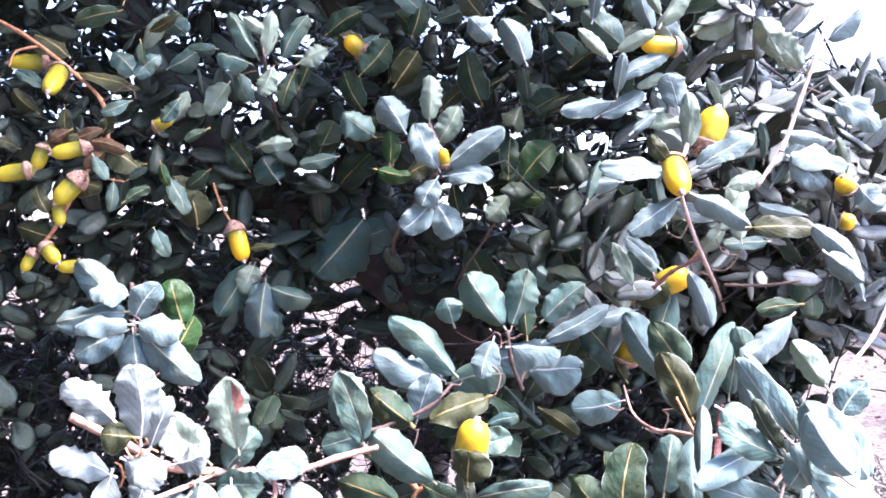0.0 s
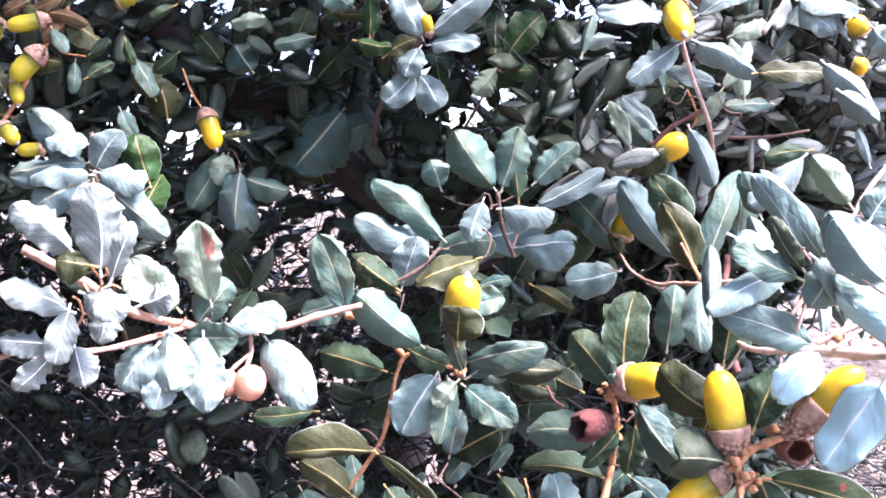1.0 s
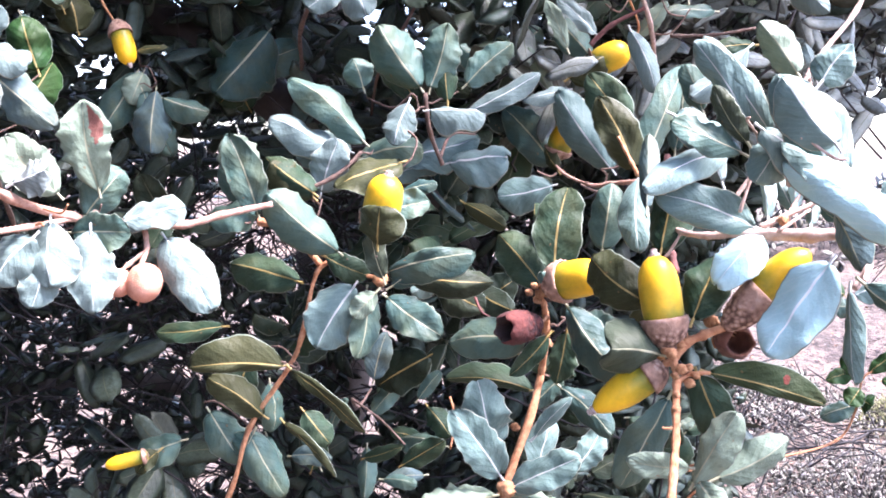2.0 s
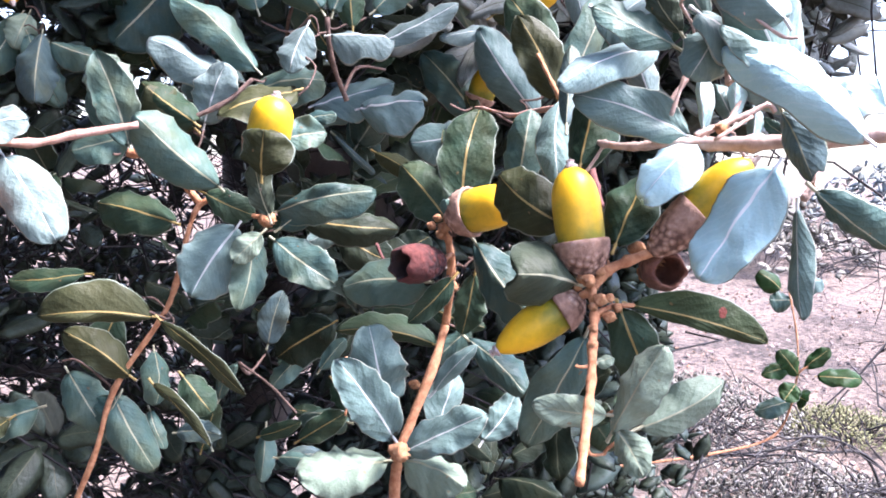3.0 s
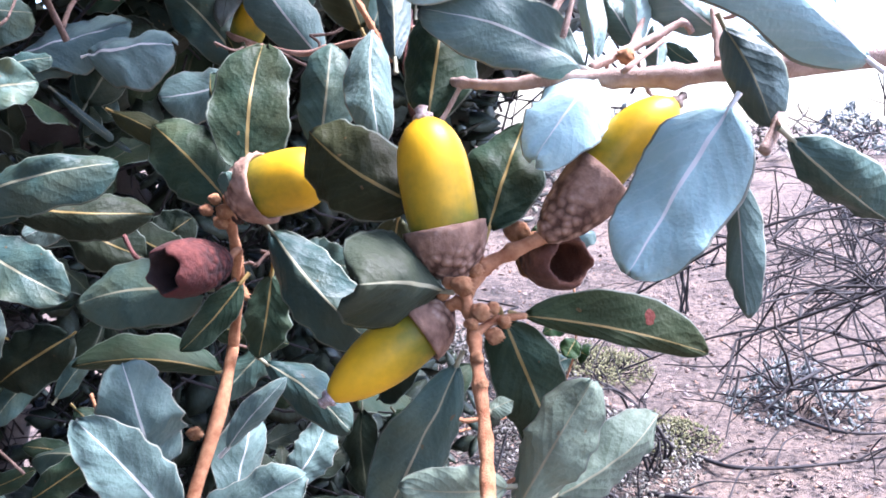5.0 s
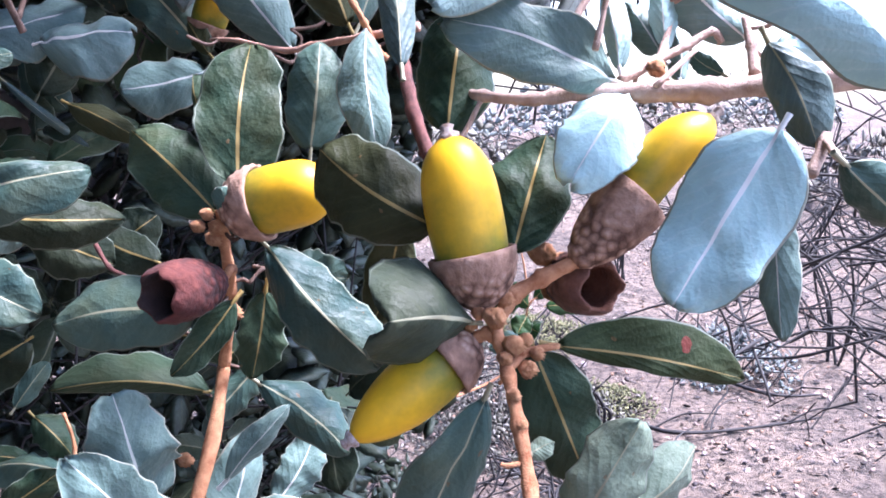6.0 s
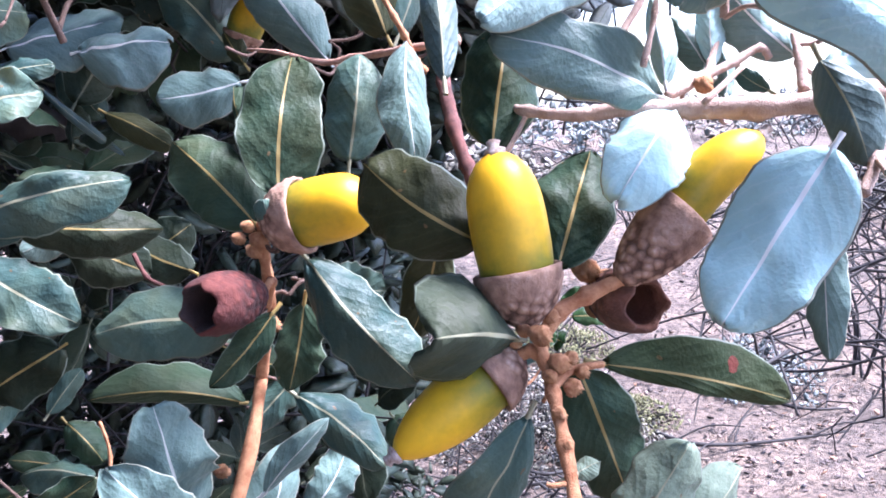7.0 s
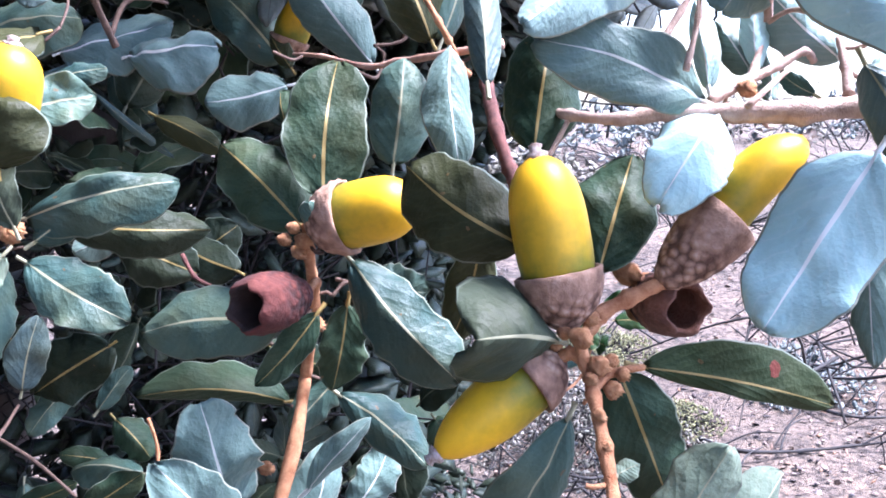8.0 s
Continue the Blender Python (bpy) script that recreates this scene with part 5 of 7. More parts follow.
leaf(b, -273.4, 730.7, 1413.1, -256.7, 738.7, 1423.9, 0.39, -0.92, 0.07, 8.8, 0.07, "d")
leaf(b, -255.0, 744.7, 1390.0, -244.5, 746.5, 1369.5, 0.41, -0.90, 0.13, 12.6, 0.07, "m")
leaf(b, -358.2, 764.6, 1485.5, -371.5, 751.6, 1501.5, 0.51, -0.82, -0.25, 12.7, 0.07, "o")
leaf(b, -274.5, 742.0, 1490.4, -290.4, 728.1, 1480.1, 0.64, -0.77, 0.05, 10.0, 0.07, "m")
leaf(b, -358.3, 730.5, 1513.3, -334.7, 729.0, 1500.1, 0.09, -0.96, 0.27, 9.7, 0.07, "m")
leaf(b, -269.4, 727.3, 1429.9, -251.5, 716.3, 1438.0, -0.42, -0.87, -0.26, 7.0, 0.07, "m")
leaf(b, -258.4, 744.4, 1545.5, -233.4, 734.7, 1556.0, -0.09, -0.83, -0.55, 9.3, 0.07, "o")
leaf(b, -301.0, 778.1, 1429.2, -302.1, 773.3, 1405.1, 0.47, -0.87, 0.15, 10.2, 0.07, "m")
leaf(b, -362.4, 739.5, 1455.0, -373.9, 725.2, 1459.5, 0.78, -0.51, 0.37, 10.4, 0.07, "o")
leaf(b, -286.5, 766.2, 1573.7, -282.3, 769.9, 1591.7, 0.60, -0.80, 0.02, 7.4, 0.07, "o")
leaf(b, -329.4, 751.8, 1486.3, -329.2, 757.0, 1461.7, 0.29, -0.94, -0.20, 12.2, 0.07, "o")
leaf(b, -332.5, 727.1, 1403.8, -343.1, 730.3, 1424.3, 0.26, -0.93, 0.28, 12.2, 0.07, "o")
stem(b, 0.55, 0.4, (-295.4, 737.1, 1451.4), (-308.3, 735.2, 1457.6), (-311.6, 733.0, 1461.6), mat=TWIG_DARK)
stem(b, 0.55, 0.4, (-311.6, 733.0, 1461.6), (-310.4, 733.6, 1466.9), (-312.9, 733.6, 1470.1), mat=TWIG_DARK)
stem(b, 0.55, 0.4, (-291.8, 738.9, 1457.8), (-287.6, 737.2, 1458.0), (-286.0, 734.7, 1455.7), mat=TWIG_DARK)
stem(b, 0.55, 0.4, (-311.6, 733.0, 1461.6), (-318.0, 732.9, 1458.3), (-320.0, 732.7, 1456.9), mat=TWIG_DARK)
stem(b, 0.55, 0.4, (-328.1, 751.9, 1519.7), (-324.3, 754.6, 1521.3), (-324.1, 757.2, 1525.2), mat=TWIG_DARK)
stem(b, 0.55, 0.4, (-292.5, 738.5, 1456.5), (-296.5, 740.2, 1456.2), (-298.7, 741.7, 1459.1), mat=TWIG_DARK)
stem(b, 0.55, 0.4, (-311.7, 731.5, 1422.1), (-322.9, 732.7, 1426.6), (-325.9, 734.1, 1429.8), mat=TWIG_DARK)
stem(b, 0.55, 0.4, (-331.7, 728.8, 1387.4), (-327.1, 728.8, 1384.8), (-325.9, 729.1, 1383.3), mat=TWIG_DARK)
stem(b, 0.55, 0.4, (-298.0, 747.2, 1491.5), (-290.4, 741.3, 1493.6), (-273.3, 740.0, 1505.9), mat=TWIG_DARK)
stem(b, 0.55, 0.4, (-299.5, 736.5, 1453.3), (-300.6, 733.4, 1453.7), (-299.4, 728.5, 1451.2), mat=TWIG_DARK)
stem(b, 0.55, 0.4, (-277.8, 740.3, 1502.7), (-271.8, 744.9, 1499.3), (-270.4, 745.6, 1493.0), mat=TWIG_DARK)
stem(b, 1.1, 0.6, (-349.4, 751.5, 1535.6), (-363.3, 741.6, 1529.8), (-363.5, 730.8, 1516.3))
stem(b, 1.1, 0.6, (-300.9, 734.4, 1441.6), (-293.6, 736.0, 1432.0), (-274.2, 730.3, 1427.8))
stem(b, 0.55, 0.4, (-315.0, 749.9, 1507.5), (-322.2, 749.1, 1505.0), (-329.4, 750.5, 1492.1), mat=TWIG_DARK)
stem(b, 0.55, 0.4, (-326.0, 730.1, 1396.2), (-327.2, 728.0, 1396.1), (-329.8, 726.2, 1398.5), mat=TWIG_DARK)

b = branch("hanging_acorn", -234.8, 837.8, 1430.7, "single yellow acorn on a thin drooping stalk")
stem(b, .9, 1.0, (-234.8, 837.8, 1430.7), (-226.4, 832.5, 1410.8), (-215.4, 828.5, 1394.5))
acorn(b, -215.5, 828.6, 1397.5, -203.0, 817.9, 1362.6, 16.1, .3, 21)
leaf(b, -200.1, 822.4, 1374.1, -174.9, 819.5, 1377.2, -0.15, -0.93, 0.33, 6.7, 0.1, "o")
leaf(b, -263.1, 851.1, 1408.4, -273.4, 851.6, 1438.7, 0.26, -0.96, 0.10, 25.3, 0.05, "o")
leaf(b, -255.9, 860.9, 1393.2, -266.3, 861.6, 1428.9, 0.26, -0.96, 0.09, 29.7, 0.05, "o")
leaf(b, -203.7, 836.8, 1358.7, -229.4, 829.4, 1314.4, 0.23, -0.97, 0.03, 28.7, 0.05, "m")
leaf(b, -198.7, 837.0, 1358.8, -207.3, 830.9, 1334.3, 0.27, -0.95, 0.14, 20.8, 0.05, "p")
leaf(b, -186.5, 827.0, 1344.6, -189.6, 818.4, 1296.3, 0.23, -0.96, 0.16, 28.4, 0.05, "b")
leaf(b, -182.7, 832.0, 1339.3, -146.7, 831.1, 1329.7, 0.10, -0.89, 0.45, 22.1, 0.05, "m")
leaf(b, -187.3, 885.1, 1434.5, -202.1, 883.8, 1457.3, 0.13, -0.96, 0.26, 30.7, 0.05, "t", toothed=0.5)
leaf(b, -110.7, 906.1, 1400.3, -155.0, 891.4, 1346.6, 0.13, -0.96, 0.26, 46.6, 0.05, "t", left=1.15, right=0.9, toothed=1.0)
leaf(b, -197.5, 831.6, 1344.2, -176.1, 835.9, 1294.3, 0.25, -0.97, 0.02, 24.8, 0.05, "m")
stem(b, 0.55, 0.4, (-215.4, 828.5, 1394.5), (-216.6, 826.5, 1383.2), (-206.1, 823.1, 1373.4), mat=TWIG_DARK)
stem(b, 0.55, 0.4, (-206.1, 823.1, 1373.4), (-201.1, 831.0, 1372.5), (-200.7, 837.7, 1363.9), mat=TWIG_DARK)
stem(b, 0.55, 0.4, (-200.7, 837.7, 1363.9), (-193.1, 833.9, 1362.6), (-186.1, 828.1, 1350.4), mat=TWIG_DARK)
stem(b, 0.55, 0.4, (-186.1, 828.1, 1350.4), (-189.9, 830.2, 1346.3), (-188.4, 832.2, 1340.8), mat=TWIG_DARK)
stem(b, 0.55, 0.4, (-189.9, 830.2, 1346.3), (-195.9, 830.5, 1350.4), (-199.8, 831.1, 1349.7), mat=TWIG_DARK)

b = branch("bright_spray", -98.8, 1045.9, 1349.3, "spray of light blue-green leaves with fresh green buds")
stem(b, 1.6, 1.3, (-98.8, 1045.9, 1349.3), (-79.8, 877.1, 1370.4), (-67.2, 757.9, 1385.6), (-47.5, 729.6, 1416.3), (-31.8, 712.8, 1436.9), (-27.6, 711.2, 1445.1), (-38.9, 726.6, 1471.6), mat=TWIG_DARK)
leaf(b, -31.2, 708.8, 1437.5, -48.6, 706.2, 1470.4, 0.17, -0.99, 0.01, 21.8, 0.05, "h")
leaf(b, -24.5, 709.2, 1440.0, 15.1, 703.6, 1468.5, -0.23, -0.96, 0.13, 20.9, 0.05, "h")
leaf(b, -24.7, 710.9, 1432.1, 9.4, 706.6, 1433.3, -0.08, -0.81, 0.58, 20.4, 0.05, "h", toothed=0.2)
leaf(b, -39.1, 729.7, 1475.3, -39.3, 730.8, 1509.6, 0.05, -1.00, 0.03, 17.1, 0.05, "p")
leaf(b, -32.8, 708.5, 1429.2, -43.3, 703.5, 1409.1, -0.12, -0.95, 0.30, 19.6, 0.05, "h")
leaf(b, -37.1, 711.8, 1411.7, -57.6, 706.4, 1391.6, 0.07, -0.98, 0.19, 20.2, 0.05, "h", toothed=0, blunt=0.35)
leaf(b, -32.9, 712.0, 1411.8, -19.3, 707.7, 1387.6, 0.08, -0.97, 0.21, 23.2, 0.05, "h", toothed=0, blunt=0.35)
leaf(b, -31.6, 717.4, 1457.3, -16.6, 716.9, 1484.0, 0.06, -1.00, -0.05, 18.9, 0.05, "p")
leaf(b, -58.0, 730.7, 1466.9, -76.0, 728.8, 1492.3, 0.16, -0.99, 0.04, 22.5, 0.05, "h")
leaf(b, -78.5, 729.0, 1437.6, -52.4, 725.9, 1432.4, -0.05, -0.94, 0.33, 12.8, 0.05, "g")
leaf(b, -83.2, 739.7, 1464.3, -107.2, 739.3, 1481.6, 0.11, -0.99, 0.13, 22.1, 0.05, "m")
leaf(b, -69.5, 734.5, 1442.3, -69.7, 735.3, 1468.2, -0.08, -1.00, 0.03, 14.5, 0.05, "g")
acorn(b, -25.5, 713.0, 1436.9, -28.7, 707.4, 1452.3, 8.3, .3, 22)
leaf(b, 26.1, 742.7, 1393.6, 52.5, 735.2, 1356.5, -0.11, -0.99, 0.13, 31.0, 0.05, "h", toothed=0.3)
leaf(b, 26.6, 740.5, 1418.5, 50.6, 737.4, 1416.7, -0.10, -0.94, 0.32, 14.3, 0.05, "g")
leaf(b, 21.4, 740.3, 1418.4, 5.8, 736.1, 1400.2, 0.11, -0.99, 0.13, 17.3, 0.05, "p")
leaf(b, 30.3, 748.0, 1429.2, 56.4, 750.0, 1459.9, 0.03, -1.00, 0.04, 26.3, 0.05, "g")
leaf(b, 21.5, 747.8, 1434.4, 23.6, 751.9, 1465.3, 0.16, -0.98, 0.12, 16.5, 0.05, "d")
leaf(b, 61.3, 754.1, 1425.9, 65.6, 755.1, 1452.4, -0.07, -1.00, 0.05, 18.5, 0.05, "g")
stem(b, 1.2, 1.0, (23.5, 740.5, 1420.2), (4.3, 760.7, 1385.9), (-14.0, 789.1, 1357.4), (-25.1, 948.1, 1332.0), mat=TWIG_DARK)
leaf(b, 79.8, 760.0, 1366.8, 101.2, 760.1, 1388.4, -0.15, -0.99, 0.04, 20.0, 0.05, "m")
leaf(b, 106.8, 765.9, 1426.4, 124.0, 760.9, 1404.1, -0.21, -0.98, 0.06, 22.3, 0.05, "d")
leaf(b, -99.6, 800.9, 1521.2, -76.2, 802.7, 1549.5, 0.18, -0.98, -0.08, 23.5, 0.05, "d")
leaf(b, -69.5, 781.7, 1509.1, -51.3, 783.2, 1536.6, 0.15, -0.99, -0.04, 22.9, 0.05, "o")
leaf(b, -102.1, 821.4, 1538.7, -121.5, 821.2, 1557.9, -0.02, -1.00, -0.03, 20.3, 0.05, "o")
acorn(b, -97.3, 821.5, 1538.7, -115.9, 816.3, 1554.0, 14.4, .3, 23)
stem(b, 0.55, 0.4, (-31.8, 712.8, 1436.9), (-29.3, 711.1, 1433.0), (-28.4, 709.3, 1432.2), mat=TWIG_DARK)
stem(b, 0.55, 0.4, (-39.2, 720.8, 1427.1), (-33.4, 717.5, 1424.1), (-32.9, 712.9, 1415.9), mat=TWIG_DARK)
stem(b, 0.55, 0.4, (-38.8, 726.5, 1471.4), (-44.0, 729.1, 1462.9), (-54.6, 731.1, 1462.0), mat=TWIG_DARK)
stem(b, 0.55, 0.4, (-54.6, 731.1, 1462.0), (-61.3, 735.5, 1457.7), (-78.3, 739.8, 1460.7), mat=TWIG_DARK)
stem(b, 0.55, 0.4, (-65.0, 736.4, 1458.3), (-67.2, 735.2, 1441.6), (-69.5, 734.3, 1436.3), mat=TWIG_DARK)
stem(b, 0.55, 0.4, (21.6, 742.5, 1416.8), (23.3, 744.1, 1417.6), (26.0, 745.4, 1416.1), mat=TWIG_DARK)
stem(b, 0.55, 0.4, (23.8, 744.4, 1417.3), (23.7, 745.9, 1419.4), (26.4, 747.7, 1424.6), mat=TWIG_DARK)
stem(b, 0.55, 0.4, (26.4, 747.7, 1424.6), (23.6, 747.2, 1424.9), (21.1, 747.1, 1428.5), mat=TWIG_DARK)

b = branch("white_spray", 27.0, 604.5, 1292.6, "spray of pale leaves catching the open sky")
stem(b, 1.2, 1.3, (27.0, 604.5, 1292.6), (19.6, 598.8, 1311.3), (16.9, 594.3, 1331.3), mat=TWIG_DARK)
leaf(b, 14.1, 593.3, 1334.5, -8.4, 589.4, 1366.8, 0.09, -0.99, -0.06, 25.8, 0.05, "m", toothed=0.3)
leaf(b, 19.7, 595.5, 1334.3, 28.7, 596.9, 1369.4, -0.05, -1.00, 0.05, 20.3, 0.05, "m")
leaf(b, 29.2, 597.1, 1327.7, 27.8, 598.8, 1352.1, 0.10, -1.00, 0.00, 14.7, 0.05, "d", toothed=0.2)
leaf(b, 39.9, 604.3, 1337.1, 65.3, 606.1, 1359.9, -0.04, -0.99, 0.12, 17.1, 0.05, "m")
leaf(b, 19.2, 587.1, 1322.1, 48.7, 582.2, 1322.3, -0.09, -0.53, 0.84, 18.2, 0.04, "h", toothed=0.2)
leaf(b, 7.8, 586.7, 1325.5, 0.3, 579.7, 1302.9, -0.09, -0.94, 0.32, 16.7, 0.05, "h")
leaf(b, -16.9, 602.1, 1334.7, -22.7, 602.3, 1350.3, 0.05, -1.00, 0.04, 17.1, 0.05, "m")
leaf(b, -15.4, 589.2, 1304.7, -55.4, 594.7, 1340.9, 0.22, -0.90, 0.39, 19.9, 0.05, "m", toothed=0.2)
leaf(b, -26.9, 588.5, 1297.0, -65.5, 589.7, 1319.6, 0.25, -0.84, 0.48, 20.5, 0.05, "h")
leaf(b, -38.1, 580.5, 1278.2, -28.5, 578.7, 1306.3, -0.16, -0.99, -0.01, 20.1, 0.05, "h")
leaf(b, 4.3, 569.6, 1294.5, -30.2, 561.9, 1282.2, -0.10, -0.69, 0.72, 22.1, 0.06, "o")
leaf(b, 4.8, 565.6, 1278.8, 22.9, 563.8, 1283.7, -0.27, -0.86, 0.43, 9.0, 0.05, "t")
leaf(b, -70.3, 572.2, 1279.6, -85.4, 572.5, 1308.1, 0.17, -0.98, 0.10, 19.7, 0.05, "p")
leaf(b, -70.0, 570.0, 1271.2, -94.7, 566.8, 1263.5, -0.05, -0.86, 0.51, 19.4, 0.05, "m")
leaf(b, -41.9, 575.2, 1275.9, -63.8, 574.9, 1294.2, 0.25, -0.93, 0.28, 20.1, 0.05, "o")
stem(b, 1.3, 1.0, (-70.6, 569.0, 1272.4), (-54.0, 572.8, 1276.2), (-30.3, 576.0, 1286.8), (-16.9, 581.9, 1299.6), mat=TWIG_DARK)
stem(b, 0.55, 0.4, (17.5, 595.2, 1327.1), (20.6, 596.3, 1326.0), (25.6, 597.5, 1328.7), mat=TWIG_DARK)
stem(b, 0.55, 0.4, (25.6, 597.5, 1328.7), (28.2, 600.6, 1328.8), (35.4, 604.0, 1333.1), mat=TWIG_DARK)
stem(b, 0.55, 0.4, (17.8, 595.8, 1324.4), (13.2, 592.3, 1323.2), (13.3, 588.0, 1322.0), mat=TWIG_DARK)
stem(b, 0.55, 0.4, (13.3, 588.0, 1322.0), (5.6, 586.7, 1317.3), (4.6, 584.9, 1312.6), mat=TWIG_DARK)
stem(b, 0.55, 0.4, (13.2, 590.7, 1322.7), (12.1, 590.2, 1328.9), (9.6, 588.4, 1330.9), mat=TWIG_DARK)
stem(b, 0.55, 0.4, (9.6, 588.4, 1330.9), (-0.2, 595.1, 1323.5), (-14.9, 602.0, 1329.1), mat=TWIG_DARK)
stem(b, 0.55, 0.4, (-16.9, 581.9, 1299.6), (-12.3, 585.0, 1298.7), (-11.0, 588.6, 1300.7), mat=TWIG_DARK)
stem(b, 0.55, 0.4, (-20.4, 580.4, 1296.3), (-19.2, 584.3, 1294.1), (-21.7, 588.3, 1294.0), mat=TWIG_DARK)
stem(b, 0.55, 0.4, (-43.0, 574.3, 1281.1), (-42.5, 577.7, 1274.2), (-40.1, 580.8, 1272.6), mat=TWIG_DARK)
stem(b, 0.55, 0.4, (4.6, 584.9, 1312.6), (12.3, 579.0, 1306.4), (9.9, 570.8, 1296.5), mat=TWIG_DARK)
stem(b, 0.55, 0.4, (9.9, 570.8, 1296.5), (-1.7, 569.4, 1285.1), (-3.3, 567.4, 1278.7), mat=TWIG_DARK)
stem(b, 0.55, 0.4, (-41.3, 579.2, 1273.5), (-38.2, 577.2, 1271.8), (-37.3, 575.3, 1272.0), mat=TWIG_DARK)
stem(b, 1.1, 0.6, (25.5, 603.3, 1296.4), (32.1, 612.7, 1309.6), (46.4, 620.4, 1309.9), mat=TWIG_DARK)

b = branch("sky_twig", 230.2, 907.3, 1310.0, "twig with two yellow acorns among narrow pale leaves")
stem(b, 1.4, 1.2, (230.2, 907.3, 1310.0), (176.9, 726.2, 1349.1), (141.0, 605.4, 1371.7), (125.3, 590.7, 1403.3), (118.0, 581.2, 1426.9), (126.2, 597.1, 1444.9), (133.5, 608.0, 1466.9), mat=TWIG_GREY)
acorn(b, 138.5, 613.4, 1439.8, 149.8, 614.8, 1471.9, 19.2, .3, 24)
acorn(b, 115.2, 591.4, 1437.0, 116.7, 561.7, 1415.5, 15.4, .2, 25)
leaf(b, 113.2, 581.2, 1434.3, 100.3, 581.2, 1450.5, -0.15, -0.98, -0.12, 10.5, 0.06, "o")
leaf(b, 126.5, 597.0, 1444.3, 126.4, 598.1, 1478.9, -0.37, -0.93, 0.03, 12.7, 0.05, "p")
leaf(b, 132.1, 596.9, 1432.5, 166.0, 593.9, 1453.0, -0.36, -0.80, 0.48, 16.5, 0.05, "h")
leaf(b, 111.2, 581.0, 1429.6, 70.7, 574.5, 1433.2, 0.18, -0.82, 0.54, 17.1, 0.05, "h")
leaf(b, 115.7, 575.6, 1412.6, 86.9, 568.9, 1392.4, -0.09, -0.90, 0.43, 15.8, 0.05, "h")
leaf(b, 128.2, 581.2, 1414.8, 161.3, 576.9, 1396.0, 0.08, -0.93, 0.36, 15.3, 0.05, "h")
leaf(b, 157.8, 566.7, 1396.0, 193.6, 563.1, 1396.2, -0.09, -0.86, 0.51, 15.1, 0.05, "o")
leaf(b, 130.1, 604.1, 1367.3, 144.3, 601.6, 1333.5, -0.06, -1.00, 0.04, 12.8, 0.05, "h", toothed=0.1)
stem(b, 1.0, 0.7, (145.2, 578.4, 1361.5), (166.2, 572.6, 1361.6), (187.0, 568.1, 1364.8), mat=TWIG_DARK)
stem(b, 1.5, 1.1, (106.2, 594.6, 1358.0), (116.6, 591.2, 1368.3), (133.8, 587.5, 1377.2), mat=TWIG_RED)
leaf(b, 59.8, 676.3, 1352.4, 39.1, 674.4, 1365.8, -0.04, -0.92, 0.40, 14.1, 0.05, "m", toothed=0.2)
leaf(b, 116.8, 635.6, 1369.1, 95.0, 634.4, 1389.2, -0.04, -0.92, 0.40, 11.8, 0.05, "h", toothed=0)
leaf(b, 123.7, 684.7, 1360.2, 100.1, 684.0, 1383.7, -0.14, -0.97, 0.20, 20.0, 0.05, "m", toothed=0.1)
leaf(b, 177.1, 541.1, 1353.2, 153.2, 537.7, 1349.8, -0.04, -0.95, 0.30, 9.9, 0.05, "d", toothed=0.1)
leaf(b, 104.6, 658.1, 1338.4, 76.5, 653.4, 1331.8, -0.03, -0.81, 0.59, 12.3, 0.05, "h", toothed=0.1)
leaf(b, 42.3, 618.6, 1322.6, 82.5, 619.4, 1345.3, -0.04, -0.92, 0.40, 13.5, 0.05, "h", toothed=0.2)
leaf(b, 127.0, 628.0, 1472.7, 119.6, 628.4, 1494.6, -0.09, -1.00, -0.01, 18.4, 0.05, "h")
leaf(b, 87.3, 656.7, 1479.9, 52.9, 655.2, 1474.1, -0.05, -0.84, 0.53, 16.0, 0.05, "h")
leaf(b, 79.7, 656.1, 1470.3, 110.2, 657.8, 1485.7, -0.23, -0.81, 0.54, 16.0, 0.05, "h")
acorn(b, 134.9, 659.7, 1516.4, 106.1, 653.6, 1518.0, 12.9, .2, 26)
leaf(b, 136.8, 659.7, 1514.5, 121.4, 659.8, 1537.3, -0.10, -0.99, -0.07, 16.2, 0.05, "h")
leaf(b, 144.4, 660.4, 1526.0, 171.0, 661.9, 1541.3, -0.10, -0.96, 0.27, 20.3, 0.05, "p")
acorn(b, 120.6, 666.1, 1353.8, 143.4, 661.3, 1363.6, 17.8, .1, 27)
leaf(b, 105.5, 658.2, 1345.0, 127.6, 654.6, 1360.8, -0.29, -0.94, 0.19, 19.9, 0.06, "o", toothed=0)
leaf(b, 132.3, 666.4, 1349.2, 119.6, 657.5, 1303.5, -0.15, -0.96, 0.23, 19.4, 0.05, "m")
acorn(b, 213.7, 569.6, 1416.6, 208.5, 564.6, 1425.6, 11.1, .2, 28)
acorn(b, 208.8, 568.8, 1400.2, 216.7, 564.1, 1398.2, 9.8, .2, 29)
leaf(b, 218.3, 564.8, 1419.8, 229.3, 559.8, 1406.7, -0.30, -0.95, 0.11, 16.4, 0.05, "h")
leaf(b, 186.2, 611.2, 1502.3, 172.0, 611.4, 1527.0, -0.29, -0.94, -0.16, 17.6, 0.05, "p")
leaf(b, 200.4, 611.5, 1495.3, 179.1, 611.4, 1516.4, -0.22, -0.95, -0.23, 17.6, 0.05, "p")
leaf(b, 217.9, 601.5, 1473.0, 245.7, 602.1, 1455.8, 0.12, -0.98, 0.16, 19.7, 0.05, "h")
leaf(b, 187.1, 589.2, 1437.6, 206.9, 587.4, 1420.5, 0.11, -0.97, 0.22, 16.2, 0.05, "h")
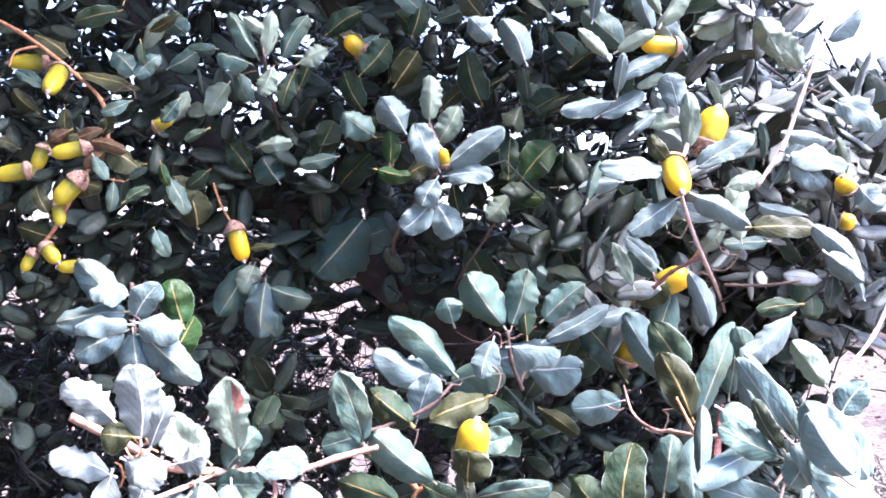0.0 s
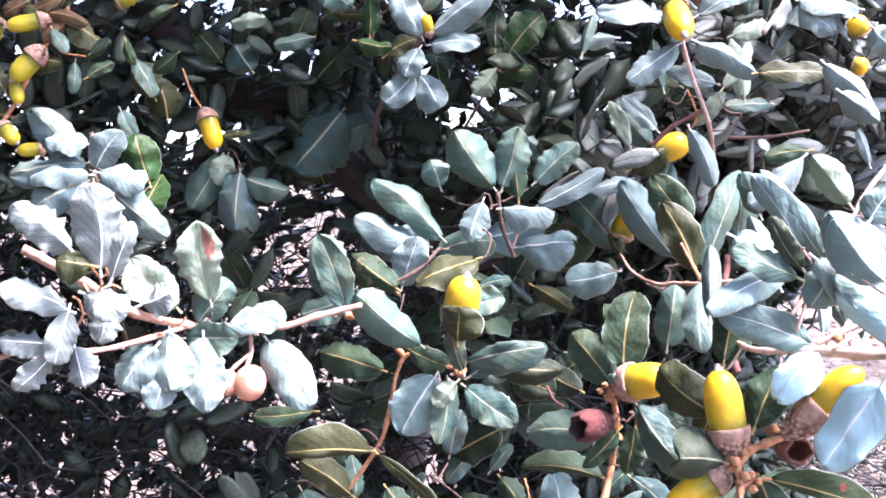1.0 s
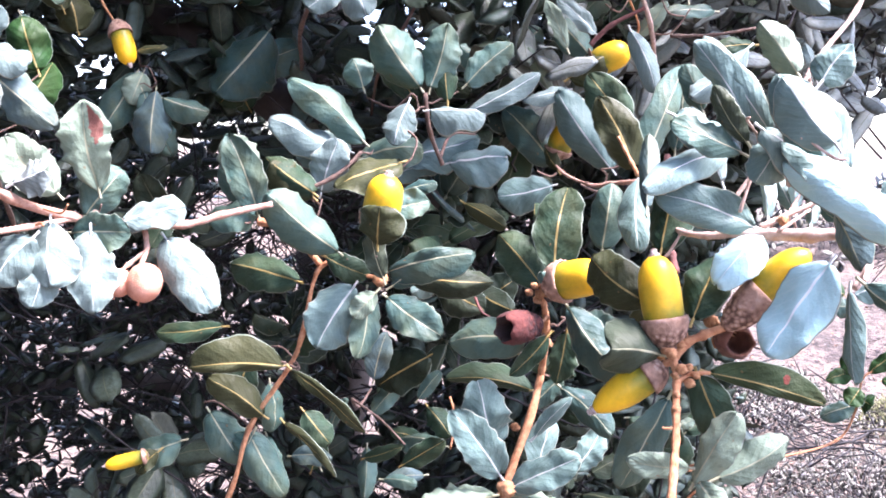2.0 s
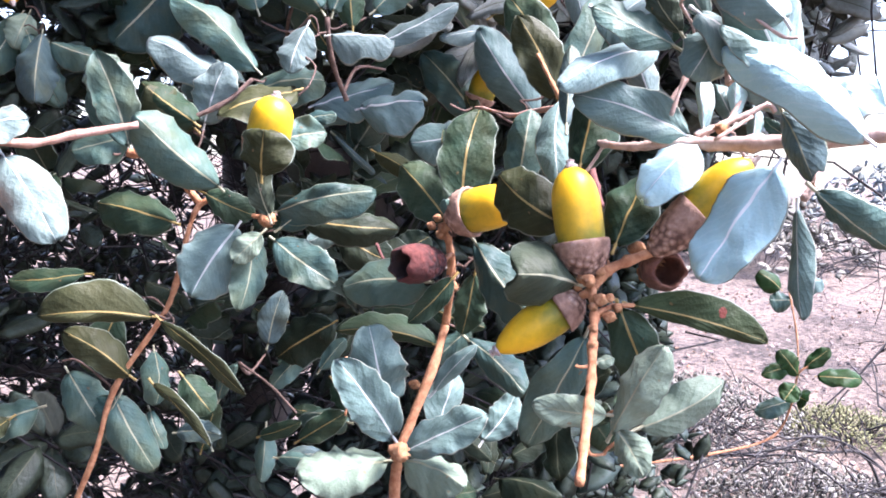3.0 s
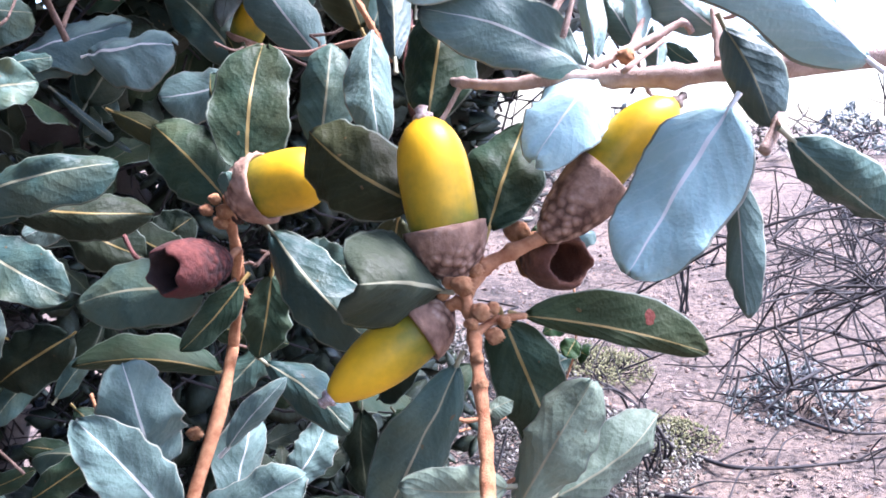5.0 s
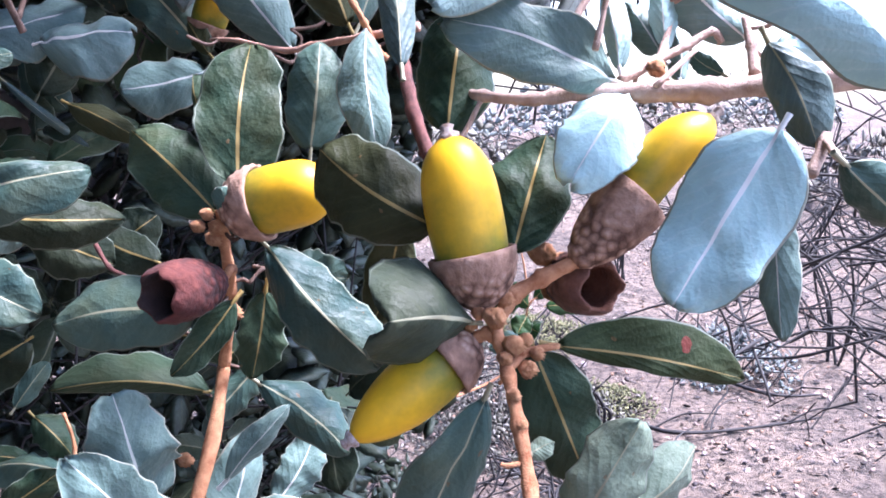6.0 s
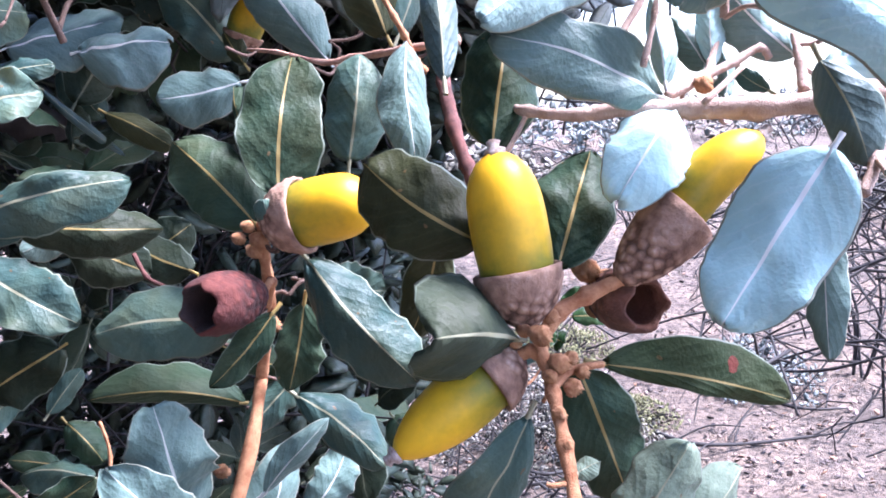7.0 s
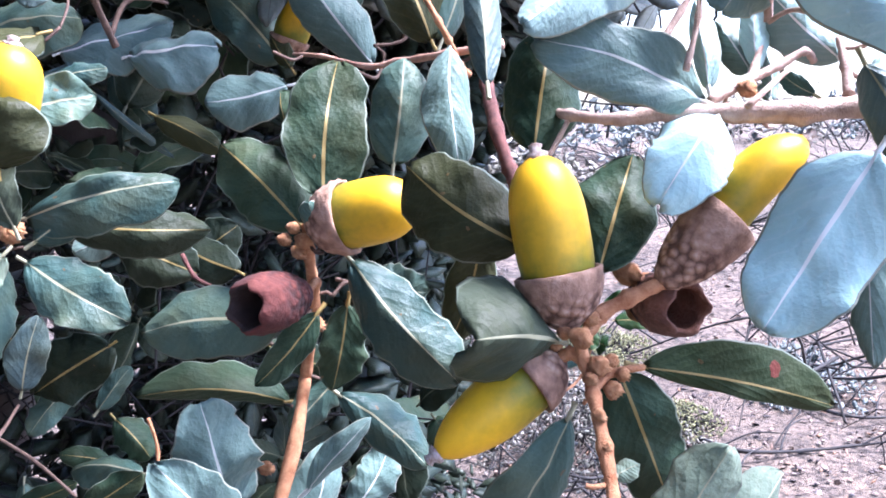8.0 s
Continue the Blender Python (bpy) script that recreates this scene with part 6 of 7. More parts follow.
leaf(b, 221.2, 590.4, 1434.3, 186.5, 587.2, 1439.2, 0.15, -0.80, 0.58, 19.6, 0.05, "h")
leaf(b, 152.3, 597.3, 1420.8, 172.5, 596.3, 1427.7, -0.17, -0.92, 0.35, 12.2, 0.05, "p")
stem(b, 1.4, 1.2, (166.7, 587.9, 1420.5), (183.5, 594.3, 1444.8), (195.4, 600.6, 1472.9), (205.7, 606.8, 1498.1), (217.8, 613.3, 1530.7), mat=TWIG_GREY)
leaf(b, 193.4, 666.7, 1441.4, 189.6, 657.3, 1465.8, 0.32, -0.90, -0.30, 7.8, 0.07, "m")
leaf(b, 102.3, 698.9, 1336.3, 83.6, 687.0, 1365.0, -0.05, -0.91, -0.41, 9.5, 0.07, "p")
leaf(b, 250.4, 709.7, 1530.5, 272.0, 707.2, 1552.2, -0.53, -0.72, 0.45, 14.8, 0.07, "h")
leaf(b, 90.2, 631.1, 1424.7, 63.6, 624.9, 1421.5, 0.14, -0.86, 0.50, 11.0, 0.07, "h")
leaf(b, 88.2, 628.8, 1482.0, 90.1, 615.5, 1504.8, -0.07, -0.87, -0.50, 8.4, 0.07, "h")
leaf(b, 163.8, 678.3, 1401.1, 130.8, 680.3, 1411.3, -0.03, -0.99, 0.12, 12.0, 0.07, "h")
leaf(b, 97.0, 618.3, 1456.2, 118.2, 625.7, 1473.2, 0.04, -0.93, 0.36, 7.4, 0.07, "h")
leaf(b, 250.5, 679.6, 1430.4, 227.4, 667.1, 1445.3, 0.51, -0.86, 0.07, 9.6, 0.07, "h")
leaf(b, 148.2, 670.2, 1449.7, 122.6, 672.3, 1454.9, -0.10, -0.99, -0.10, 9.4, 0.07, "p")
leaf(b, 190.2, 686.4, 1435.4, 192.8, 694.5, 1466.7, -0.74, -0.64, 0.23, 10.0, 0.07, "m")
leaf(b, 96.6, 614.2, 1358.1, 84.3, 617.6, 1385.3, -0.30, -0.95, -0.02, 9.1, 0.07, "p")
leaf(b, 166.8, 621.9, 1387.7, 161.0, 628.8, 1424.0, 0.25, -0.94, 0.22, 14.0, 0.07, "p")
leaf(b, 154.4, 698.1, 1374.2, 173.2, 690.5, 1396.7, -0.23, -0.96, -0.14, 11.4, 0.07, "p")
leaf(b, 141.0, 647.7, 1446.5, 115.2, 634.2, 1460.6, 0.51, -0.85, 0.11, 11.7, 0.07, "h")
leaf(b, 67.7, 612.8, 1412.9, 75.5, 616.9, 1437.8, -0.26, -0.94, 0.24, 7.4, 0.07, "m")
leaf(b, 74.3, 649.9, 1534.0, 84.5, 644.3, 1566.9, -0.49, -0.87, 0.00, 13.7, 0.07, "h")
leaf(b, 263.8, 671.5, 1347.7, 255.9, 672.9, 1369.4, 0.05, -1.00, 0.08, 7.2, 0.07, "h")
leaf(b, 231.4, 698.0, 1404.2, 195.7, 687.8, 1410.8, 0.29, -0.95, 0.13, 11.7, 0.07, "h")
leaf(b, 91.4, 646.3, 1494.4, 126.8, 655.3, 1512.6, 0.14, -0.97, 0.21, 11.9, 0.07, "h")
leaf(b, 112.5, 611.0, 1523.0, 128.7, 616.5, 1552.0, -0.31, -0.89, 0.34, 13.0, 0.07, "p")
leaf(b, 142.7, 689.4, 1400.6, 115.6, 687.8, 1413.4, 0.01, -0.99, -0.10, 8.8, 0.07, "p")
leaf(b, 224.7, 630.2, 1451.8, 190.4, 616.9, 1455.4, 0.37, -0.86, 0.37, 11.5, 0.07, "h")
leaf(b, 130.4, 662.9, 1496.7, 104.9, 655.7, 1489.3, 0.31, -0.93, -0.17, 8.5, 0.07, "p")
leaf(b, 90.8, 645.8, 1511.8, 115.8, 645.2, 1524.7, 0.06, -0.98, -0.17, 10.2, 0.07, "p")
leaf(b, 153.3, 619.5, 1393.1, 172.2, 626.2, 1421.8, 0.13, -0.98, 0.14, 9.3, 0.07, "p")
leaf(b, 78.5, 608.0, 1501.1, 59.5, 602.7, 1518.4, -0.13, -0.90, -0.41, 9.0, 0.07, "p")
leaf(b, 193.3, 655.9, 1385.9, 160.1, 643.5, 1383.8, 0.27, -0.82, 0.50, 10.9, 0.07, "m")
leaf(b, 119.8, 682.7, 1533.9, 108.0, 677.3, 1568.3, -0.03, -0.99, -0.17, 14.3, 0.07, "h")
leaf(b, 236.5, 633.0, 1430.9, 226.2, 622.2, 1451.5, -0.35, -0.75, -0.57, 6.3, 0.07, "p")
leaf(b, 128.0, 670.7, 1397.1, 122.1, 678.6, 1431.4, -0.32, -0.93, 0.16, 9.5, 0.07, "m")
leaf(b, 117.1, 640.6, 1535.6, 103.5, 639.8, 1560.1, -0.19, -0.97, -0.14, 8.2, 0.07, "p")
leaf(b, 164.2, 661.6, 1476.2, 150.7, 651.6, 1495.0, 0.14, -0.91, -0.39, 6.2, 0.07, "p")
leaf(b, 211.1, 705.9, 1426.2, 235.2, 712.9, 1459.9, -0.38, -0.82, 0.44, 12.3, 0.07, "h")
leaf(b, 130.8, 624.8, 1462.2, 98.7, 622.7, 1467.5, 0.05, -0.99, -0.09, 11.3, 0.07, "p")
leaf(b, 187.9, 527.4, 1381.8, 205.8, 522.6, 1366.9, -0.19, -0.98, 0.09, 12.9, 0.05, "h")
leaf(b, 183.6, 537.7, 1397.0, 211.0, 536.0, 1372.3, 0.03, -0.99, 0.10, 13.7, 0.05, "h")
leaf(b, 164.9, 515.5, 1349.1, 136.7, 508.7, 1325.8, -0.13, -0.89, 0.43, 15.1, 0.05, "h")
leaf(b, 146.9, 523.9, 1320.5, 137.6, 524.2, 1341.9, -0.18, -0.98, -0.06, 12.8, 0.05, "m")
leaf(b, 147.2, 492.9, 1287.7, 134.0, 498.4, 1321.4, -0.26, -0.96, 0.06, 12.2, 0.05, "h")
leaf(b, 139.9, 543.1, 1301.5, 142.9, 544.4, 1339.6, -0.26, -0.96, 0.05, 15.9, 0.05, "m")
leaf(b, 102.0, 708.8, 1527.2, 73.1, 708.5, 1551.8, -0.14, -0.97, -0.18, 20.6, 0.05, "m")
leaf(b, 32.2, 705.7, 1514.7, 15.5, 706.1, 1547.5, 0.02, -1.00, 0.02, 20.8, 0.05, "h")
leaf(b, 7.6, 725.4, 1534.8, -9.4, 725.2, 1551.6, 0.01, -1.00, -0.00, 18.0, 0.05, "h")
stem(b, 0.55, 0.4, (124.6, 594.1, 1441.6), (125.6, 595.4, 1438.7), (126.5, 596.9, 1438.3), mat=TWIG_DARK)
stem(b, 0.55, 0.4, (126.5, 596.9, 1438.3), (124.9, 597.3, 1432.7), (127.0, 597.4, 1429.4), mat=TWIG_DARK)
stem(b, 0.55, 0.4, (120.4, 584.4, 1419.0), (122.1, 580.9, 1418.6), (120.5, 576.7, 1415.9), mat=TWIG_DARK)
stem(b, 0.55, 0.4, (134.7, 599.5, 1384.4), (130.6, 602.7, 1386.2), (128.4, 605.6, 1384.1), mat=TWIG_DARK)
stem(b, 0.55, 0.4, (133.5, 608.0, 1466.9), (132.8, 617.9, 1462.1), (128.9, 627.9, 1467.0), mat=TWIG_DARK)
stem(b, 0.55, 0.4, (157.7, 661.6, 1361.2), (147.5, 665.7, 1364.0), (133.9, 667.5, 1354.9), mat=TWIG_DARK)
stem(b, 0.55, 0.4, (203.5, 605.5, 1492.7), (198.3, 608.3, 1491.5), (189.2, 611.2, 1497.1), mat=TWIG_DARK)
stem(b, 0.55, 0.4, (201.6, 606.5, 1492.3), (204.2, 609.1, 1490.6), (204.6, 611.6, 1491.1), mat=TWIG_DARK)
stem(b, 0.55, 0.4, (198.9, 602.7, 1481.5), (202.7, 602.0, 1480.8), (212.8, 601.4, 1476.2), mat=TWIG_DARK)
stem(b, 0.55, 0.4, (181.2, 593.4, 1441.4), (181.1, 591.6, 1442.1), (182.6, 589.6, 1441.5), mat=TWIG_DARK)
stem(b, 0.55, 0.4, (127.0, 597.4, 1429.4), (131.5, 597.7, 1422.3), (146.6, 597.6, 1418.8), mat=TWIG_DARK)
stem(b, 0.55, 0.4, (146.7, 624.5, 1368.1), (158.2, 621.5, 1368.8), (167.8, 620.8, 1381.9), mat=TWIG_DARK)
stem(b, 0.55, 0.4, (166.8, 692.2, 1355.5), (155.2, 697.3, 1358.4), (150.7, 699.6, 1369.8), mat=TWIG_DARK)
stem(b, 1.1, 0.6, (150.7, 699.6, 1369.8), (156.2, 695.1, 1380.7), (148.1, 689.8, 1398.1))
stem(b, 0.55, 0.4, (164.7, 621.0, 1377.6), (154.9, 618.8, 1379.2), (150.1, 618.4, 1388.2), mat=TWIG_DARK)
stem(b, 0.55, 0.4, (148.1, 689.8, 1398.1), (139.7, 678.0, 1387.8), (129.0, 669.4, 1391.3), mat=TWIG_DARK)
stem(b, 0.55, 0.4, (131.3, 621.7, 1464.0), (135.7, 623.6, 1462.4), (136.7, 625.2, 1461.3), mat=TWIG_DARK)

b = branch("young_sprig", 322.7, 1150.0, 928.8, "small fresh green oak sprig beside the bank")
stem(b, 1.8, 1.1, (322.7, 1150.0, 928.8), (470.8, 1227.9, 919.9), (575.6, 1283.3, 925.8), (597.8, 1279.1, 973.9), (597.6, 1267.4, 1012.7), (622.0, 1264.9, 1027.2))
leaf(b, 620.7, 1263.5, 1009.6, 673.8, 1250.3, 1011.0, -0.22, -0.82, 0.53, 27.0, 0.05, "g")
leaf(b, 597.6, 1267.0, 1009.2, 570.8, 1269.0, 1041.3, -0.08, -1.00, -0.01, 25.7, 0.05, "g")
leaf(b, 594.2, 1266.6, 998.6, 575.8, 1257.6, 979.6, -0.17, -0.81, 0.55, 28.1, 0.05, "g")
leaf(b, 604.6, 1266.9, 1019.9, 633.3, 1259.7, 1045.9, -0.51, -0.79, 0.34, 21.5, 0.05, "g")
leaf(b, 599.0, 1274.6, 982.2, 603.4, 1253.4, 980.1, -0.88, -0.23, 0.42, 28.2, 0.05, "g")
leaf(b, 589.4, 1274.2, 1018.5, 552.3, 1274.0, 1008.3, -0.16, -0.78, 0.61, 22.6, 0.05, "g")
leaf(b, 592.0, 1275.0, 975.0, 547.7, 1275.6, 961.3, -0.20, -0.75, 0.63, 27.2, 0.05, "m")
leaf(b, 590.8, 1318.0, 1113.0, 561.9, 1324.4, 1134.3, -0.03, -0.97, 0.24, 27.9, 0.05, "g")
leaf(b, 605.2, 1315.8, 1113.3, 644.8, 1311.0, 1128.6, -0.32, -0.72, 0.62, 29.7, 0.05, "l")
leaf(b, 605.3, 1314.5, 1098.8, 576.4, 1318.9, 1098.2, -0.14, -0.87, 0.46, 27.9, 0.05, "m")
stem(b, 1.2, 1.0, (597.6, 1267.4, 1012.7), (603.3, 1290.9, 1058.6), (601.6, 1316.0, 1109.6))
stem(b, 0.55, 0.4, (609.0, 1266.2, 1019.5), (609.1, 1266.3, 1014.4), (614.8, 1265.0, 1009.5), mat=TWIG_DARK)
stem(b, 0.55, 0.4, (597.7, 1269.6, 1005.4), (600.3, 1268.1, 1004.1), (601.5, 1266.8, 1004.6), mat=TWIG_DARK)
stem(b, 0.55, 0.4, (598.7, 1271.6, 1021.1), (598.0, 1273.0, 1020.9), (595.2, 1274.3, 1020.1), mat=TWIG_DARK)
stem(b, 0.55, 0.4, (601.6, 1316.0, 1109.6), (599.8, 1316.2, 1108.7), (595.6, 1317.0, 1109.5), mat=TWIG_DARK)
stem(b, 0.55, 0.4, (601.9, 1311.2, 1099.8), (609.0, 1312.0, 1099.4), (611.2, 1313.6, 1098.9), mat=TWIG_DARK)

b = branch("shaded_spray", -202.2, 975.6, 1473.3, "shaded sprays of grey-green leaves inside the crown")
stem(b, 1.3, 1.0, (-202.2, 975.6, 1473.3), (-183.1, 847.0, 1498.5), (-175.5, 780.0, 1525.1), (-177.4, 778.4, 1540.8), mat=TWIG_DARK)
leaf(b, 62.3, 839.0, 1513.4, 30.0, 835.6, 1507.6, 0.05, -0.96, 0.27, 20.0, 0.07, "p")
leaf(b, 53.2, 843.7, 1449.7, 80.9, 844.3, 1435.5, 0.12, -0.98, 0.18, 12.9, 0.07, "d")
leaf(b, -12.5, 849.3, 1584.5, -40.7, 846.9, 1573.3, 0.19, -0.94, -0.27, 14.5, 0.07, "m")
leaf(b, 48.6, 836.2, 1570.2, 55.5, 842.9, 1550.1, 0.13, -0.95, -0.27, 8.9, 0.07, "m")
leaf(b, -62.3, 785.6, 1433.7, -36.0, 787.1, 1448.1, -0.20, -0.87, 0.45, 18.4, 0.07, "o")
leaf(b, -123.0, 811.8, 1452.4, -153.3, 806.4, 1445.4, 0.12, -0.97, 0.22, 13.4, 0.07, "m")
leaf(b, -233.9, 817.2, 1440.5, -253.7, 815.9, 1425.9, 0.09, -1.00, -0.04, 13.2, 0.07, "d")
leaf(b, -50.6, 822.5, 1575.5, -76.5, 810.1, 1595.1, 0.44, -0.90, 0.02, 19.9, 0.07, "m")
leaf(b, -82.1, 801.9, 1468.2, -106.1, 808.1, 1471.1, -0.25, -0.97, -0.01, 10.4, 0.07, "o")
leaf(b, -89.1, 830.5, 1557.6, -106.1, 822.3, 1540.7, 0.17, -0.94, 0.29, 12.2, 0.07, "m")
leaf(b, -58.5, 818.6, 1555.7, -51.1, 822.9, 1587.5, -0.15, -0.98, 0.16, 18.6, 0.07, "d")
leaf(b, -234.2, 842.6, 1549.1, -261.7, 848.6, 1551.2, -0.22, -0.96, -0.15, 12.0, 0.07, "m")
leaf(b, -172.9, 778.9, 1551.3, -193.0, 776.5, 1562.3, 0.18, -0.98, 0.11, 10.9, 0.07, "p")
leaf(b, 0.9, 816.3, 1569.2, -19.9, 822.4, 1596.3, -0.00, -0.98, 0.22, 18.8, 0.07, "o")
leaf(b, 17.3, 837.5, 1521.0, -0.3, 832.4, 1508.7, 0.25, -0.97, 0.04, 11.2, 0.07, "d")
leaf(b, -263.4, 799.0, 1570.6, -285.5, 805.3, 1543.2, -0.04, -0.98, -0.19, 14.4, 0.07, "p")
leaf(b, -225.3, 784.5, 1472.8, -241.2, 776.5, 1462.9, 0.51, -0.85, -0.14, 8.0, 0.07, "d")
leaf(b, -182.5, 787.7, 1459.1, -154.6, 776.9, 1462.5, -0.37, -0.90, 0.24, 14.1, 0.07, "p")
leaf(b, -34.0, 847.7, 1496.9, -6.3, 855.6, 1520.2, -0.13, -0.88, 0.45, 16.5, 0.07, "o")
leaf(b, -152.7, 806.5, 1510.8, -144.7, 804.4, 1530.3, 0.29, -0.93, -0.22, 10.5, 0.07, "d")
leaf(b, -264.7, 813.2, 1481.2, -249.9, 817.6, 1508.2, 0.50, -0.85, -0.14, 13.8, 0.07, "p")
leaf(b, -247.4, 780.3, 1495.9, -261.6, 779.2, 1478.7, -0.12, -0.98, 0.16, 14.3, 0.07, "m")
leaf(b, -115.2, 828.8, 1471.5, -89.7, 819.2, 1487.0, -0.35, -0.93, 0.01, 15.0, 0.07, "d")
leaf(b, -7.8, 833.8, 1435.8, -32.9, 826.0, 1439.3, 0.32, -0.82, 0.47, 16.8, 0.07, "m")
leaf(b, -259.0, 788.9, 1433.9, -241.4, 783.7, 1403.5, 0.49, -0.77, 0.42, 14.8, 0.07, "m")
leaf(b, -22.8, 796.0, 1430.0, -17.4, 789.4, 1403.3, -0.26, -0.95, 0.18, 15.4, 0.07, "d")
leaf(b, -181.9, 778.0, 1531.6, -203.1, 776.3, 1568.7, 0.37, -0.91, 0.17, 16.3, 0.06, "m")
leaf(b, -175.1, 778.2, 1531.6, -169.3, 777.6, 1568.8, 0.24, -0.97, -0.05, 13.7, 0.06, "p")
leaf(b, -162.3, 783.7, 1531.6, -142.2, 785.6, 1565.8, 0.04, -1.00, 0.03, 16.2, 0.06, "m")
leaf(b, -169.5, 778.1, 1521.6, -178.6, 773.1, 1499.9, 0.00, -0.97, 0.23, 16.6, 0.06, "p")
leaf(b, -188.4, 779.6, 1526.4, -214.5, 776.8, 1534.2, 0.24, -0.82, 0.51, 19.5, 0.06, "m")
leaf(b, -149.4, 789.1, 1527.8, -127.2, 790.4, 1540.9, -0.09, -0.97, 0.24, 17.4, 0.06, "p")
leaf(b, -210.5, 796.3, 1511.4, -226.7, 792.8, 1485.7, 0.56, -0.79, -0.25, 20.1, 0.06, "p")
leaf(b, -203.0, 796.8, 1520.8, -193.0, 794.5, 1497.1, -0.11, -0.99, 0.05, 16.1, 0.06, "m")
leaf(b, -155.0, 793.7, 1520.2, -164.2, 792.5, 1492.1, 0.45, -0.89, -0.11, 15.9, 0.06, "d")
leaf(b, -257.7, 836.0, 1561.3, -277.6, 835.8, 1580.9, -0.11, -0.99, -0.12, 19.9, 0.06, "m")
leaf(b, -275.7, 844.4, 1533.1, -250.7, 845.9, 1548.2, 0.02, -1.00, 0.06, 20.6, 0.06, "m")
leaf(b, -302.0, 833.2, 1526.5, -321.8, 833.0, 1546.2, 0.36, -0.86, 0.36, 20.8, 0.06, "m")
leaf(b, 0.2, 804.0, 1497.0, -13.1, 804.9, 1541.2, -0.11, -0.99, -0.01, 25.9, 0.06, "d")
leaf(b, 37.0, 805.1, 1486.4, 67.0, 806.8, 1503.9, 0.16, -0.97, -0.18, 22.9, 0.06, "d")
leaf(b, 13.1, 806.3, 1554.5, 41.3, 807.7, 1564.0, 0.18, -0.89, -0.42, 22.6, 0.06, "d")
leaf(b, -101.9, 820.0, 1494.3, -117.5, 820.4, 1526.1, -0.23, -0.97, -0.10, 21.3, 0.06, "d")
leaf(b, -77.9, 821.7, 1519.5, -63.6, 823.2, 1548.4, -0.23, -0.96, 0.16, 20.8, 0.06, "o")
leaf(b, -202.8, 924.9, 1452.0, -191.0, 926.8, 1499.0, 0.27, -0.96, -0.03, 27.9, 0.06, "d")
leaf(b, -159.1, 926.7, 1456.0, -141.8, 928.6, 1494.8, 0.27, -0.96, -0.08, 28.1, 0.06, "d")
leaf(b, -224.6, 923.9, 1447.5, -246.6, 923.9, 1474.8, 0.15, -0.98, 0.12, 25.2, 0.06, "d")
leaf(b, -134.9, 950.0, 1370.5, -87.4, 947.5, 1392.1, -0.10, -0.99, 0.11, 35.3, 0.06, "m")
leaf(b, -137.1, 950.0, 1372.8, -168.9, 944.5, 1397.4, 0.07, -0.99, -0.13, 34.1, 0.06, "d")
leaf(b, -138.2, 949.8, 1367.2, -160.8, 943.1, 1340.4, 0.19, -0.98, 0.09, 30.3, 0.06, "d")
leaf(b, -131.5, 950.2, 1372.8, -118.2, 951.6, 1402.0, 0.12, -0.99, -0.01, 24.7, 0.06, "d")
leaf(b, -135.4, 953.9, 1336.5, -163.9, 954.3, 1384.4, 0.17, -0.98, 0.11, 33.4, 0.06, "d")
leaf(b, -141.5, 956.7, 1432.4, -107.8, 959.1, 1466.4, -0.18, -0.95, 0.25, 32.4, 0.06, "d")
leaf(b, 72.5, 787.6, 1523.3, 99.9, 789.3, 1541.7, 0.28, -0.90, -0.33, 19.2, 0.06, "d")
leaf(b, 58.6, 788.0, 1550.8, 81.7, 788.1, 1527.9, -0.32, -0.89, -0.33, 18.7, 0.06, "m")
leaf(b, 14.1, 799.6, 1338.1, -9.6, 799.9, 1375.7, 0.02, -1.00, 0.02, 24.5, 0.06, "d")
leaf(b, 93.7, 763.5, 1363.8, 71.3, 763.2, 1381.6, 0.12, -0.98, 0.14, 17.9, 0.06, "d")
leaf(b, -56.0, 854.0, 1563.9, -76.1, 853.8, 1583.8, -0.28, -0.91, -0.29, 20.6, 0.06, "d")
leaf(b, -135.9, 850.8, 1563.6, -106.0, 852.6, 1583.7, 0.18, -0.96, -0.19, 19.5, 0.06, "d")
stem(b, 0.55, 0.4, (-177.4, 778.4, 1540.8), (-169.8, 779.3, 1543.2), (-167.6, 779.6, 1548.5), mat=TWIG_DARK)
stem(b, 0.55, 0.4, (-178.6, 807.9, 1514.0), (-169.2, 808.1, 1503.8), (-155.0, 807.1, 1505.3), mat=TWIG_DARK)
stem(b, 0.55, 0.4, (-175.6, 781.5, 1524.5), (-171.9, 782.4, 1523.2), (-165.4, 783.5, 1526.4), mat=TWIG_DARK)
stem(b, 0.55, 0.4, (-167.2, 783.2, 1525.5), (-166.8, 781.5, 1527.2), (-167.2, 779.4, 1527.0), mat=TWIG_DARK)
stem(b, 0.55, 0.4, (-175.6, 781.0, 1524.7), (-177.4, 780.7, 1524.2), (-182.6, 780.2, 1524.7), mat=TWIG_DARK)
stem(b, 0.55, 0.4, (-165.4, 783.5, 1526.4), (-162.6, 786.0, 1524.1), (-154.6, 788.8, 1524.8), mat=TWIG_DARK)
stem(b, 0.55, 0.4, (-177.8, 800.5, 1516.9), (-188.6, 799.5, 1522.9), (-207.3, 796.9, 1516.4), mat=TWIG_DARK)
stem(b, 0.55, 0.4, (-202.5, 797.6, 1518.1), (-204.7, 797.7, 1524.2), (-205.3, 797.4, 1526.3), mat=TWIG_DARK)
stem(b, 0.55, 0.4, (-154.6, 788.8, 1524.8), (-153.4, 791.4, 1526.6), (-153.1, 793.9, 1525.9), mat=TWIG_DARK)

# ---------------------------------------------------------------- the oak's crown behind the near twigs
def leaf_template(seed, toothed, cols, rows):
    rng = random.Random(seed)
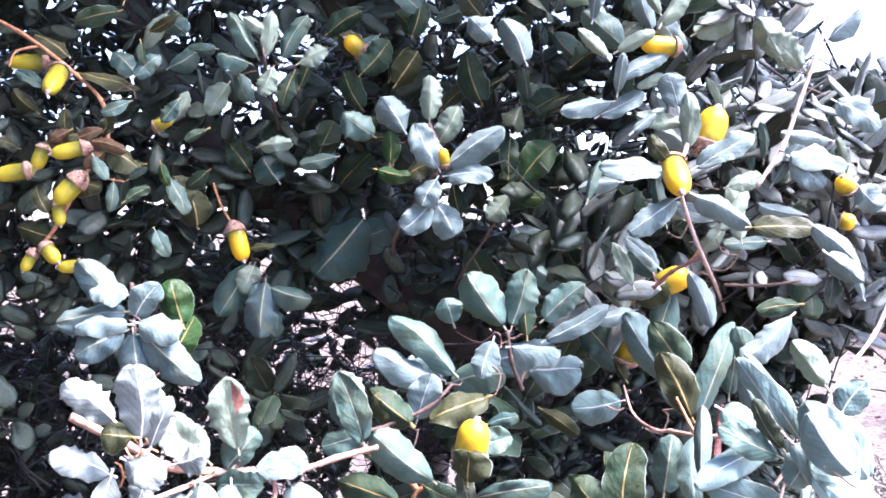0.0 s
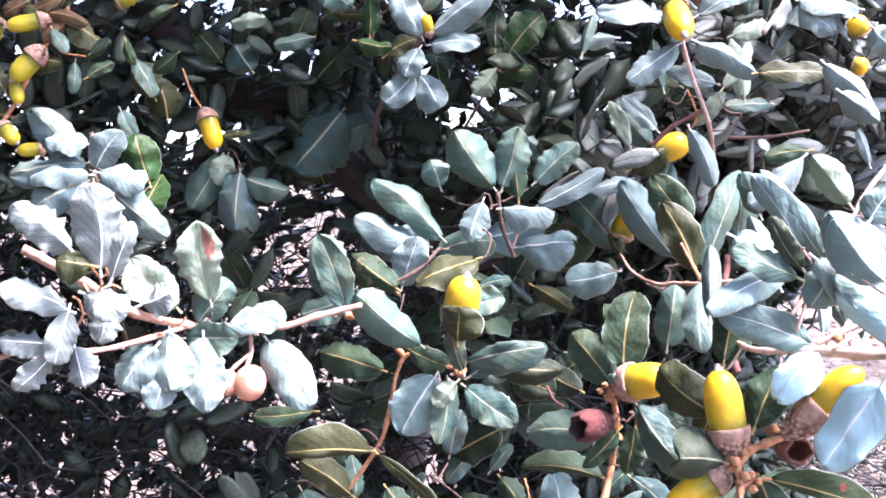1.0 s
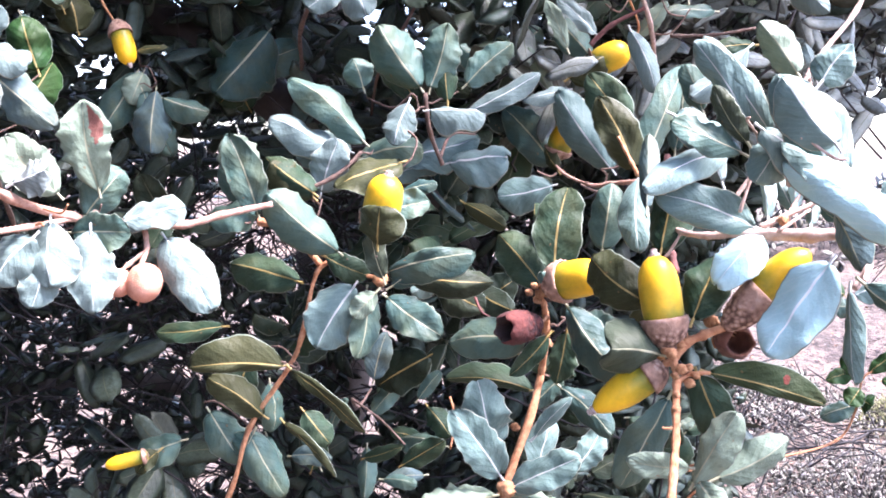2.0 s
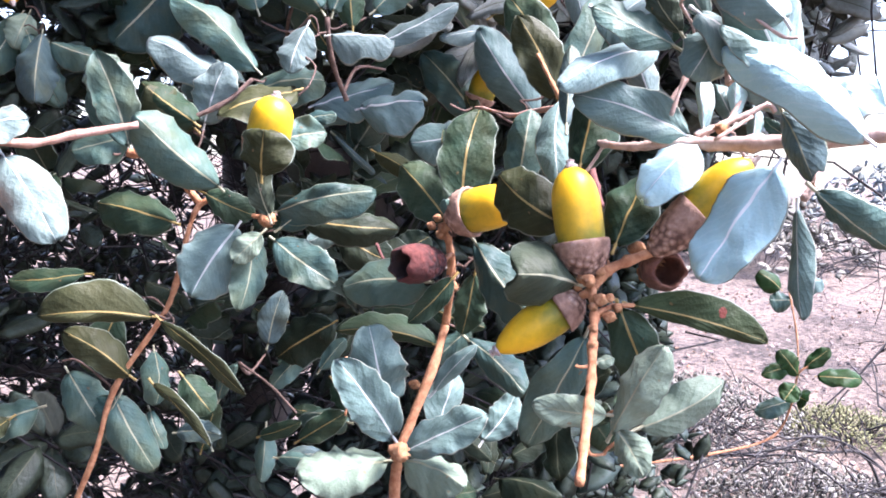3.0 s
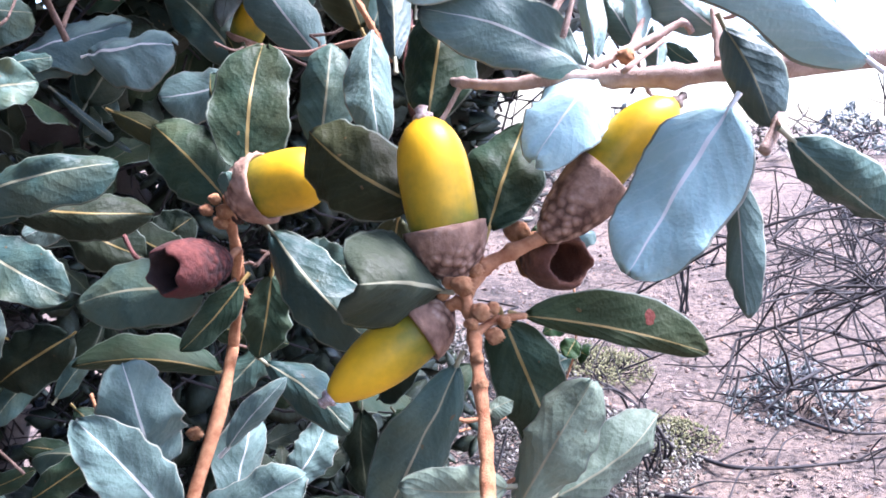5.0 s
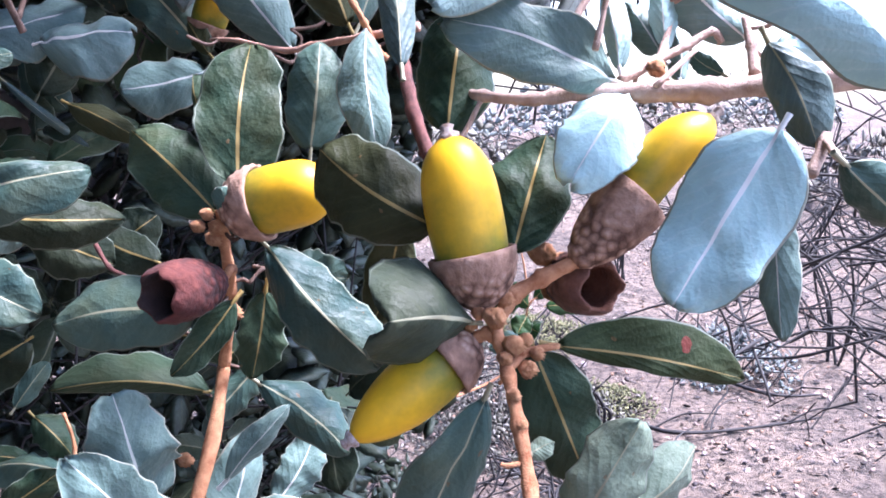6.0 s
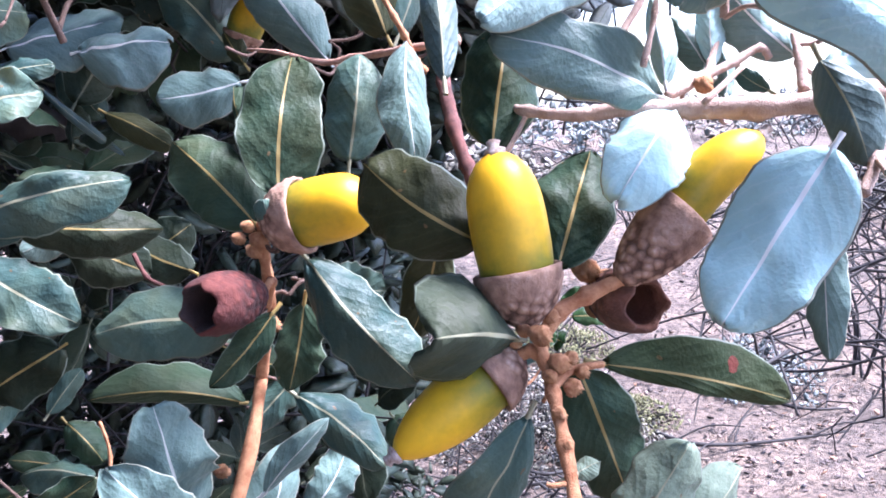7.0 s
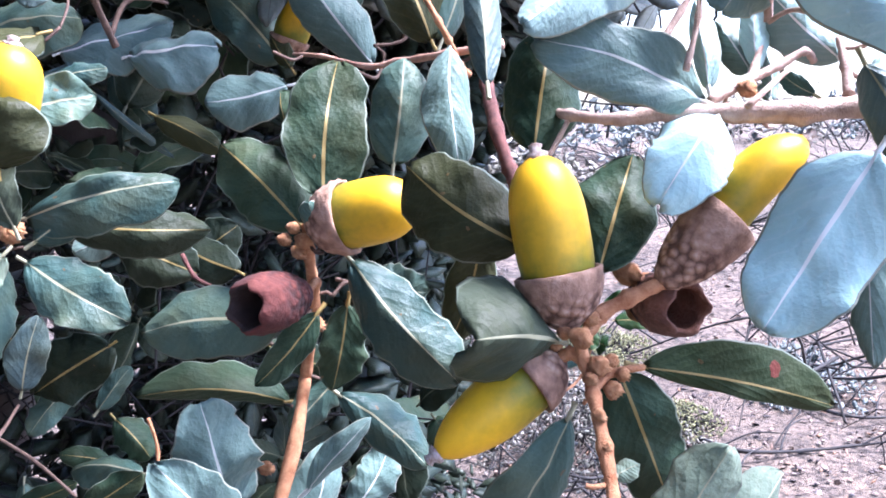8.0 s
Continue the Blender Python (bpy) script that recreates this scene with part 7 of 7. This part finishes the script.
    v, f, i, u = leaf_data(1.0, 0.52, rng.uniform(0.02, 0.10), rng, cols, rows, 0.0, toothed)
    v = np.array(v) * (1.0, 1.0, 0.42)
    return v, np.array(f, dtype=np.int32), np.array(i, dtype=np.int32), np.array(u)


CLOSE = [leaf_template(40 + k, (0, 0, 0.8, 1.2)[k % 4], (-1.0, -0.55, -0.045, 0.045, 0.55, 1.0), 6) for k in range(8)]
FAR = [leaf_template(60 + k, (0, 0, 0.9)[k % 3], (-1.0, 0.0, 1.0), 3) for k in range(6)]
PLAIN = [leaf_template(90 + k, 0, (-1.0, 0.0, 1.0), 2) for k in range(3)]
PETIOLE = 0.005


def foliage(name, places, mats, kinds):
    """One joined mass of leaves. places: rows of base, direction, normal, length and breadth."""
    vs, fs, ids, uvs, n = [], [], [], [], 0
    for k, (base, d, nrm, size, fat) in enumerate(places):
        tv, tf, ti, tu = kinds[k % len(kinds)]
        y = d.normalized()
        z = (nrm - y * nrm.dot(y)).normalized()
        rot = np.array((y.cross(z), y, z))
        vs.append((tv * np.array((size * fat, size, size))) @ rot + np.array(base))
        fs.append(tf + n)
        ids.append(ti)
        uvs.append(tu)
        n += len(tv)
    verts, faces, uv = np.concatenate(vs), np.concatenate(fs), np.concatenate(uvs)
    me = bpy.data.meshes.new(name)
    me.vertices.add(len(verts))
    me.vertices.foreach_set("co", verts.ravel())
    me.loops.add(faces.size)
    me.loops.foreach_set("vertex_index", faces.ravel())
    me.polygons.add(len(faces))
    me.polygons.foreach_set("loop_start", np.arange(0, faces.size, 4, dtype=np.int32))
    me.polygons.foreach_set("loop_total", np.full(len(faces), 4, dtype=np.int32))
    for m in mats:
        me.materials.append(m)
    me.polygons.foreach_set("material_index", np.concatenate(ids))
    me.polygons.foreach_set("use_smooth", np.ones(len(faces), dtype=bool))
    layer = me.uv_layers.new(name="UVMap")
    layer.data.foreach_set("uv", uv[faces.ravel()].astype(np.float32).ravel())
    me.update(calc_edges=True)
    me.validate()
    return me


def edge_x(y, z):
    """The right-hand limit of the crown at a depth and height."""
    return 0.04 + 0.35 * (y - 0.20) + min(0.28, 0.6 * max(0.0, z - 1.18))


def front_y(x, z):
    """The near limit of the crown: behind the twigs that hang in front of it."""
    if z < 1.29:
        return 0.66 if x > 0 else 0.80
    return 0.90 if x < 0.02 else 0.74


def spray_places(rng, tip, way, count, size):
    """Leaves set spirally round the last stretch of a twig."""
    out = []
    a = way.orthogonal().normalized()
    b = way.cross(a)
    for k in range(count):
        s = k / count
        an = k * 2.4 + rng.uniform(-0.4, 0.4)
        side = a * math.cos(an) + b * math.sin(an)
        d = (side * rng.uniform(0.7, 1.2) + way * rng.uniform(0.1, 0.9) + Vector((0, 0, -0.15))).normalized()
        base = tip - way * 0.05 * s + side * PETIOLE
        nrm = (Vector((0.1, -0.65, 0.85)) + Vector((rng.uniform(-.8, .8), rng.uniform(-.6, .6), rng.uniform(-.5, .3)))).normalized()
        out.append((base, d, nrm, size * rng.uniform(0.65, 1.15), rng.uniform(0.75, 1.2)))
    return out


def any_way(rng):
    return Vector((rng.uniform(-0.8, 0.8), rng.uniform(-1.0, 0.1), rng.uniform(-0.3, 0.8))).normalized()


crown_rng = random.Random(5)
near_places, deep_places, lit_places, twig_lines = [], [], [], []


def bare_twigs(x, y, z):
    """Leafless inner twigs, where the crown is thin enough to see through."""
    for q in range(4):
        way = any_way(crown_rng)
        end = Vector((x + crown_rng.uniform(-0.05, 0.05), y + crown_rng.uniform(0.0, 0.3), z + crown_rng.uniform(-0.05, 0.05)))
        twig_lines.append((end - way * crown_rng.uniform(0.06, 0.18), end))


for k in range(10500):
    z = crown_rng.uniform(0.30, 2.25)
    x = crown_rng.uniform(-1.25, 0.95)
    y0 = front_y(x, z)
    y = y0 + 1.15 * crown_rng.random() ** 1.3
    lim = edge_x(y, z)
    if x > lim + 0.03 * crown_rng.uniform(-1, 1) or x < -0.30 - 0.62 * y:
        continue
    thin = -0.20 < x / y < -0.09 and -0.18 < (z - 1.36) / y < -0.02
    if thin and crown_rng.random() < 0.62:
        bare_twigs(x, y, z)
        continue
    if y > y0 + 0.30 and crown_rng.random() < ((0.05 if x > -0.08 else 0.07) if z < 1.28 else 0.22 if -0.10 < x < 0.35 else 0.40):
        continue
    if z < 1.29 and y < y0 + 0.35 and crown_rng.random() < (0.5 if x > -0.12 else 0.82):
        bare_twigs(x, y, z)
        continue
    if z < 1.27 and -0.04 - 0.14 * y < x < 0.25 and noise.noise((x * 17.0, y * 0.8, z * 19.0)) > -0.02:
        if k % 3 == 0:
            bare_twigs(x, y, z)
        continue
    if z > 1.27 and -0.24 < x / y < 0.16 and noise.noise((x * 13.0, y * 0.8, z * 13.0)) > 0.30:
        bare_twigs(x, y, z)
        continue
    tip, way = Vector((x, y, z)), any_way(crown_rng)
    rows = spray_places(crown_rng, tip, way, crown_rng.randint(6, 9), 0.041 if y < y0 + 0.30 else 0.034)
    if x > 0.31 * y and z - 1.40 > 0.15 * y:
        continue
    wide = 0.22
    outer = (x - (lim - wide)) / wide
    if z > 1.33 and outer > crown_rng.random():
        lit_places.extend(rows)
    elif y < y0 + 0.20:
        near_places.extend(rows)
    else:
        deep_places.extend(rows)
    if k % 2 == 0:
        twig_lines.append((tip - way * 0.14 + Vector((0, 0.03, -0.02)), tip))
# the dense flank of the crown, low on its right-hand side
for k in range(1350):
    y, z = crown_rng.uniform(0.80, 1.9), crown_rng.uniform(0.75, 1.38)
    x = crown_rng.uniform(0.0, edge_x(y, z) - 0.03)
    if x < 0.30 and z < 1.27 and noise.noise((x * 17.0, y * 0.8, z * 19.0)) > -0.02:
        continue
    tip, way = Vector((x, y, z)), any_way(crown_rng)
    deep_places.extend(spray_places(crown_rng, tip, way, crown_rng.randint(6, 9), 0.036))
# the sunny right-hand side, crowded with narrow leaves whose pale colour stands for sunlight
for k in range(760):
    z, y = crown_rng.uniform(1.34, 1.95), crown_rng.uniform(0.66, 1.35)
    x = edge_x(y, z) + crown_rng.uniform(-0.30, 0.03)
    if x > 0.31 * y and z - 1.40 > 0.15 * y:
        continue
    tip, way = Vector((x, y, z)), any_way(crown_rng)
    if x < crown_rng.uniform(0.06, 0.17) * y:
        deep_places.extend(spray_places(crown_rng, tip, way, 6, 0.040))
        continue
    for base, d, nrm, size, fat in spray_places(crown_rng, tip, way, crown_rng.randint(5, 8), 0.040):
        lit_places.append((base, d, nrm, size, fat * 0.72))
    twig_lines.append((tip - way * 0.12 + Vector((-0.03, 0.02, -0.02)), tip))
# foliage added overhead, beside and behind, mostly out of view, to shade the inside
roof_places = []
for k in range(8500):
    d = Vector((crown_rng.gauss(0, 1), crown_rng.gauss(0, 1), crown_rng.gauss(0, 1))).normalized() * crown_rng.random() ** 0.33
    p = Vector((-0.45 + 2.0 * d.x, 0.95 + 2.1 * d.y, 1.95 + 1.55 * d.z))
    wobble = 0.18 * noise.noise(p * 1.7)
    beside = p.x < -0.42 - 0.62 * max(p.y, 0.0) + wobble and p.z > 0.35
    above = p.z > 2.15 + wobble and (p.x < 0.14 + 0.12 * p.y + wobble or p.y > 0.55 + wobble)
    behind = p.y > 2.0 and p.x < edge_x(p.y, p.z) - 0.3 and k % 4 == 0
    if (beside or above or behind) and (p - Vector((0, 0.1, 1.3))).length > 0.75:
        roof_places.extend(spray_places(crown_rng, p, any_way(crown_rng), 6, 0.092))

# the leaves nearest to the open side are pieces of their own
eye_side = Vector((0.02, 0.15, 1.30))
near_places.sort(key=lambda r: (r[0] - eye_side).length)
single_places, near_places = near_places[:290], near_places[290:]

oak = tagged(new("oak_tree"), "evergreen oak with dense dark small-leaved crown", "tree")
oak.matrix_basis = pose(-0.25, 2.05, 0)


def joined_twigs(name, lines, r, mat, sides=4):
    vs, fs = [], []
    kink = random.Random(len(lines))
    for p, q in lines:
        d = (q - p).normalized()
        a = d.orthogonal().normalized()
        b = d.cross(a)
        bend = (a * kink.uniform(-0.22, 0.22) + b * kink.uniform(-0.22, 0.22)) * (q - p).length
        n0 = len(vs)
        for t in range(4):
            s = t / 3
            c = p.lerp(q, s) + bend * (0, 1.0, 0.35, 0)[t]
            for k in range(sides):
                an = math.tau * k / sides
                vs.append(tuple(c + (a * math.cos(an) + b * math.sin(an)) * r * (1.25 - 0.6 * s)))
        for t in range(3):
            for k in range(sides):
                fs.append((n0 + t * sides + k, n0 + t * sides + (k + 1) % sides, n0 + (t + 1) * sides + (k + 1) % sides, n0 + (t + 1) * sides + k))
    return mesh_of(name, vs, fs, [mat])


tagged(part("crown", foliage("crown", near_places, [FILL_TOP, FILL_UNDER_SHADED, MIDRIB_DULL], CLOSE), oak, label="dense dark green crown leaves"), kind="stuff")
tagged(part("inner_foliage", foliage("inner_foliage", deep_places, [FILL_TOP, FILL_UNDER_SHADED, MIDRIB_DULL], FAR), oak, label="shaded inner foliage"), kind="stuff")
tagged(part("outer_foliage", foliage("outer_foliage", lit_places, [FILL_LIT, FILL_UNDER_SHADED, MIDRIB_DULL], CLOSE), oak, label="outer foliage coloured pale for the light of open sky"), kind="stuff")
tagged(part("upper_foliage", foliage("upper_foliage", roof_places, [FILL_TOP, FILL_UNDER_SHADED, MIDRIB_DULL], PLAIN), oak, label="added upper foliage, mostly unseen, that shades the crown"), kind="stuff")
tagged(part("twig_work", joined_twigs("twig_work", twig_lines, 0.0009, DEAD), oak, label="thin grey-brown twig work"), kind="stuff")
LEAF_SHAPES = []
for k in range(12):
    shape_rng = random.Random(80 + k)
    tv, tf, ti, tu = leaf_data(0.041, 0.0215, shape_rng.uniform(0.02, 0.12), shape_rng, FINE, 11, 0.004, (0, 0.5, 1.0)[k % 3])
    LEAF_SHAPES.append(mesh_of("leaf", tv, tf, [LEAF_TOP["dkkdkk"[k % 6]], FILL_UNDER_SHADED, MIDRIB_DULL, LEAF_RIM], ti, tu))
for k, (base, d, nrm, size, fat) in enumerate(single_places):
    y = d.normalized()
    z = (nrm - y * nrm.dot(y)).normalized()
    turn = Matrix((y.cross(z), y, z)).transposed().to_4x4()
    turn.translation = base
    part("leaf", LEAF_SHAPES[k % len(LEAF_SHAPES)], oak, turn @ Matrix.Diagonal((size * fat / 0.041, size / 0.041, size / 0.041, 1)))
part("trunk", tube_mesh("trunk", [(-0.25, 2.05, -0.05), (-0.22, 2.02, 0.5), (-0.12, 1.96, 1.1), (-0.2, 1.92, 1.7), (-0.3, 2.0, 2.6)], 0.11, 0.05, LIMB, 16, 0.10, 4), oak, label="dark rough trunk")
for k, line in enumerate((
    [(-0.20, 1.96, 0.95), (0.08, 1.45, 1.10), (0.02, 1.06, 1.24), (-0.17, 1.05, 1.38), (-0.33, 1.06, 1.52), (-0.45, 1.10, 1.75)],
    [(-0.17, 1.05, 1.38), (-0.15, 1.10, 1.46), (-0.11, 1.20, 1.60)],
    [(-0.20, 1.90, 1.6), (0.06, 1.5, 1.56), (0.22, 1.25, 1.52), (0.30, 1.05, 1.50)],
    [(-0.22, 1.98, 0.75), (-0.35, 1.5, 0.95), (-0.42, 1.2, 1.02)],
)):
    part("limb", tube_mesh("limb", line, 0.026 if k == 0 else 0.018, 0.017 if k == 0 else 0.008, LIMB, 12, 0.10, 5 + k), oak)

# ---------------------------------------------------------------- ground
def ground_height(x, y):
    d = math.hypot(x, y)
    s = min(1.0, max(0.0, (d - 2.2) / 11.0))
    return 0.05 * noise.noise((x * 0.5, y * 0.5, 3.0)) + 0.025 * noise.noise((x * 2.3, y * 2.3, 1.0)) + 0.85 * s * s * (3 - 2 * s)


m, nodes, links, b = material("dry_soil_and_litter")
n1 = noise_tex(nodes, links, 1.6, 6)
n2 = noise_tex(nodes, links, 30, 8, 0.75)
n3 = noise_tex(nodes, links, 110, 4, 0.7)
n4 = noise_tex(nodes, links, 9, 5, 0.7)
r1 = ramp(nodes, [(0.30, (0.040, 0.034, 0.027)), (0.41, (0.098, 0.072, 0.056)), (0.49, (0.178, 0.132, 0.104)), (0.60, (0.262, 0.190, 0.142)), (0.72, (0.098, 0.096, 0.046))])
links.new(mix(nodes, links, 0.5, n1.outputs["Fac"], n4.outputs["Fac"]), r1.inputs["Fac"])
r2 = ramp(nodes, [(0.42, (0.10, 0.09, 0.09)), (0.54, (1.0, 1.0, 1.0))])
links.new(n2.outputs["Fac"], r2.inputs["Fac"])
links.new(mix(nodes, links, 0.75, r1.outputs["Color"], r2.outputs["Color"], "MULTIPLY"), b.inputs["Base Color"])
b.inputs["Roughness"].default_value = 0.95
bump(nodes, links, n3.outputs["Fac"], b, 1.0, 0.03)
SOIL = m
xs = np.concatenate([-np.geomspace(3000, 4, 26), np.linspace(-3.8, 8, 110), np.geomspace(8.3, 3000, 26)])
ys = np.concatenate([-np.geomspace(3000, 3, 20), np.linspace(-2.8, 8, 100), np.geomspace(8.3, 3000, 26)])
gv = [(float(x), float(y), ground_height(x, y) if abs(x) + abs(y) < 60 else ground_height(x * 60 / (abs(x) + abs(y)), y * 60 / (abs(x) + abs(y)))) for y in ys for x in xs]
gf = [(j * len(xs) + i, j * len(xs) + i + 1, (j + 1) * len(xs) + i + 1, (j + 1) * len(xs) + i) for j in range(len(ys) - 1) for i in range(len(xs) - 1)]
ground = new("ground", mesh_of("ground", gv, gf, [SOIL]))
tagged(ground, "dry pinkish soil with litter and sparse grass", "ground", kind="structure")

# litter: curled dead leaves, chips and pebbles on the soil
def litter_material(name, stops, rough):
    m, nodes, links, b = material(name)
    g = nodes.new("ShaderNodeNewGeometry")
    r = ramp(nodes, stops)
    links.new(g.outputs["Random Per Island"], r.inputs["Fac"])
    links.new(r.outputs["Color"], b.inputs["Base Color"])
    b.inputs["Roughness"].default_value = rough
    return m


LITTER = litter_material("dead_leaf_litter", [(0.0, (0.018, 0.013, 0.014)), (0.3, (0.085, 0.060, 0.052)), (0.55, (0.245, 0.188, 0.162)), (0.8, (0.250, 0.128, 0.070)), (1.0, (0.310, 0.270, 0.265))], 0.85)
litter_rng = random.Random(21)
litter_places = []
for k in range(16000):
    a, d = litter_rng.uniform(0.15, 1.25), 1.6 + 6.0 * litter_rng.random() ** 1.3
    x, y = d * math.sin(a), d * math.cos(a)
    way = Vector((litter_rng.uniform(-1, 1), litter_rng.uniform(-1, 1), litter_rng.uniform(-0.2, 0.5))).normalized()
    nrm = Vector((litter_rng.uniform(-.8, .8), litter_rng.uniform(-.8, .8), 1)).normalized()
    litter_places.append((Vector((x, y, ground_height(x, y) + 0.008)), way, nrm, litter_rng.uniform(0.008, 0.034), litter_rng.uniform(0.4, 1.7)))
litter = new("leaf_litter", foliage("leaf_litter", litter_places, [LITTER, LITTER, LITTER], FAR))
tagged(litter, "brown and bleached dead leaves lying on soil", "litter", kind="stuff")


# bare shrubs: dark leafless canes that arch over and fork
def bare_shrub(x, y, height, reach, seed, canes=6, facing=2.4):
    rng = random.Random(seed)
    o = Vector((x, y, ground_height(x, y)))
    shrub = tagged(new("bare_shrub"), "leafless shrub of thin dark arching twigs", "shrub", "bare shrubs")
    shrub.matrix_basis = Matrix.Translation(o)
    side, fine = [], []
    for c in range(canes):
        an = facing + rng.uniform(-0.9, 0.9)
        out = Vector((math.cos(an), math.sin(an), 0)) * reach * rng.uniform(0.6, 1.15)
        top = height * rng.uniform(0.65, 1.1)
        across = Vector((-out.y, out.x, 0)) * 0.2
        pts = [Vector((0.03 * math.cos(c * 2.1), 0.03 * math.sin(c * 2.1), -0.03))]
        for f, h in ((0.06, 0.45), (0.25, 0.85), (0.55, 1.0), (0.82, 0.96), (1.1, 0.80)):
            pts.append(out * f + across * rng.uniform(-1, 1) + Vector((0, 0, top * h * rng.uniform(0.92, 1.06))))
        part("cane", tube_mesh("cane", pts, 0.0062, 0.0024, DEAD, 6, 0.12, seed + c), shrub, Matrix.Translation(o))
        way = out.normalized()
        for k in range(8):
            s = rng.uniform(1.6, 4.9)
            root = pts[int(s)].lerp(pts[int(s) + 1], s % 1.0)
            d = (way * rng.uniform(0.1, 0.9) + Vector((rng.uniform(-.7, .7), rng.uniform(-.7, .7), rng.uniform(-0.6, 0.7)))).normalized()
            tip = root + d * rng.uniform(0.12, 0.34)
            side.append((o + root, o + tip))
            for q in range(1 + k % 2):
                start = root.lerp(tip, rng.uniform(0.3, 0.9))
                e = (d + Vector((rng.uniform(-.9, .9), rng.uniform(-.9, .9), rng.uniform(-.7, .7)))).normalized()
                fine.append((o + start, o + start + e * rng.uniform(0.05, 0.16)))
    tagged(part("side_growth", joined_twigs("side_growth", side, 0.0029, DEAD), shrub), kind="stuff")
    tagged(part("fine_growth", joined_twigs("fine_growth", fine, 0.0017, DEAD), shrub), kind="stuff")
    return shrub


bare_shrub(2.00, 1.25, 1.12, 0.95, 31, 7)
bare_shrub(2.25, 1.75, 1.05, 1.00, 32, 7, 2.7)
bare_shrub(2.70, 2.30, 1.00, 1.00, 33, 6, 2.8)
bare_shrub(1.90, 3.10, 0.35, 0.60, 34, 5, 3.3)
bare_shrub(3.30, 3.30, 0.85, 1.00, 35, 6, 3.0)
bare_shrub(3.20, 4.80, 0.80, 0.90, 39, 6, 3.0)
bare_shrub(4.80, 5.20, 0.90, 1.00, 40, 6, 3.0)
bare_shrub(1.55, 2.55, 0.22, 0.50, 41, 5, 3.0)


# low scrub, moss and grass tufts on the bank
def scrub(name, x, y, radius, height, mats, count, size, seed, label, category):
    rng = random.Random(seed)
    z0 = ground_height(x, y)
    places, lines = [], []
    for k in range(count):
        an, d = rng.uniform(0, math.tau), radius * rng.random() ** 0.6
        top = height * (1 - (d / radius) ** 2) * rng.uniform(0.4, 1.0) + 0.01
        p = Vector((x + d * math.cos(an), y + d * math.sin(an), z0 + top))
        out = Vector((math.cos(an), math.sin(an), rng.uniform(0.3, 1.2))).normalized()
        places.extend(spray_places(rng, p, out, 4, size))
        if k % 3 == 0:
            lines.append((Vector((x + 0.4 * d * math.cos(an), y + 0.4 * d * math.sin(an), z0 - 0.01)), p))
    ob = tagged(new(name), label, category)
    ob.matrix_basis = pose(x, y, z0)
    tagged(part("foliage", foliage("foliage", places, mats, FAR), ob), kind="stuff")
    tagged(part("stalk_work", joined_twigs("stalk_work", lines, 0.0022, DEAD), ob), kind="stuff")
    return ob


MOSS = litter_material("yellow_green_tuft", [(0.0, (0.06, 0.065, 0.025)), (0.5, (0.14, 0.14, 0.055)), (1.0, (0.22, 0.21, 0.11))], 0.9)
SAGE = litter_material("grey_scrub_leaf", [(0.0, (0.075, 0.090, 0.083)), (0.6, (0.150, 0.172, 0.163)), (1.0, (0.225, 0.240, 0.236))], 0.8)
DRY = litter_material("dry_scrub_leaf", [(0.0, (0.030, 0.030, 0.024)), (0.5, (0.108, 0.102, 0.078)), (1.0, (0.240, 0.222, 0.198))], 0.9)
scrub("grass_tuft", 2.25, 4.15, 0.30, 0.12, [MOSS] * 3, 520, 0.017, 51, "yellow-green mossy tuft on dry soil", "tuft")
scrub("grass_tuft", 2.10, 3.35, 0.24, 0.09, [MOSS] * 3, 420, 0.016, 52, "yellow-green mossy tuft on dry soil", "tuft")
scrub("low_scrub", 2.85, 3.45, 0.32, 0.22, [SAGE] * 3, 150, 0.035, 53, "low grey-leaved scrub on the bank", "shrub")
scrub("low_scrub", 1.70, 3.30, 0.50, 0.20, [DRY] * 3, 700, 0.024, 54, "low dry twiggy scrub on the bank", "shrub")
scrub("low_scrub", 1.55, 4.20, 0.60, 0.25, [DRY] * 3, 600, 0.026, 55, "low dry twiggy scrub on the bank", "shrub")
for k in range(7):
    az = 0.42 + 0.11 * k
    d = 8.5 + 2.1 * (k * 5 % 4)
    scrub("low_scrub", d * math.sin(az), d * math.cos(az), 0.9 + 0.2 * (k % 3), 0.55 + 0.15 * (k % 2), [SAGE] * 3 if k % 2 else [DRY] * 3, 170, 0.11, 60 + k, "rounded grey scrub on the far bank", "shrub")


# dark fallen branches lying on the bank
for k, line in enumerate((
    [(2.12, 3.16), (2.14, 2.94), (2.38, 2.88), (2.72, 2.80)],
    [(2.70, 3.57), (3.26, 3.79), (3.69, 3.77)],
    [(2.73, 3.49), (2.74, 3.10), (2.96, 3.04)],
    [(1.76, 2.90), (1.84, 2.76), (2.06, 2.74)],
)):
    pts = [Vector((x, y, ground_height(x, y) + 0.012 + 0.03 * (i % 2))) for i, (x, y) in enumerate(line)]
    fallen = tagged(new("fallen_branch"), "thin dark fallen branch lying on the soil", "branch", "fallen branches")
    fallen.matrix_basis = Matrix.Translation(pts[0])
    part("stem", tube_mesh("stem", [p - pts[0] for p in pts], 0.009, 0.004, DEAD, 7, 0.15, 70 + k), fallen, Matrix.Translation(pts[0]))
    for j in range(1, len(pts)):
        root = pts[j - 1].lerp(pts[j], 0.6)
        end = root + Vector((0.22, -0.10 if j % 2 else 0.14, 0.05))
        part("twig", tube_mesh("twig", [root - pts[0], root.lerp(end, 0.5) + Vector((0, 0.02, 0.02)) - pts[0], end - pts[0]], 0.004, 0.002, DEAD, 6, 0.15, 80 + j), fallen, Matrix.Translation(pts[0]))
